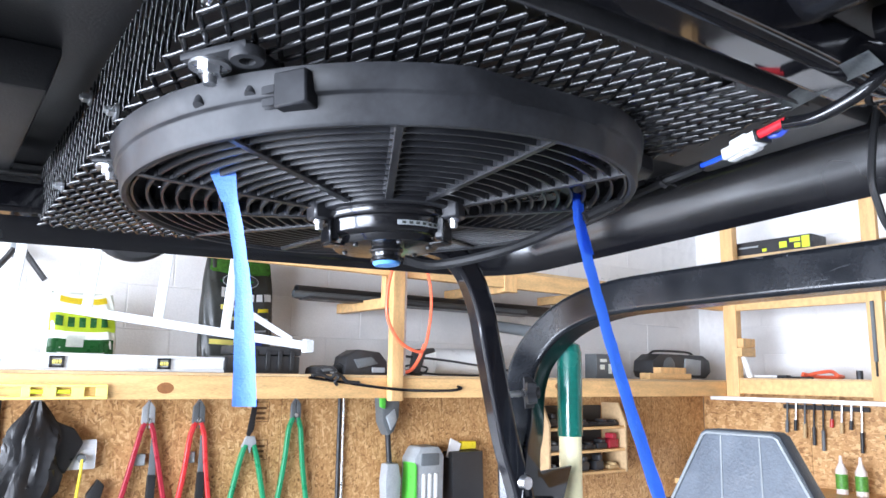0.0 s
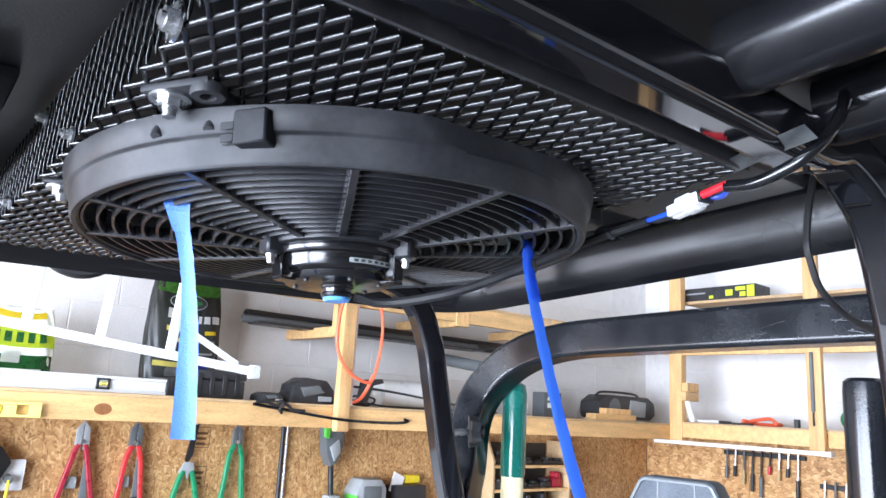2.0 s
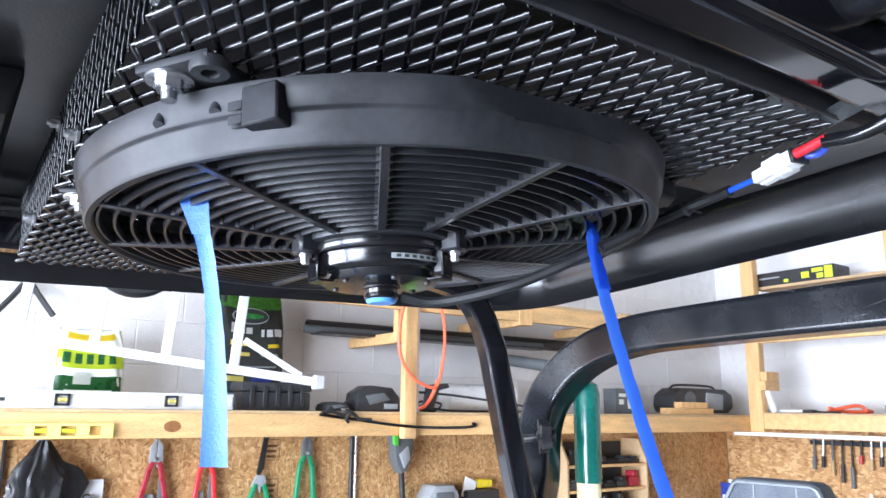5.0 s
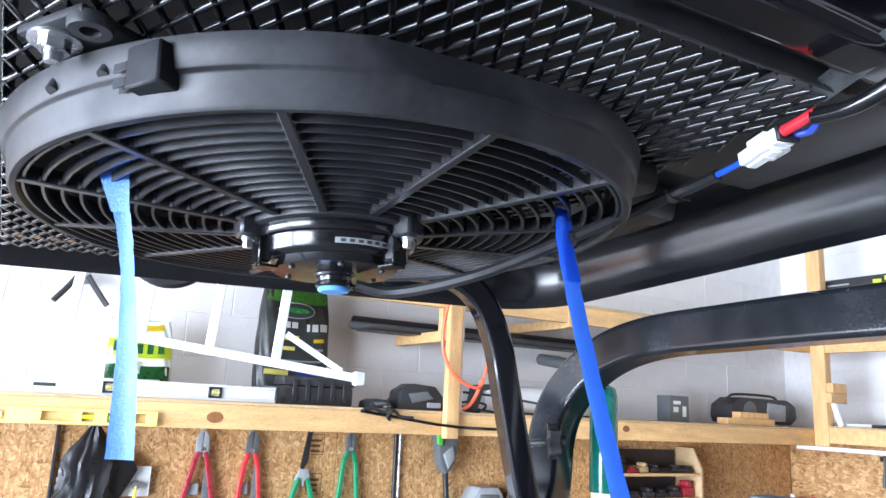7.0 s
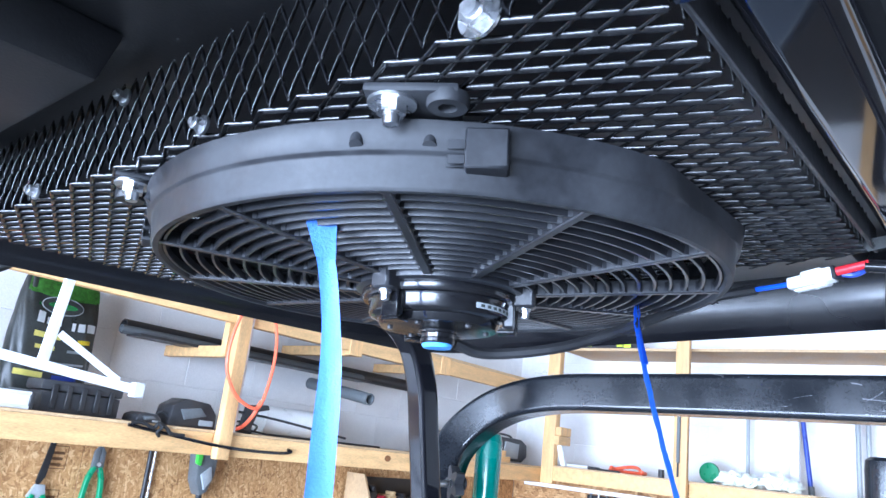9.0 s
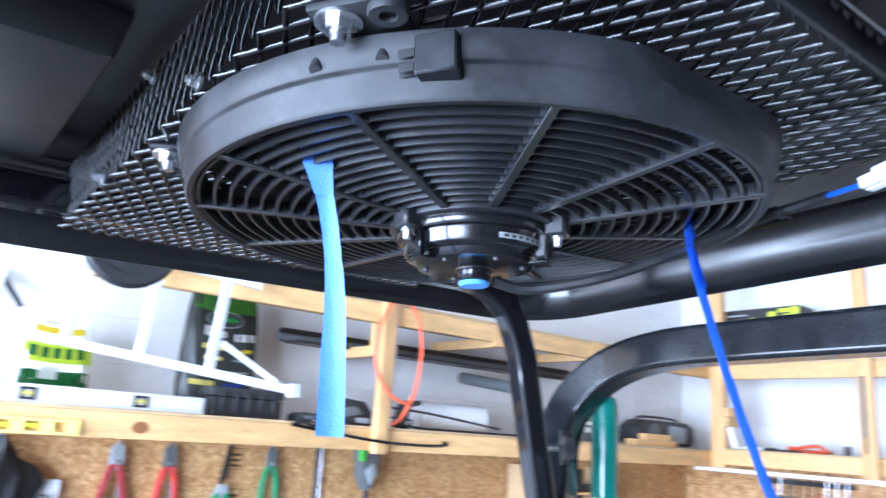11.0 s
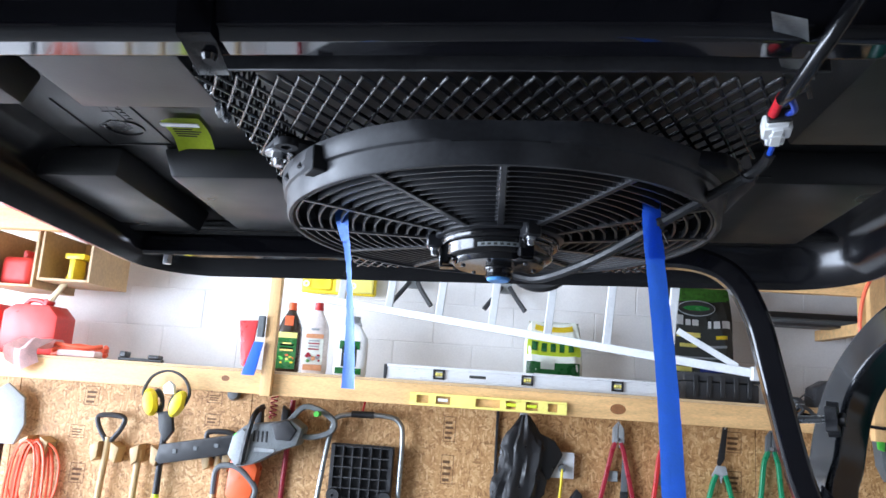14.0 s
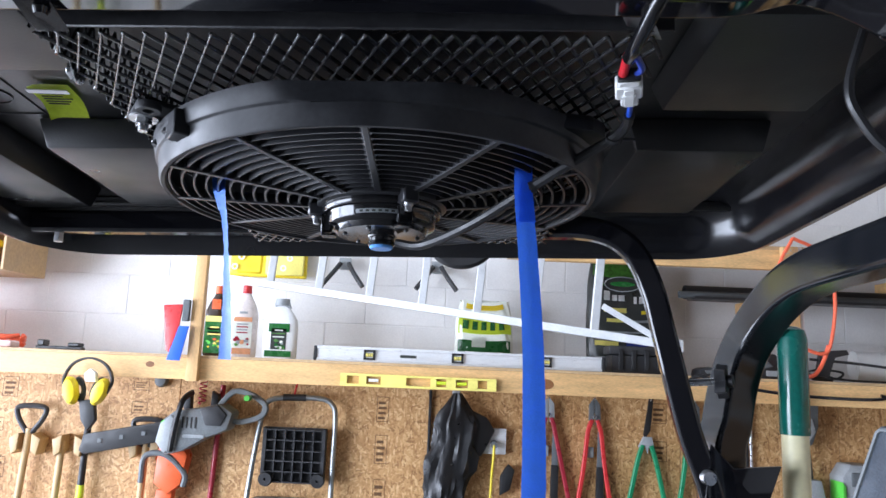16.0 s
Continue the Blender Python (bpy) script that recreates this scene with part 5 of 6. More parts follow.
part("blade", prism([(-0.8, 1.56), (-0.765, 1.54), (-0.745, 1.75), (-0.825, 1.745)], 2.868, 2.88, 0.003), REDH, brush)
part("tape_patch", prism([(-0.79, 1.52), (-0.735, 1.52), (-0.71, 1.66), (-0.75, 1.66)], 2.858, 2.866, 0.002), TAPE, brush)
part("hook", box(-0.745, -0.715, 2.865, 2.886, 1.68, 1.77, None, 0.004), DKGREY, brush)

brush.location.x += 0.06

# ladder hung flat against the wall, yellow tray, spring clips, wheel
lad = thing("ladder", (0.45, 3.1, 1.72), "white aluminium ladder hung sideways above the shelf", "ladder")
def lad_pt(s, up):
    a = Vector((-0.60, 3.24, 1.905)).lerp(Vector((1.31, 2.72, 1.655)), s)
    return a + Vector((0.03 * up, 0, 0.36 * up))
def rail(p, q, w, t, m, nm):
    return part(nm, sweep(bmesh.new(), [p, q], square_section(t, w, 0.003), (0, 0, 1)), LADDERM, lad)
rail(lad_pt(0, 0), lad_pt(1, 0), 0.0165, 0.012, None, "side_rail")
rail(lad_pt(0.0, 1), lad_pt(0.9, 1), 0.0165, 0.012, None, "side_rail")
for k in range(7):
    s = 0.10 + 0.123 * k
    part("rung", sweep(bmesh.new(), [lad_pt(s, 0.03), lad_pt(s, 1)], square_section(0.017, 0.01, 0.003), (0, 1, 0)), LADDERM, lad)
part("brace", sweep(bmesh.new(), [lad_pt(0.85, 0.32), lad_pt(0.965, 0.04)], square_section(0.012, 0.004, 0.001), (0, 1, 0)), LADDERM, lad)
part("foot", box(-0.02, 0.02, -0.018, 0.018, -0.026, 0.026, Matrix.Translation(lad_pt(1.0, 0)), 0.003), LADDERM, lad)
for x in (-0.2, 0.9):
    part("wall_hook", sweep(bmesh.new(), spline([(x, WALL_A + 0.02, 2.33), (x, 3.1, 2.3), (x, 2.98, 2.33)], 5), ring_section(0.008, 8)), STEEL, lad)
tray = thing("yellow_tray", (-0.48, 3.42, 1.95), "bright yellow moulded plastic tray hung on the wall", "tray")
part("tray_body", bx(box(-0.68, -0.3, 3.46, 3.5, 1.945, 2.25, None, 0.012, 3), -0.64, -0.52, 3.45, 3.47, 1.96, 2.2, None, 0.008), YELLOW, tray)
part("tray_lip", box(-0.5, -0.31, 3.44, 3.465, 1.955, 2.2, None, 0.01, 2), LEVELY, tray)
for k in range(4):
    part("hole_ring", lathe(bmesh.new(), [(0.008, 0), (0.016, 0), (0.016, 0.006), (0.008, 0.006)], Matrix.Translation((-0.65 + 0.03 * (k % 2) + (0.24 if k > 1 else 0), 3.444, 1.99 + 0.05 * (k % 2))) @ Matrix.Rotation(radians(90), 4, "X"), 16), BAGWHITE, tray)
for x in (-0.11, 0.35):
    c = thing("broom_clip", (x, 3.48, 1.95), "grey spring tool clip with black grips", "clip", "broom clips")
    part("plate", box(x - 0.03, x + 0.03, 3.47, 3.498, 2.0, 2.06, None, 0.004), GREY, c)
    for s in (-1, 1):
        part("grip", sweep(bmesh.new(), spline([(x + 0.02 * s, 3.46, 2.03), (x + 0.05 * s, 3.43, 1.98), (x + 0.10 * s, 3.41, 1.91)], 4), ring_section(0.012, 8)), BLACKP, c)
wheel = thing("spare_wheel", (0.437, 1.92, 1.95), "black plastic wheel hanging from the ceiling", "wheel")
WM = Matrix.Translation((0.437, 1.92, 1.928)) @ Matrix.Rotation(radians(90), 4, "X")
part("tyre", lathe(bmesh.new(), [(0.084, -0.016), (0.106, -0.018), (0.114, -0.008), (0.114, 0.008), (0.106, 0.018), (0.084, 0.016)], WM, 40), RUBBER, wheel)
part("rim", lathe(bmesh.new(), [(0, -0.008), (0.085, -0.008), (0.085, 0.008), (0.03, 0.012), (0, 0.02)], WM, 32), BLACKP, wheel)
part("hanger", rod((0.437, 1.92, 2.035), (0.437, 1.92, 2.95), 0.005), STEEL, wheel)

# side wall shelf things
ZB = LEDGE1 + 0.0185
single("white_tray", box(4.55, 4.75, 2.62, 2.9, ZB, ZB + 0.02, None, 0.006), WHITEP, "flat white plastic tray on the shelf", "tray")
single("orange_lead", cord([(4.6, 2.5, ZB + 0.012), (4.68, 2.42, ZB + 0.04), (4.62, 2.32, ZB + 0.045), (4.55, 2.25, ZB + 0.02), (4.66, 2.28, ZB + 0.012), (4.7, 2.45, ZB + 0.012), (4.58, 2.48, ZB + 0.03)], 0.011), ORANGECORD, "bunched orange lead on the shelf", "cord")
single("black_pen_tool", bx(box(4.53, 4.56, 2.4, 2.62, ZB, ZB + 0.012, None, 0.003), 4.52, 4.57, 2.55, 2.62, ZB, ZB + 0.02, None, 0.004), BLACKP, "black hand tool lying on the shelf", "tool")
single("small_tin", rod((4.5, 2.1, ZB), (4.5, 2.1, ZB + 0.05), 0.018), BLACKP, "small black tin at the shelf edge", "tin")
stud_tool = thing("rasp", (4.39, 1.95, 1.6), "dark steel rasp hanging on the stud", "rasp")
part("blade", box(4.385, 4.4015, 1.945, 1.965, 1.66, 2.0, None, 0.003), DKGREY, stud_tool)
part("tang", box(4.387, 4.396, 1.95, 1.96, 1.58, 1.66, None, 0.002), RUBBER, stud_tool)
single("green_disc", lathe(bmesh.new(), [(0, 0), (0.06, 0), (0.064, 0.02), (0.04, 0.035), (0, 0.035)], Matrix.Translation((4.72, 1.885, ZB + 0.065)) @ Matrix.Rotation(radians(90), 4, "Y"), 32), GREENH, "round green plastic reel on the shelf", "reel")
for k, (y, w, h) in enumerate(((1.72, 0.07, 0.05), (1.6, 0.06, 0.045), (1.47, 0.075, 0.06), (1.36, 0.05, 0.04))):
    bm = bmesh.new()
    bmesh.ops.create_icosphere(bm, subdivisions=3, radius=1)
    for q in bm.verts:
        f = 1 + 0.5 * noise.noise(q.co * 2.1 + Vector((k * 5, 0, 0))) + 0.25 * noise.noise(q.co * 5)
        q.co = Vector((4.62 + 0.06 * q.co.x * f, y + w * q.co.y * f, ZB + h * max(0.0, 0.75 + q.co.z * f)))
    single("clear_bag", bm, BAGWHITE, "crumpled pale bag of small parts", "bag", "parts bags")
case = thing("boxed_tool", (4.7, 2.6, 2.38), "long black and yellow tool carton", "carton")
part("carton", box(4.56, 4.75, 2.36, 2.96, 2.379, 2.468, None, 0.003), BLACKP, case)
for y0, y1, z0, z1 in ((2.37, 2.42, 2.385, 2.46), (2.43, 2.5, 2.43, 2.455), (2.43, 2.47, 2.39, 2.42), (2.52, 2.57, 2.4, 2.44), (2.66, 2.69, 2.39, 2.41)):
    part("yellow_panel", box(4.557, 4.5605, y0, y1, z0, z1), STICKERY, case, smooth=False)
part("print_bar", box(4.557, 4.5605, 2.72, 2.86, 2.425, 2.435), GREY, case, smooth=False)
for x, y, r in ((4.93, 1.712, 0.011), (4.93, 1.085, 0.014), (4.93, 1.03, 0.014), (4.97, 0.6, 0.016), (4.97, 0.35, 0.016)):
    single("wall_conduit", rod((x, y, ZB), (x, y, 2.08), r), GREY, "thin grey pipe standing on the shelf at the wall", "pipe", "wall pipes")
bp = thing("blue_pole", (4.85, 1.325, ZB), "dark blue handled pole leaning on the white wall", "pole")
part("shaft", rod((4.84, 1.322, ZB), (4.86, 1.376, 2.07), 0.014), BLUEB, bp)
part("foot", rod((4.84, 1.321, ZB - 0.0003), (4.842, 1.325, ZB + 0.05), 0.018), DKGREY, bp)
single("white_batten", box(4.86, 4.9, 1.395, 1.445, ZB, 2.08, None, 0.003), PAINTED, "white painted batten standing on the shelf", "batten")
wc = thing("parts_carton", (4.8, 1.62, ZB), "small white carton among the parts bags", "carton")
part("carton", box(4.74, 4.84, 1.52, 1.73, ZB, ZB + 0.055, None, 0.003), WHITEP, wc)
part("lid_flap", box(4.735, 4.845, 1.515, 1.735, ZB + 0.0555, ZB + 0.062, None, 0.002), WHITEP, wc)

# ---- tools hanging on the flake board ----
YW = WALL_A - 0.004


def hook(x, z, parent):
    part("hook", cord([(x, YW + 0.004, z + 0.02), (x, YW - 0.03, z), (x, YW - 0.045, z + 0.012)], 0.003, 5, 6), STEEL, parent)


def cutters(x, ztop, spread, h, handle, label, name, head=BLACKP, tilt=0.0, head_h=0.09, hw=0.02, twin=None):
    c = thing(name, (x, YW, ztop - h), label, "cutters", "hanging cutters")
    m = Matrix.Translation((x, YW - 0.028, ztop - 0.012)) @ Matrix.Rotation(radians(tilt), 4, "Y")
    for s in (-1, 1):
        part("jaw", prism([(0.002 * s, 0), (hw * s, -head_h * 0.25), (hw * 1.1 * s, -head_h * 0.8), (0.006 * s, -head_h), (0.001 * s, -head_h * 0.5)], -0.01, 0.008, 0.002, m), head, c)
        pts = [m @ Vector((0.012 * s, 0.0, -head_h * 0.8)), m @ Vector((0.026 * s, 0, -head_h - 0.012)), m @ Vector((0.034 * s, 0, -head_h - 0.05)), m @ Vector((spread * 0.27 * s, 0, -head_h - (h - head_h) * 0.45)), m @ Vector((spread * 0.5 * s, 0, -h))]
        part("handle", sweep(bmesh.new(), spline(pts, 6), square_section(0.0105, 0.012, 0.005), (0, 1, 0)), handle if s < 0 or twin is None else twin, c)
    part("pivot", rod(m @ Vector((0, -0.016, -head_h * 0.7)), m @ Vector((0, 0.01, -head_h * 0.7)), 0.009, seg=12), STEEL, c)
    hook(x, ztop - 0.02, c)
    return c


cutters(0.918, 1.43, 0.27, 0.62, DARKRED, "dark red handled bolt cutters hanging on the board", "bolt_cutters", GREY, 0, 0.12, 0.026)
cutters(1.14, 1.435, 0.2, 0.62, REDH, "bright red handled bolt cutters hanging on the board", "bolt_cutters", DKGREY, 0, 0.13, 0.026)
cutters(1.62, 1.44, 0.19, 0.6, GREENH, "green handled loppers hanging jaws up", "loppers", DKGREY, 0, 0.12, 0.024)
sh = thing("hedge_shears", (1.39, YW, 0.9), "green handled hedge shears hanging blades up", "shears")
part("blade", prism([(1.405, 1.44), (1.425, 1.43), (1.41, 1.28), (1.385, 1.24), (1.375, 1.26)], YW - 0.03, YW - 0.02, 0.002), RUBBER, sh)
part("yoke", prism([(1.35, 1.2), (1.375, 1.25), (1.415, 1.25), (1.43, 1.19), (1.4, 1.2), (1.395, 1.17), (1.385, 1.2)], YW - 0.034, YW - 0.016, 0.003), GREY, sh)
for s in (-1, 1):
    part("handle", sweep(bmesh.new(), spline([(1.392 + 0.02 * s, YW - 0.025, 1.21), (1.392 + 0.045 * s, YW - 0.025, 1.13), (1.392 + 0.095 * s, YW - 0.025, 0.9)], 6), square_section(0.011, 0.013, 0.006), (0, 1, 0)), GREENH, sh)
hook(1.41, 1.42, sh)
for x, m, l in ((0.948, RUBBER, "black rubber gripped file hung between handles"), (1.165, RUBBER, "dark nosed pliers hung between red handles")):
    p = thing("hand_file", (x, YW, 1.0), l, "hand tool")
    part("blade", prism([(x - 0.008, 1.26), (x + 0.006, 1.27), (x + 0.02, 1.1), (x - 0.012, 1.1)], YW - 0.03, YW - 0.02, 0.002), DKGREY, p)
    part("grip", prism([(x - 0.014, 1.1), (x + 0.022, 1.1), (x + 0.02, 0.9), (x - 0.018, 0.9)], YW - 0.034, YW - 0.014, 0.005), m, p)
    part("tag", box(x - 0.075, x - 0.025, YW - 0.02, YW - 0.012, 1.14, 1.19, None, 0.003), GREY, p)
single("black_rod", rod((1.875, YW - 0.018, 0.6), (1.87, YW - 0.018, 1.44), 0.011), RUBBER, "slim black rod hanging on the board", "rod")
single("steel_rod", rod((1.90, YW - 0.014, 0.6), (1.895, YW - 0.014, 1.44), 0.007), STEEL, "slim steel rod hanging on the board", "rod")
tr = thing("string_trimmer", (2.13, YW, 0.8), "grey and lime cordless string trimmer hung upside down", "trimmer")
part("motor_head", prism([(2.07, 1.445), (2.19, 1.445), (2.185, 1.33), (2.155, 1.25), (2.12, 1.23), (2.085, 1.3)], YW - 0.1, YW - 0.02, 0.012), DKGREY, tr)
part("lime_panel", prism([(2.06, 1.44), (2.095, 1.44), (2.09, 1.37), (2.065, 1.38)], YW - 0.112, YW - 0.09, 0.005), LIME, tr, "lime green switch panel")
part("grey_cover", prism([(2.1, 1.33), (2.15, 1.37), (2.165, 1.31), (2.13, 1.26)], YW - 0.112, YW - 0.095, 0.004), GREY, tr)
part("shaft", rod((2.14, YW - 0.06, 1.24), (2.155, YW - 0.06, 1.08), 0.015), RUBBER, tr)
part("lower_grip", prism([(2.12, 1.09), (2.19, 1.09), (2.21, 1.0), (2.2, 0.86), (2.12, 0.86), (2.11, 1.0)], YW - 0.1, YW - 0.03, 0.012), GREY, tr)
bt = thing("battery_station", (2.38, YW, 0.9), "grey and lime battery charging station on the board", "charger")
part("body", prism([(2.255, 0.88), (2.5, 0.88), (2.505, 1.15), (2.46, 1.2), (2.31, 1.2), (2.26, 1.14)], YW - 0.13, YW, 0.014), GREY, bt)
part("lime_side", prism([(2.245, 0.88), (2.275, 0.88), (2.275, 1.1), (2.255, 1.12)], YW - 0.138, YW - 0.02, 0.006), LIME, bt)
part("recess", box(2.31, 2.46, YW - 0.138, YW - 0.12, 1.1, 1.165, None, 0.01, 2), DKGREY, bt)
for k in range(3):
    part("slot", box(2.32 + 0.05 * k, 2.35 + 0.05 * k, YW - 0.136, YW - 0.12, 0.93, 1.06, None, 0.006), PVC, bt)
bt.scale, bt.location = (0.78, 1, 1), (2.365, YW, 0.87)
dk = thing("dark_case", (2.64, YW, 0.8), "dark open top tool pouch with papers in it", "pouch")
part("pouch", prism([(2.55, 0.82), (2.77, 0.82), (2.76, 1.13), (2.54, 1.13)], YW - 0.1, YW, 0.012), BLACKP, dk)
part("paper", prism([(2.53, 1.1), (2.6, 1.08), (2.63, 1.17), (2.56, 1.2)], YW - 0.06, YW - 0.05), WHITEP, dk, smooth=False)
part("tape_rule", box(2.64, 2.75, YW - 0.05, YW - 0.02, 1.135, 1.18, None, 0.006), YELLOW, dk)
# small shelf cabinet
cab = thing("parts_cabinet", (3.5, 3.3, 0.95), "open birch plywood parts cabinet full of tools", "cabinet")
cx0, cx1, cz0, cz1, cy = 3.18, 3.86, 0.96, 1.37, 3.28
part("side", prism([(0, 0), (0.2, 0), (0.2, cz1 - cz0 + 0.02), (0.06, cz1 - cz0 + 0.02), (0, cz1 - cz0 - 0.1)], 0, 0.016, 0.001, Matrix.Translation((cx0, cy, cz0)) @ Matrix.Rotation(radians(90), 4, "Z")), PLY, cab)
part("side", prism([(0, 0), (0.2, 0), (0.2, cz1 - cz0 + 0.02), (0.06, cz1 - cz0 + 0.02), (0, cz1 - cz0 - 0.1)], 0, 0.016, 0.001, Matrix.Translation((cx1, cy, cz0)) @ Matrix.Rotation(radians(90), 4, "Z")), PLY, cab)
for z in (cz0, cz0 + 0.13, cz0 + 0.27):
    part("shelf", box(cx0 + 0.001, cx1 - 0.017, cy + 0.005, YW, z, z + 0.016, None, 0.001), WOOD, cab)
part("back", box(cx0 + 0.001, cx1 - 0.017, YW - 0.008, YW, cz0 + 0.017, cz1), BLACKP, cab)
random.seed(9)
for z, items in ((cz0 + 0.0165, 5), (cz0 + 0.1465, 6), (cz0 + 0.2865, 7)):
    for k in range(items):
        x = cx0 + 0.06 + k * (cx1 - cx0 - 0.14) / max(items - 1, 1)
        w, h = random.uniform(0.03, 0.05), random.uniform(0.03, 0.1)
        single("stored_tool", bx(box(x - w, x + w, cy + 0.04, cy + 0.15, z, z + h * 0.6, None, 0.008, 2), x - w * 0.5, x + w * 0.4, cy + 0.03, cy + 0.1, z + h * 0.6, z + h, None, 0.006), random.choice((BLACKP, BLACKP, DKGREY, RUBBER, DKGREY, RUBBER, DARKRED, ASHWOOD)), "small hand tool stored in the cabinet", "tool", "tools in the cabinet")
# black umbrella bag, outlet with a yellow lead
bag = thing("hanging_bag", (0.47, YW, 0.9), "crumpled black nylon bag hanging from a hook", "bag")
bm = bmesh.new()
rings = []
for k in range(22):
    t = k / 21
    w = 0.02 + 0.088 * min(1, t * 4.5) ** 1.2 * (1 - 0.08 * t) + 0.006 * math.sin(14 * t)
    cx = 0.475 - 0.05 * t + 0.008 * math.sin(6 * t)
    ring = []
    for a in [2 * math.pi * i / 48 for i in range(48)]:
        f = 1 + 0.3 * noise.noise((2.2 * math.cos(a), 2.2 * math.sin(a) + 7, 3.5 * t)) + 0.36 * noise.noise((5 * math.cos(a), 5 * math.sin(a), 5 * t)) + 0.14 * noise.noise((12 * math.cos(a), 12 * math.sin(a), 22 * t))
        ring.append(bm.verts.new((cx + w * f * math.cos(a), YW - 0.075 + 0.06 * min(1, 0.3 + t) * f * math.sin(a), 1.42 - 0.62 * t)))
    rings.append(ring)
for p, q in zip(rings, rings[1:]):
    for j in range(48):
        bm.faces.new((p[j], p[(j + 1) % 48], q[(j + 1) % 48], q[j]))
bm.faces.new(rings[0]), bm.faces.new(rings[-1])
part("bag_body", bm, CLOTH, bag)
part("flap", prism([(0.5, 1.36), (0.62, 1.31), (0.66, 1.25), (0.6, 1.13), (0.54, 1.12)], YW - 0.07, YW - 0.03, 0.012), CLOTH, bag)
part("buckle", box(0.45, 0.49, YW - 0.08, YW - 0.05, 1.39, 1.44, None, 0.006), GREY, bag)
hook(0.47, 1.44, bag)
single("black_batten", box(0.338, 0.352, YW - 0.02, YW, 0.5, 1.44, None, 0.003), BLACKP, "thin black stick hanging by the bag", "stick")
out = thing("wall_outlet", (0.655, YW, 1.2), "grey steel outlet box with a yellow plug", "outlet")
part("box_body", box(0.605, 0.71, YW - 0.035, YW + 0.004, 1.145, 1.255, None, 0.008, 2), GREY, out)
part("cover", box(0.6, 0.715, YW - 0.039, YW - 0.035, 1.14, 1.26, None, 0.004), ALU, out)
part("plug", rod((0.657, YW - 0.04, 1.19), (0.657, YW - 0.075, 1.185), 0.016), DKGREY, out)
part("lead", cord([(0.657, YW - 0.07, 1.185), (0.655, YW - 0.075, 1.13), (0.648, YW - 0.06, 1.0), (0.64, YW - 0.05, 0.7)], 0.006), YELLOW, out, "yellow flex")
single("trowel_head", prism([(0.69, 0.95), (0.74, 0.98), (0.76, 1.07), (0.73, 1.1), (0.69, 1.04)], YW - 0.05, YW - 0.02, 0.01), RUBBER, "black trowel head hung beside the outlet", "trowel")
# folding hand cart
hc = thing("hand_cart", (-0.3, YW, 0.85), "folding hand cart with a black plastic platform", "hand cart")
part("tube_frame", sweep(bmesh.new(), spline([(-0.53, YW - 0.06, 0.5), (-0.49, YW - 0.06, 1.0), (-0.455, YW - 0.06, 1.28), (-0.42, YW - 0.06, 1.35), (-0.3, YW - 0.06, 1.365), (-0.18, YW - 0.06, 1.365), (-0.125, YW - 0.06, 1.34), (-0.105, YW - 0.06, 1.27), (-0.105, YW - 0.06, 1.0), (-0.1, YW - 0.06, 0.5)], 6), ring_section(0.0125, 10), (0, 1, 0)), SATIN, hc)
part("grip_sleeve", rod((-0.36, YW - 0.06, 1.3655), (-0.25, YW - 0.06, 1.367), 0.016), RUBBER, hc)
plat = part("platform", bx(bx(box(-0.44, -0.14, YW - 0.05, YW - 0.04, 0.97, 1.225), -0.44, -0.425, YW - 0.085, YW - 0.04, 0.97, 1.225, None, 0.003), -0.155, -0.14, YW - 0.085, YW - 0.04, 0.97, 1.225, None, 0.003), BLACKP, hc)
for k in range(7):
    part("rib", box(-0.425 + 0.045 * k - 0.003, -0.425 + 0.045 * k + 0.003, YW - 0.085, YW - 0.05, 0.975, 1.22), BLACKP, plat, smooth=False)
for k in range(6):
    part("rib", box(-0.43, -0.15, YW - 0.083, YW - 0.05, 0.975 + 0.048 * k - 0.003, 0.975 + 0.048 * k + 0.003), BLACKP, plat, smooth=False)
for x in (-0.41, -0.165):
    part("wheel", lathe(bmesh.new(), [(0.006, -0.012), (0.03, -0.012), (0.034, 0), (0.03, 0.012), (0.006, 0.012)], Matrix.Translation((x, YW - 0.1, 0.99)) @ Matrix.Rotation(radians(90), 4, "X"), 24), RUBBER, hc)
part("green_tray", box(-0.47, -0.1, YW - 0.09, YW - 0.01, 0.8, 0.9, None, 0.012, 2), DKGREY, hc)
part("strap", rod((-0.31, YW - 0.06, 1.37), (-0.3, YW - 0.03, 1.45), 0.005), REDH, hc)
# chainsaw and orange saw
cs = thing("chainsaw", (-0.7, YW, 1.05), "grey cordless chainsaw with a black bar cover", "chainsaw")
part("bar_cover", prism([(-1.265, 1.09), (-1.25, 1.165), (-0.9, 1.235), (-0.86, 1.235), (-0.87, 1.15), (-1.24, 1.075)], YW - 0.17, YW - 0.12, 0.006), RUBBER, cs)
for k in range(3):
    part("cover_slot", box(-1.18 + 0.1 * k, -1.16 + 0.1 * k, YW - 0.175, YW - 0.16, 1.13 + 0.02 * k, 1.15 + 0.02 * k, None, 0.002), DKGREY, cs)
part("body", prism([(-0.9, 1.14), (-0.89, 1.24), (-0.83, 1.29), (-0.7, 1.31), (-0.62, 1.33), (-0.56, 1.29), (-0.58, 1.21), (-0.68, 1.17), (-0.78, 1.11), (-0.86, 1.09)], YW - 0.2, YW - 0.06, 0.016), SAWGREY, cs)
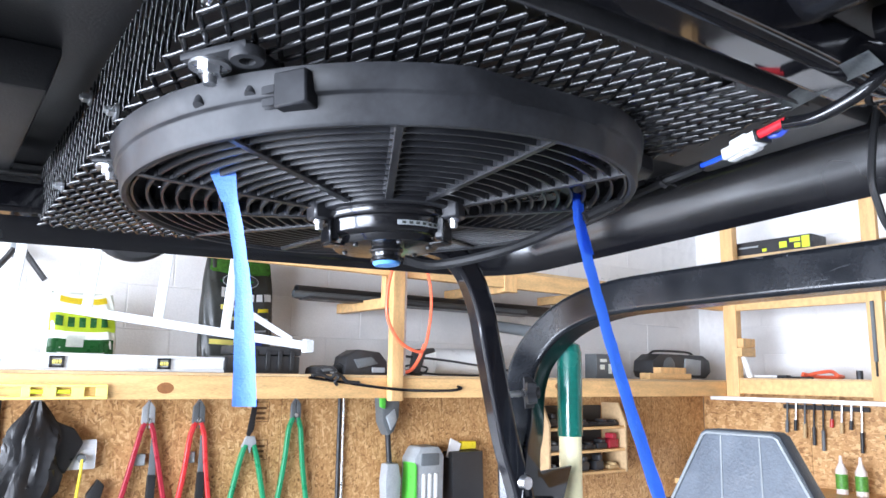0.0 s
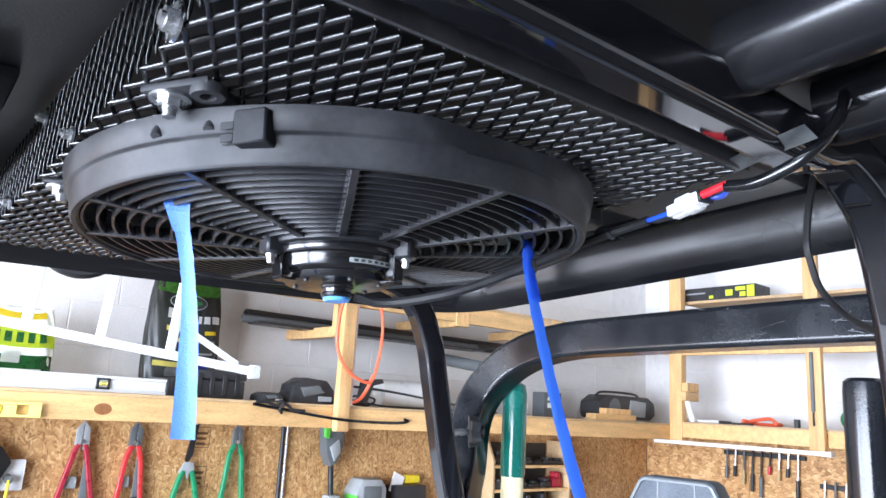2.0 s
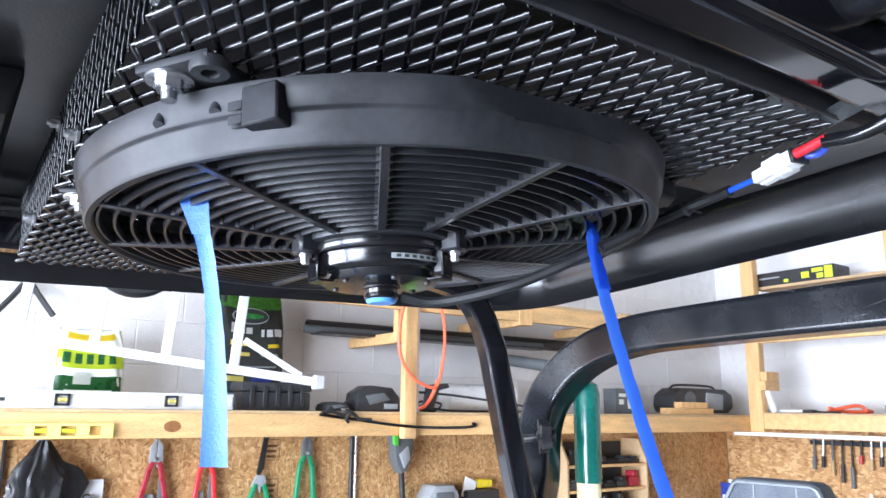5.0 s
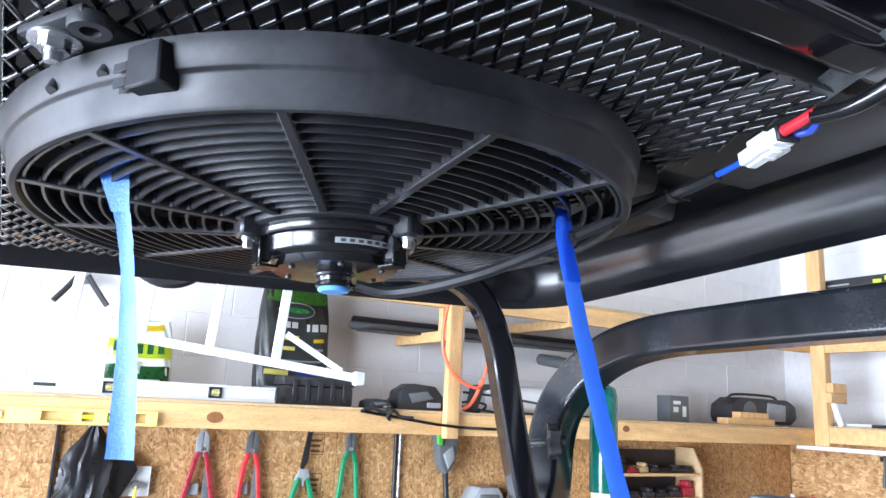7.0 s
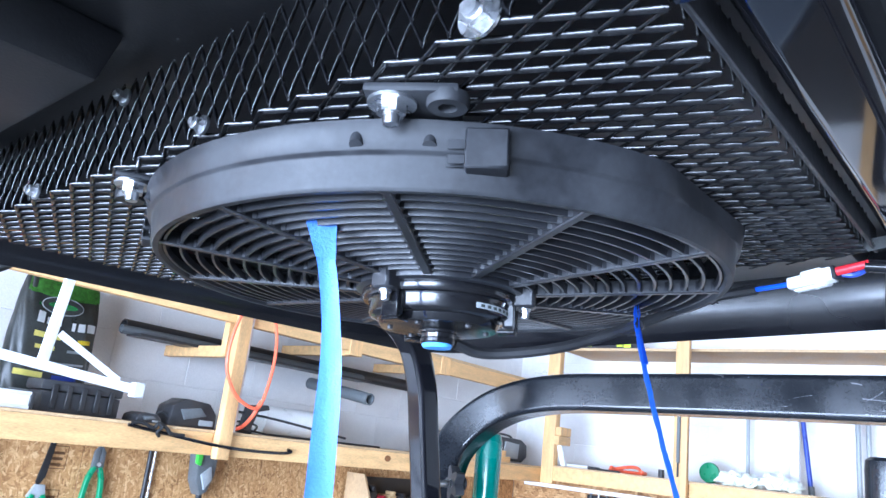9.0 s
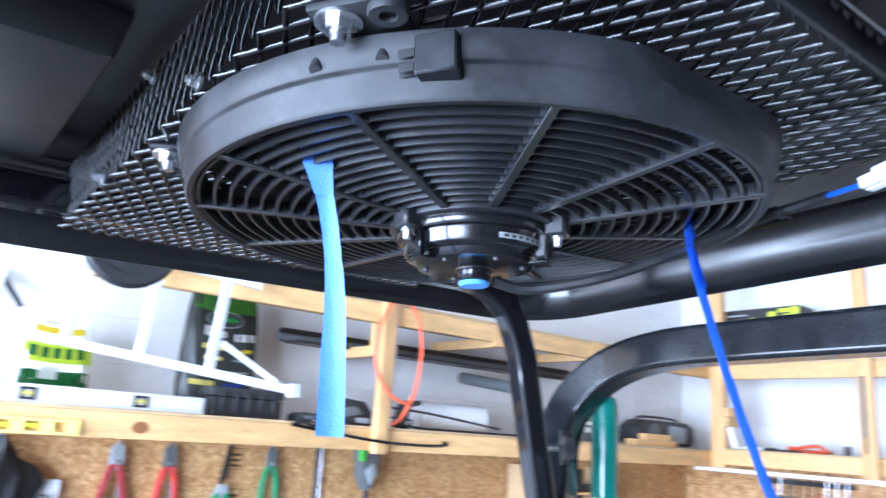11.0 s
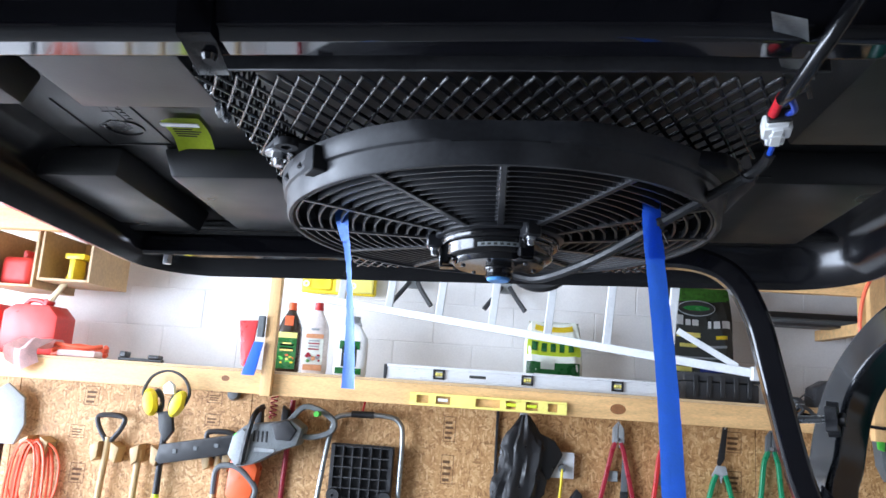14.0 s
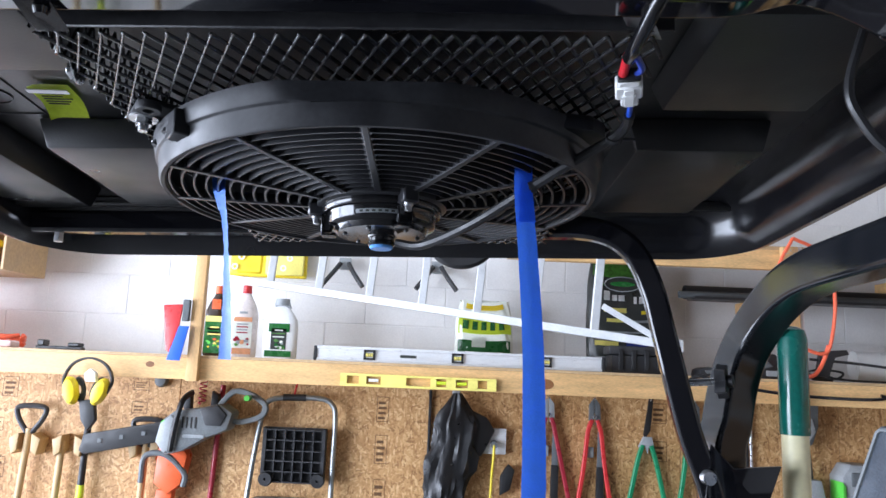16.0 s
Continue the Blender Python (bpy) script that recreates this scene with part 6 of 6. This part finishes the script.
part("rear_handle", sweep(bmesh.new(), spline([(-0.64, YW - 0.13, 1.32), (-0.58, YW - 0.13, 1.385), (-0.5, YW - 0.13, 1.375), (-0.43, YW - 0.13, 1.33), (-0.44, YW - 0.13, 1.28), (-0.52, YW - 0.13, 1.25), (-0.6, YW - 0.13, 1.25)], 5), square_section(0.013, 0.014, 0.006), (0, 1, 0)), SAWGREY, cs)
part("drive_cover", prism([(-0.9, 1.15), (-0.885, 1.23), (-0.84, 1.27), (-0.8, 1.24), (-0.81, 1.13), (-0.86, 1.1)], YW - 0.212, YW - 0.19, 0.005), GREY, cs)
part("battery_bay", prism([(-0.71, 1.3), (-0.63, 1.325), (-0.585, 1.28), (-0.61, 1.23), (-0.68, 1.23)], YW - 0.21, YW - 0.18, 0.006), BLACKP, cs)
for k in range(4):
    part("vent_slot", box(-0.79 + 0.02 * k, -0.782 + 0.02 * k, YW - 0.203, YW - 0.19, 1.215, 1.265, None, 0.001), RUBBER, cs)
part("front_handle", sweep(bmesh.new(), spline([(-0.83, YW - 0.21, 1.11), (-0.81, YW - 0.225, 1.24), (-0.79, YW - 0.21, 1.34), (-0.78, YW - 0.12, 1.37)], 5), ring_section(0.013, 8)), RUBBER, cs)
for x, z in ((-0.87, 1.235), (-0.62, 1.27), (-0.5, 1.36)):
    part("lime_button", rod((x, YW - 0.205, z), (x, YW - 0.15, z), 0.013), LIME, cs, "lime green button")
part("badge", box(-0.78, -0.68, YW - 0.204, YW - 0.19, 1.17, 1.19, Matrix.Identity(4), 0.003), GREY, cs)
hook(-0.75, 1.4, cs)
spring = thing("spring_hanger", (-0.75, YW, 1.42), "copper coloured spring hanger with black straps", "hanger")
part("coil", cord([(-0.74 + 0.016 * math.cos(1.3 * i), YW - 0.09 + 0.016 * math.sin(1.3 * i), 1.425 - 0.0045 * i) for i in range(24)], 0.0035, 4, 6), DARKRED, spring)
for s in (-1, 1):
    part("strap", prism([(-0.75 + 0.05 * s, 1.385), (-0.75 + 0.085 * s, 1.36), (-0.75 + 0.08 * s, 1.28), (-0.75 + 0.045 * s, 1.29)], YW - 0.08, YW - 0.03, 0.008), RUBBER, spring)
osaw = thing("hedge_trimmer", (-0.88, YW, 0.8), "orange corded hedge trimmer hung on the board", "trimmer")
part("body", prism([(-0.93, 0.95), (-0.92, 1.12), (-0.82, 1.15), (-0.78, 1.08), (-0.8, 0.95), (-0.86, 0.9)], YW - 0.11, YW - 0.02, 0.014), ORANGE, osaw)
part("loop_handle", sweep(bmesh.new(), spline([(-0.99, YW - 0.1, 0.95), (-0.98, YW - 0.1, 1.07), (-0.88, YW - 0.11, 1.08), (-0.79, YW - 0.1, 1.0), (-0.79, YW - 0.1, 0.94)], 5), ring_section(0.014, 8), (0, 1, 0)), DKGREY, osaw)
part("rear_grip", prism([(-0.92, 0.92), (-0.84, 0.92), (-0.86, 0.7), (-0.93, 0.7)], YW - 0.09, YW - 0.03, 0.012), ORANGE, osaw)
single("red_pole", rod((-0.7, YW - 0.02, 0.4), (-0.665, YW - 0.02, 1.41), 0.013), DARKRED, "dark red metal pole hanging on the board", "pole")
# ear defenders
em = thing("ear_defenders", (-1.3, YW, 1.2), "yellow and black ear defenders hung on a hook", "ear defenders")
part("headband", sweep(bmesh.new(), spline([(-1.40, YW - 0.06, 1.33), (-1.44, YW - 0.06, 1.40), (-1.40, YW - 0.06, 1.49), (-1.31, YW - 0.06, 1.525), (-1.22, YW - 0.06, 1.49), (-1.18, YW - 0.06, 1.41), (-1.21, YW - 0.06, 1.33)], 6), square_section(0.006, 0.012, 0.003), (0, 1, 0)), RUBBER, em)
for x, a in ((-1.39, -12), (-1.235, 20)):
    m = Matrix.Translation((x, YW - 0.07, 1.35)) @ Matrix.Rotation(radians(a), 4, "Y") @ Matrix.Diagonal((0.62, 1, 1.25, 1)) @ Matrix.Rotation(radians(90), 4, "X")
    part("cup", lathe(bmesh.new(), [(0, -0.03), (0.05, -0.03), (0.06, -0.015), (0.06, 0.01), (0.048, 0.032), (0, 0.042)], m, 28), YELLOW, em)
    part("cushion", lathe(bmesh.new(), [(0.02, -0.03), (0.05, -0.03), (0.056, -0.022), (0.05, -0.012), (0.02, -0.012)], m @ Matrix.Translation((0.05 if x < -1.3 else -0.05, 0, -0.012)), 24), RUBBER, em)
part("strap", prism([(-1.35, 1.3), (-1.27, 1.31), (-1.25, 1.2), (-1.29, 1.14), (-1.33, 1.2)], YW - 0.06, YW - 0.02, 0.01), RUBBER, em)
part("clip", prism([(-1.33, 1.44), (-1.3, 1.47), (-1.27, 1.45), (-1.26, 1.4), (-1.32, 1.4)], YW - 0.075, YW - 0.04, 0.006), PVC, em)
em.location, em.scale = (-1.034, 2.914, 1.268), (0.76, 0.76, 0.76)
single("round_knob", lathe(bmesh.new(), [(0, 0), (0.03, 0), (0.034, 0.02), (0.026, 0.04), (0, 0.045)], Matrix.Translation((-0.97, YW + 0.003, 1.42)) @ Matrix.Rotation(radians(90), 4, "X"), 24), DKGREY, "dark round rubber stopper on the board", "stopper")
# long handled tools in wooden holders
def long_tool(x, ztop, mat, label, grip=None, lean=0.0, name="garden_tool"):
    g = thing(name, (x, YW, 0), label, "garden tool", "long handled tools")
    part("handle", rod((x - lean, YW - 0.05, 0.05), (x, YW - 0.05, ztop), 0.016), mat, g)
    if grip == "D":
        part("d_grip", sweep(bmesh.new(), spline([(x - 0.012, YW - 0.05, ztop - 0.02), (x - 0.06, YW - 0.05, ztop + 0.05), (x - 0.06, YW - 0.05, ztop + 0.1), (x + 0.06, YW - 0.05, ztop + 0.1), (x + 0.06, YW - 0.05, ztop + 0.05), (x + 0.012, YW - 0.05, ztop - 0.02)], 5), ring_section(0.013, 8), (0, 1, 0)), BLACKP, g)
    return g


def holder(x, z):
    h = thing("tool_holder", (x, YW, z), "pair of angled pine holder blocks screwed on the board", "holder", "tool holders")
    for s in (-1, 1):
        part("peg", prism([(x + 0.03 * s, z - 0.02), (x + 0.075 * s, z - 0.045), (x + 0.06 * s, z - 0.12), (x + 0.033 * s, z - 0.1)], YW - 0.085, YW + 0.003, 0.004), ASHWOOD, h)


long_tool(-1.565, 1.17, ASHWOOD, "wooden shovel handle with a dark D grip", "D", 0.06)
long_tool(-1.40, 1.12, ASHWOOD, "pale wooden hoe handle in a holder", None, 0.03)
t3 = long_tool(-1.285, 1.3, RUBBER, "black pole saw handle with a lime end", None, 0.02)
part("lime_section", rod((-1.297, YW - 0.05, 0.5), (-1.29, YW - 0.05, 0.92), 0.0175), STICKERY, t3)
long_tool(-1.0, 1.13, ASHWOOD, "wooden spade handle with a black D grip", "D", 0.02)
sp = long_tool(-2.12, 1.1, RUBBER, "shovel with a grey steel blade, blade up", None, 0.0, "shovel")
part("blade", prism([(-2.2, 1.1), (-2.04, 1.1), (-2.0, 1.2), (-2.02, 1.33), (-2.12, 1.4), (-2.22, 1.33), (-2.24, 1.2)], YW - 0.07, YW - 0.05, 0.008), GREY, sp)
for x in (-1.93, -1.565, -1.36, -1.0):
    holder(x, 1.17)
cc = thing("cord_bundle", (-1.92, YW, 0.8), "bundle of orange extension cord hanging on pegs", "cord")
random.seed(12)
for k in range(11):
    w, h, o = random.uniform(0.06, 0.15), random.uniform(0.16, 0.3), random.uniform(-0.03, 0.03)
    part("loop", cord([(-1.93 + o + w * math.sin(a) * (1 + 0.1 * math.cos(2 * a)), YW - 0.04 - 0.006 * k, 1.13 - h + h * math.cos(a)) for a in [2 * math.pi * i / 12 for i in range(13)]], 0.006, 4, 6), ORANGECORD, cc)

# stamps printed on the boards
def stamp(x, z, w, h, n, up=True):
    z, h = z + 0.1 * h, 0.8 * h
    w = w * 0.85
    s = thing("board_stamp", (x, WALL_A, z), "faded brown printed grade stamp on the board", "stamp", "board stamps")
    y = WALL_A - 0.0004
    for a in ((x, x + 0.003, z, z + h), (x + w - 0.003, x + w, z, z + h), (x + 0.0035, x + w - 0.0035, z, z + 0.003), (x + 0.0035, x + w - 0.0035, z + h - 0.003, z + h)):
        part("frame_line", box(a[0], a[1], y, y + 0.003, a[2], a[3]), DARKINK, s, smooth=False)
    for k in range(n):
        zz = z + 0.012 + (h - 0.024) * k / n
        part("print_bar", box(x + w * 0.14, x + w * (0.7 + 0.06 * (k % 3)), y, y + 0.003, zz, zz + (h - 0.024) / n * 0.5), DARKINK, s, smooth=False)


for a in ((0.085, 1.25, 0.07, 0.15, 4), (0.085, 1.05, 0.07, 0.17, 4), (0.085, 0.86, 0.07, 0.15, 3), (-1.11, 1.36, 0.09, 0.07, 3), (-1.11, 1.25, 0.09, 0.07, 2), (-1.75, 1.3, 0.09, 0.12, 3), (-1.8, 1.14, 0.09, 0.08, 3), (1.42, 1.3, 0.09, 0.12, 3), (1.42, 1.12, 0.09, 0.12, 3), (-1.77, 0.92, 0.09, 0.12, 3)):
    stamp(*a)

# ---- tools on the side wall board ----
XB = WALL_B - 0.004
def bar_rack(y0, y1, z, n, seed):
    r = thing("tool_bar", (XB, y0, z), "black magnetic bar holding hand tools", "tool rack", "tool bars")
    part("bar", box(XB - 0.02, XB, y0, y1, z, z + 0.03, None, 0.003), BLACKP, r)
    random.seed(seed)
    for k in range(n):
        y = y0 + 0.04 + (y1 - y0 - 0.08) * k / (n - 1)
        h = random.uniform(0.1, 0.26)
        t = thing("hand_tool", (XB - 0.03, y, z - h), "small hand tool held on the magnetic bar", "hand tool", "tools on the bars")
        part("shank", rod((XB - 0.03, y, z + 0.05), (XB - 0.03, y + 0.01, z - h * 0.5), 0.007), random.choice((STEEL, DKGREY, RUBBER)), t)
        part("handle", rod((XB - 0.03, y + 0.01, z - h * 0.5), (XB - 0.03, y + 0.015, z - h), 0.012), random.choice((RUBBER, REDH, BLACKP, DKGREY, ASHWOOD)), t)


bar_rack(2.28, 2.85, 1.36, 9, 2)
bar_rack(1.6, 2.2, 1.2, 9, 5)
wb = thing("work_bench", (4.8, 2.9, 0), "pine work bench against the side wall", "bench")
part("top", box(4.55, WALL_B - 0.003, 1.0, 3.45, 0.82, 0.86, None, 0.003), WOOD, wb)
for y in (1.05, 3.35):
    part("leg", box(4.6, 4.69, y, y + 0.09, 0, 0.82, None, 0.003), POSTWOOD, wb)
for k, y in enumerate((3.35, 3.2)):
    t = thing("solvent_can", (4.8, y, 0.86), "dark blue oblong solvent can on the bench", "can", "solvent cans")
    part("can", box(4.76, 4.84, y - 0.055, y + 0.055, 0.8605, 1.08, None, 0.006, 2), BLUEB, t)
    part("paper_label", box(4.757, 4.762, y - 0.04, y + 0.04, 0.9, 1.0), BAGWHITE, t, smooth=False)
    part("cap", rod((4.8, y, 1.08), (4.8, y, 1.105), 0.016), REDH if k else WHITEP, t)
for y in (2.42, 2.3):
    t = thing("glue_bottle", (4.85, y, 0.86), "green and white glue bottle on the bench", "bottle", "glue bottles")
    part("bottle_body", lathe(bmesh.new(), [(0, 0), (0.035, 0), (0.035, 0.14), (0.012, 0.19), (0.008, 0.23), (0, 0.23)], Matrix.Translation((4.85, y, 0.8605)), 20), BAGPINK, t)
    part("paper_label", lathe(bmesh.new(), [(0.0352, 0.03), (0.0358, 0.03), (0.0358, 0.12), (0.0352, 0.12)], Matrix.Translation((4.85, y, 0.8605)), 20), GRASS, t)
ob = thing("wall_outlet", (XB, 1.45, 1.25), "grey outlet box with a black lead", "outlet")
part("box_body", box(XB - 0.05, XB, 1.4, 1.5, 1.2, 1.32, None, 0.008), GREY, ob)
part("lead", cord([(XB - 0.05, 1.45, 1.22), (XB - 0.07, 1.5, 1.1), (XB - 0.06, 1.65, 0.95), (XB - 0.05, 1.7, 0.87)], 0.006), RUBBER, ob)
single("wood_strip", box(4.0, 4.06, WALL_A - 0.02, WALL_A, 1.05, 1.35, None, 0.002), DKGREY, "grey steel square hung on the board", "square")

# ---- flake boards and painted blocks, piece by piece ----
seams = [-4.05, -2.1, -0.88, 0.342, 1.562, 2.332, 3.552, WALL_B]
for a, b in zip(seams, seams[1:]):
    part("flake_board", box(a + 0.0015, b - 0.0015, WALL_A, WALL_A + 0.011, 0.72, LEDGE0 + 0.088, None, 0.0012), OSB, wall_north)
    # Lower boards are out of view: pale or dark to shape the roof's reflections.
    part("lower_board", box(a + 0.0015, b - 0.0015, WALL_A, WALL_A + 0.011, 0.02, 0.717, None, 0.0012), DARKBOARD if a > 0 else BLOCK, wall_north)
sb = [-3.4, -2.2, -0.98, 0.24, 1.46, 2.68, WALL_A - 0.001]
for a, b in zip(sb, sb[1:]):
    part("flake_board", box(WALL_B, WALL_B + 0.011, a + 0.0015, b - 0.0015, 0.72, LEDGE0 + 0.1, None, 0.0012), OSB, wall_east)
    # Also unseen, white to brighten what the roof ridges reflect.
    part("lower_board", box(WALL_B, WALL_B + 0.011, a + 0.0015, b - 0.0015, 0.02, 0.717, None, 0.0012), BLOCK, wall_east)


def block_mesh(w, h):
    bm = box(-w / 2, w / 2, -0.01, 0.01, -h / 2, h / 2, None, 0.0022)
    me = bpy.data.meshes.new("block")
    bm.to_mesh(me)
    bm.free()
    me.materials.append(BLOCK)
    return me


BM = block_mesh(0.3965, 0.1965)
for row in range(7):
    z = 1.635 + 0.2 * row
    for k in range(23):
        x = -4.0 + 0.4 * k + (0.2 if row % 2 else 0.0)
        if x < 4.8:
            o = new("block", BM)
            o.parent = wall_north
            o.location = (x, WALL_A + 0.0368 + 0.0007 * ((k * 7 + row * 3) % 3), z)
    for k in range(17):
        y = -3.2 + 0.4 * k + (0.2 if row % 2 else 0.0)
        if y < 3.35:
            o = new("block", BM)
            o.parent = wall_east
            o.location = (WALL_B + 0.0375, y, z)
            o.rotation_euler = (0, 0, radians(90))
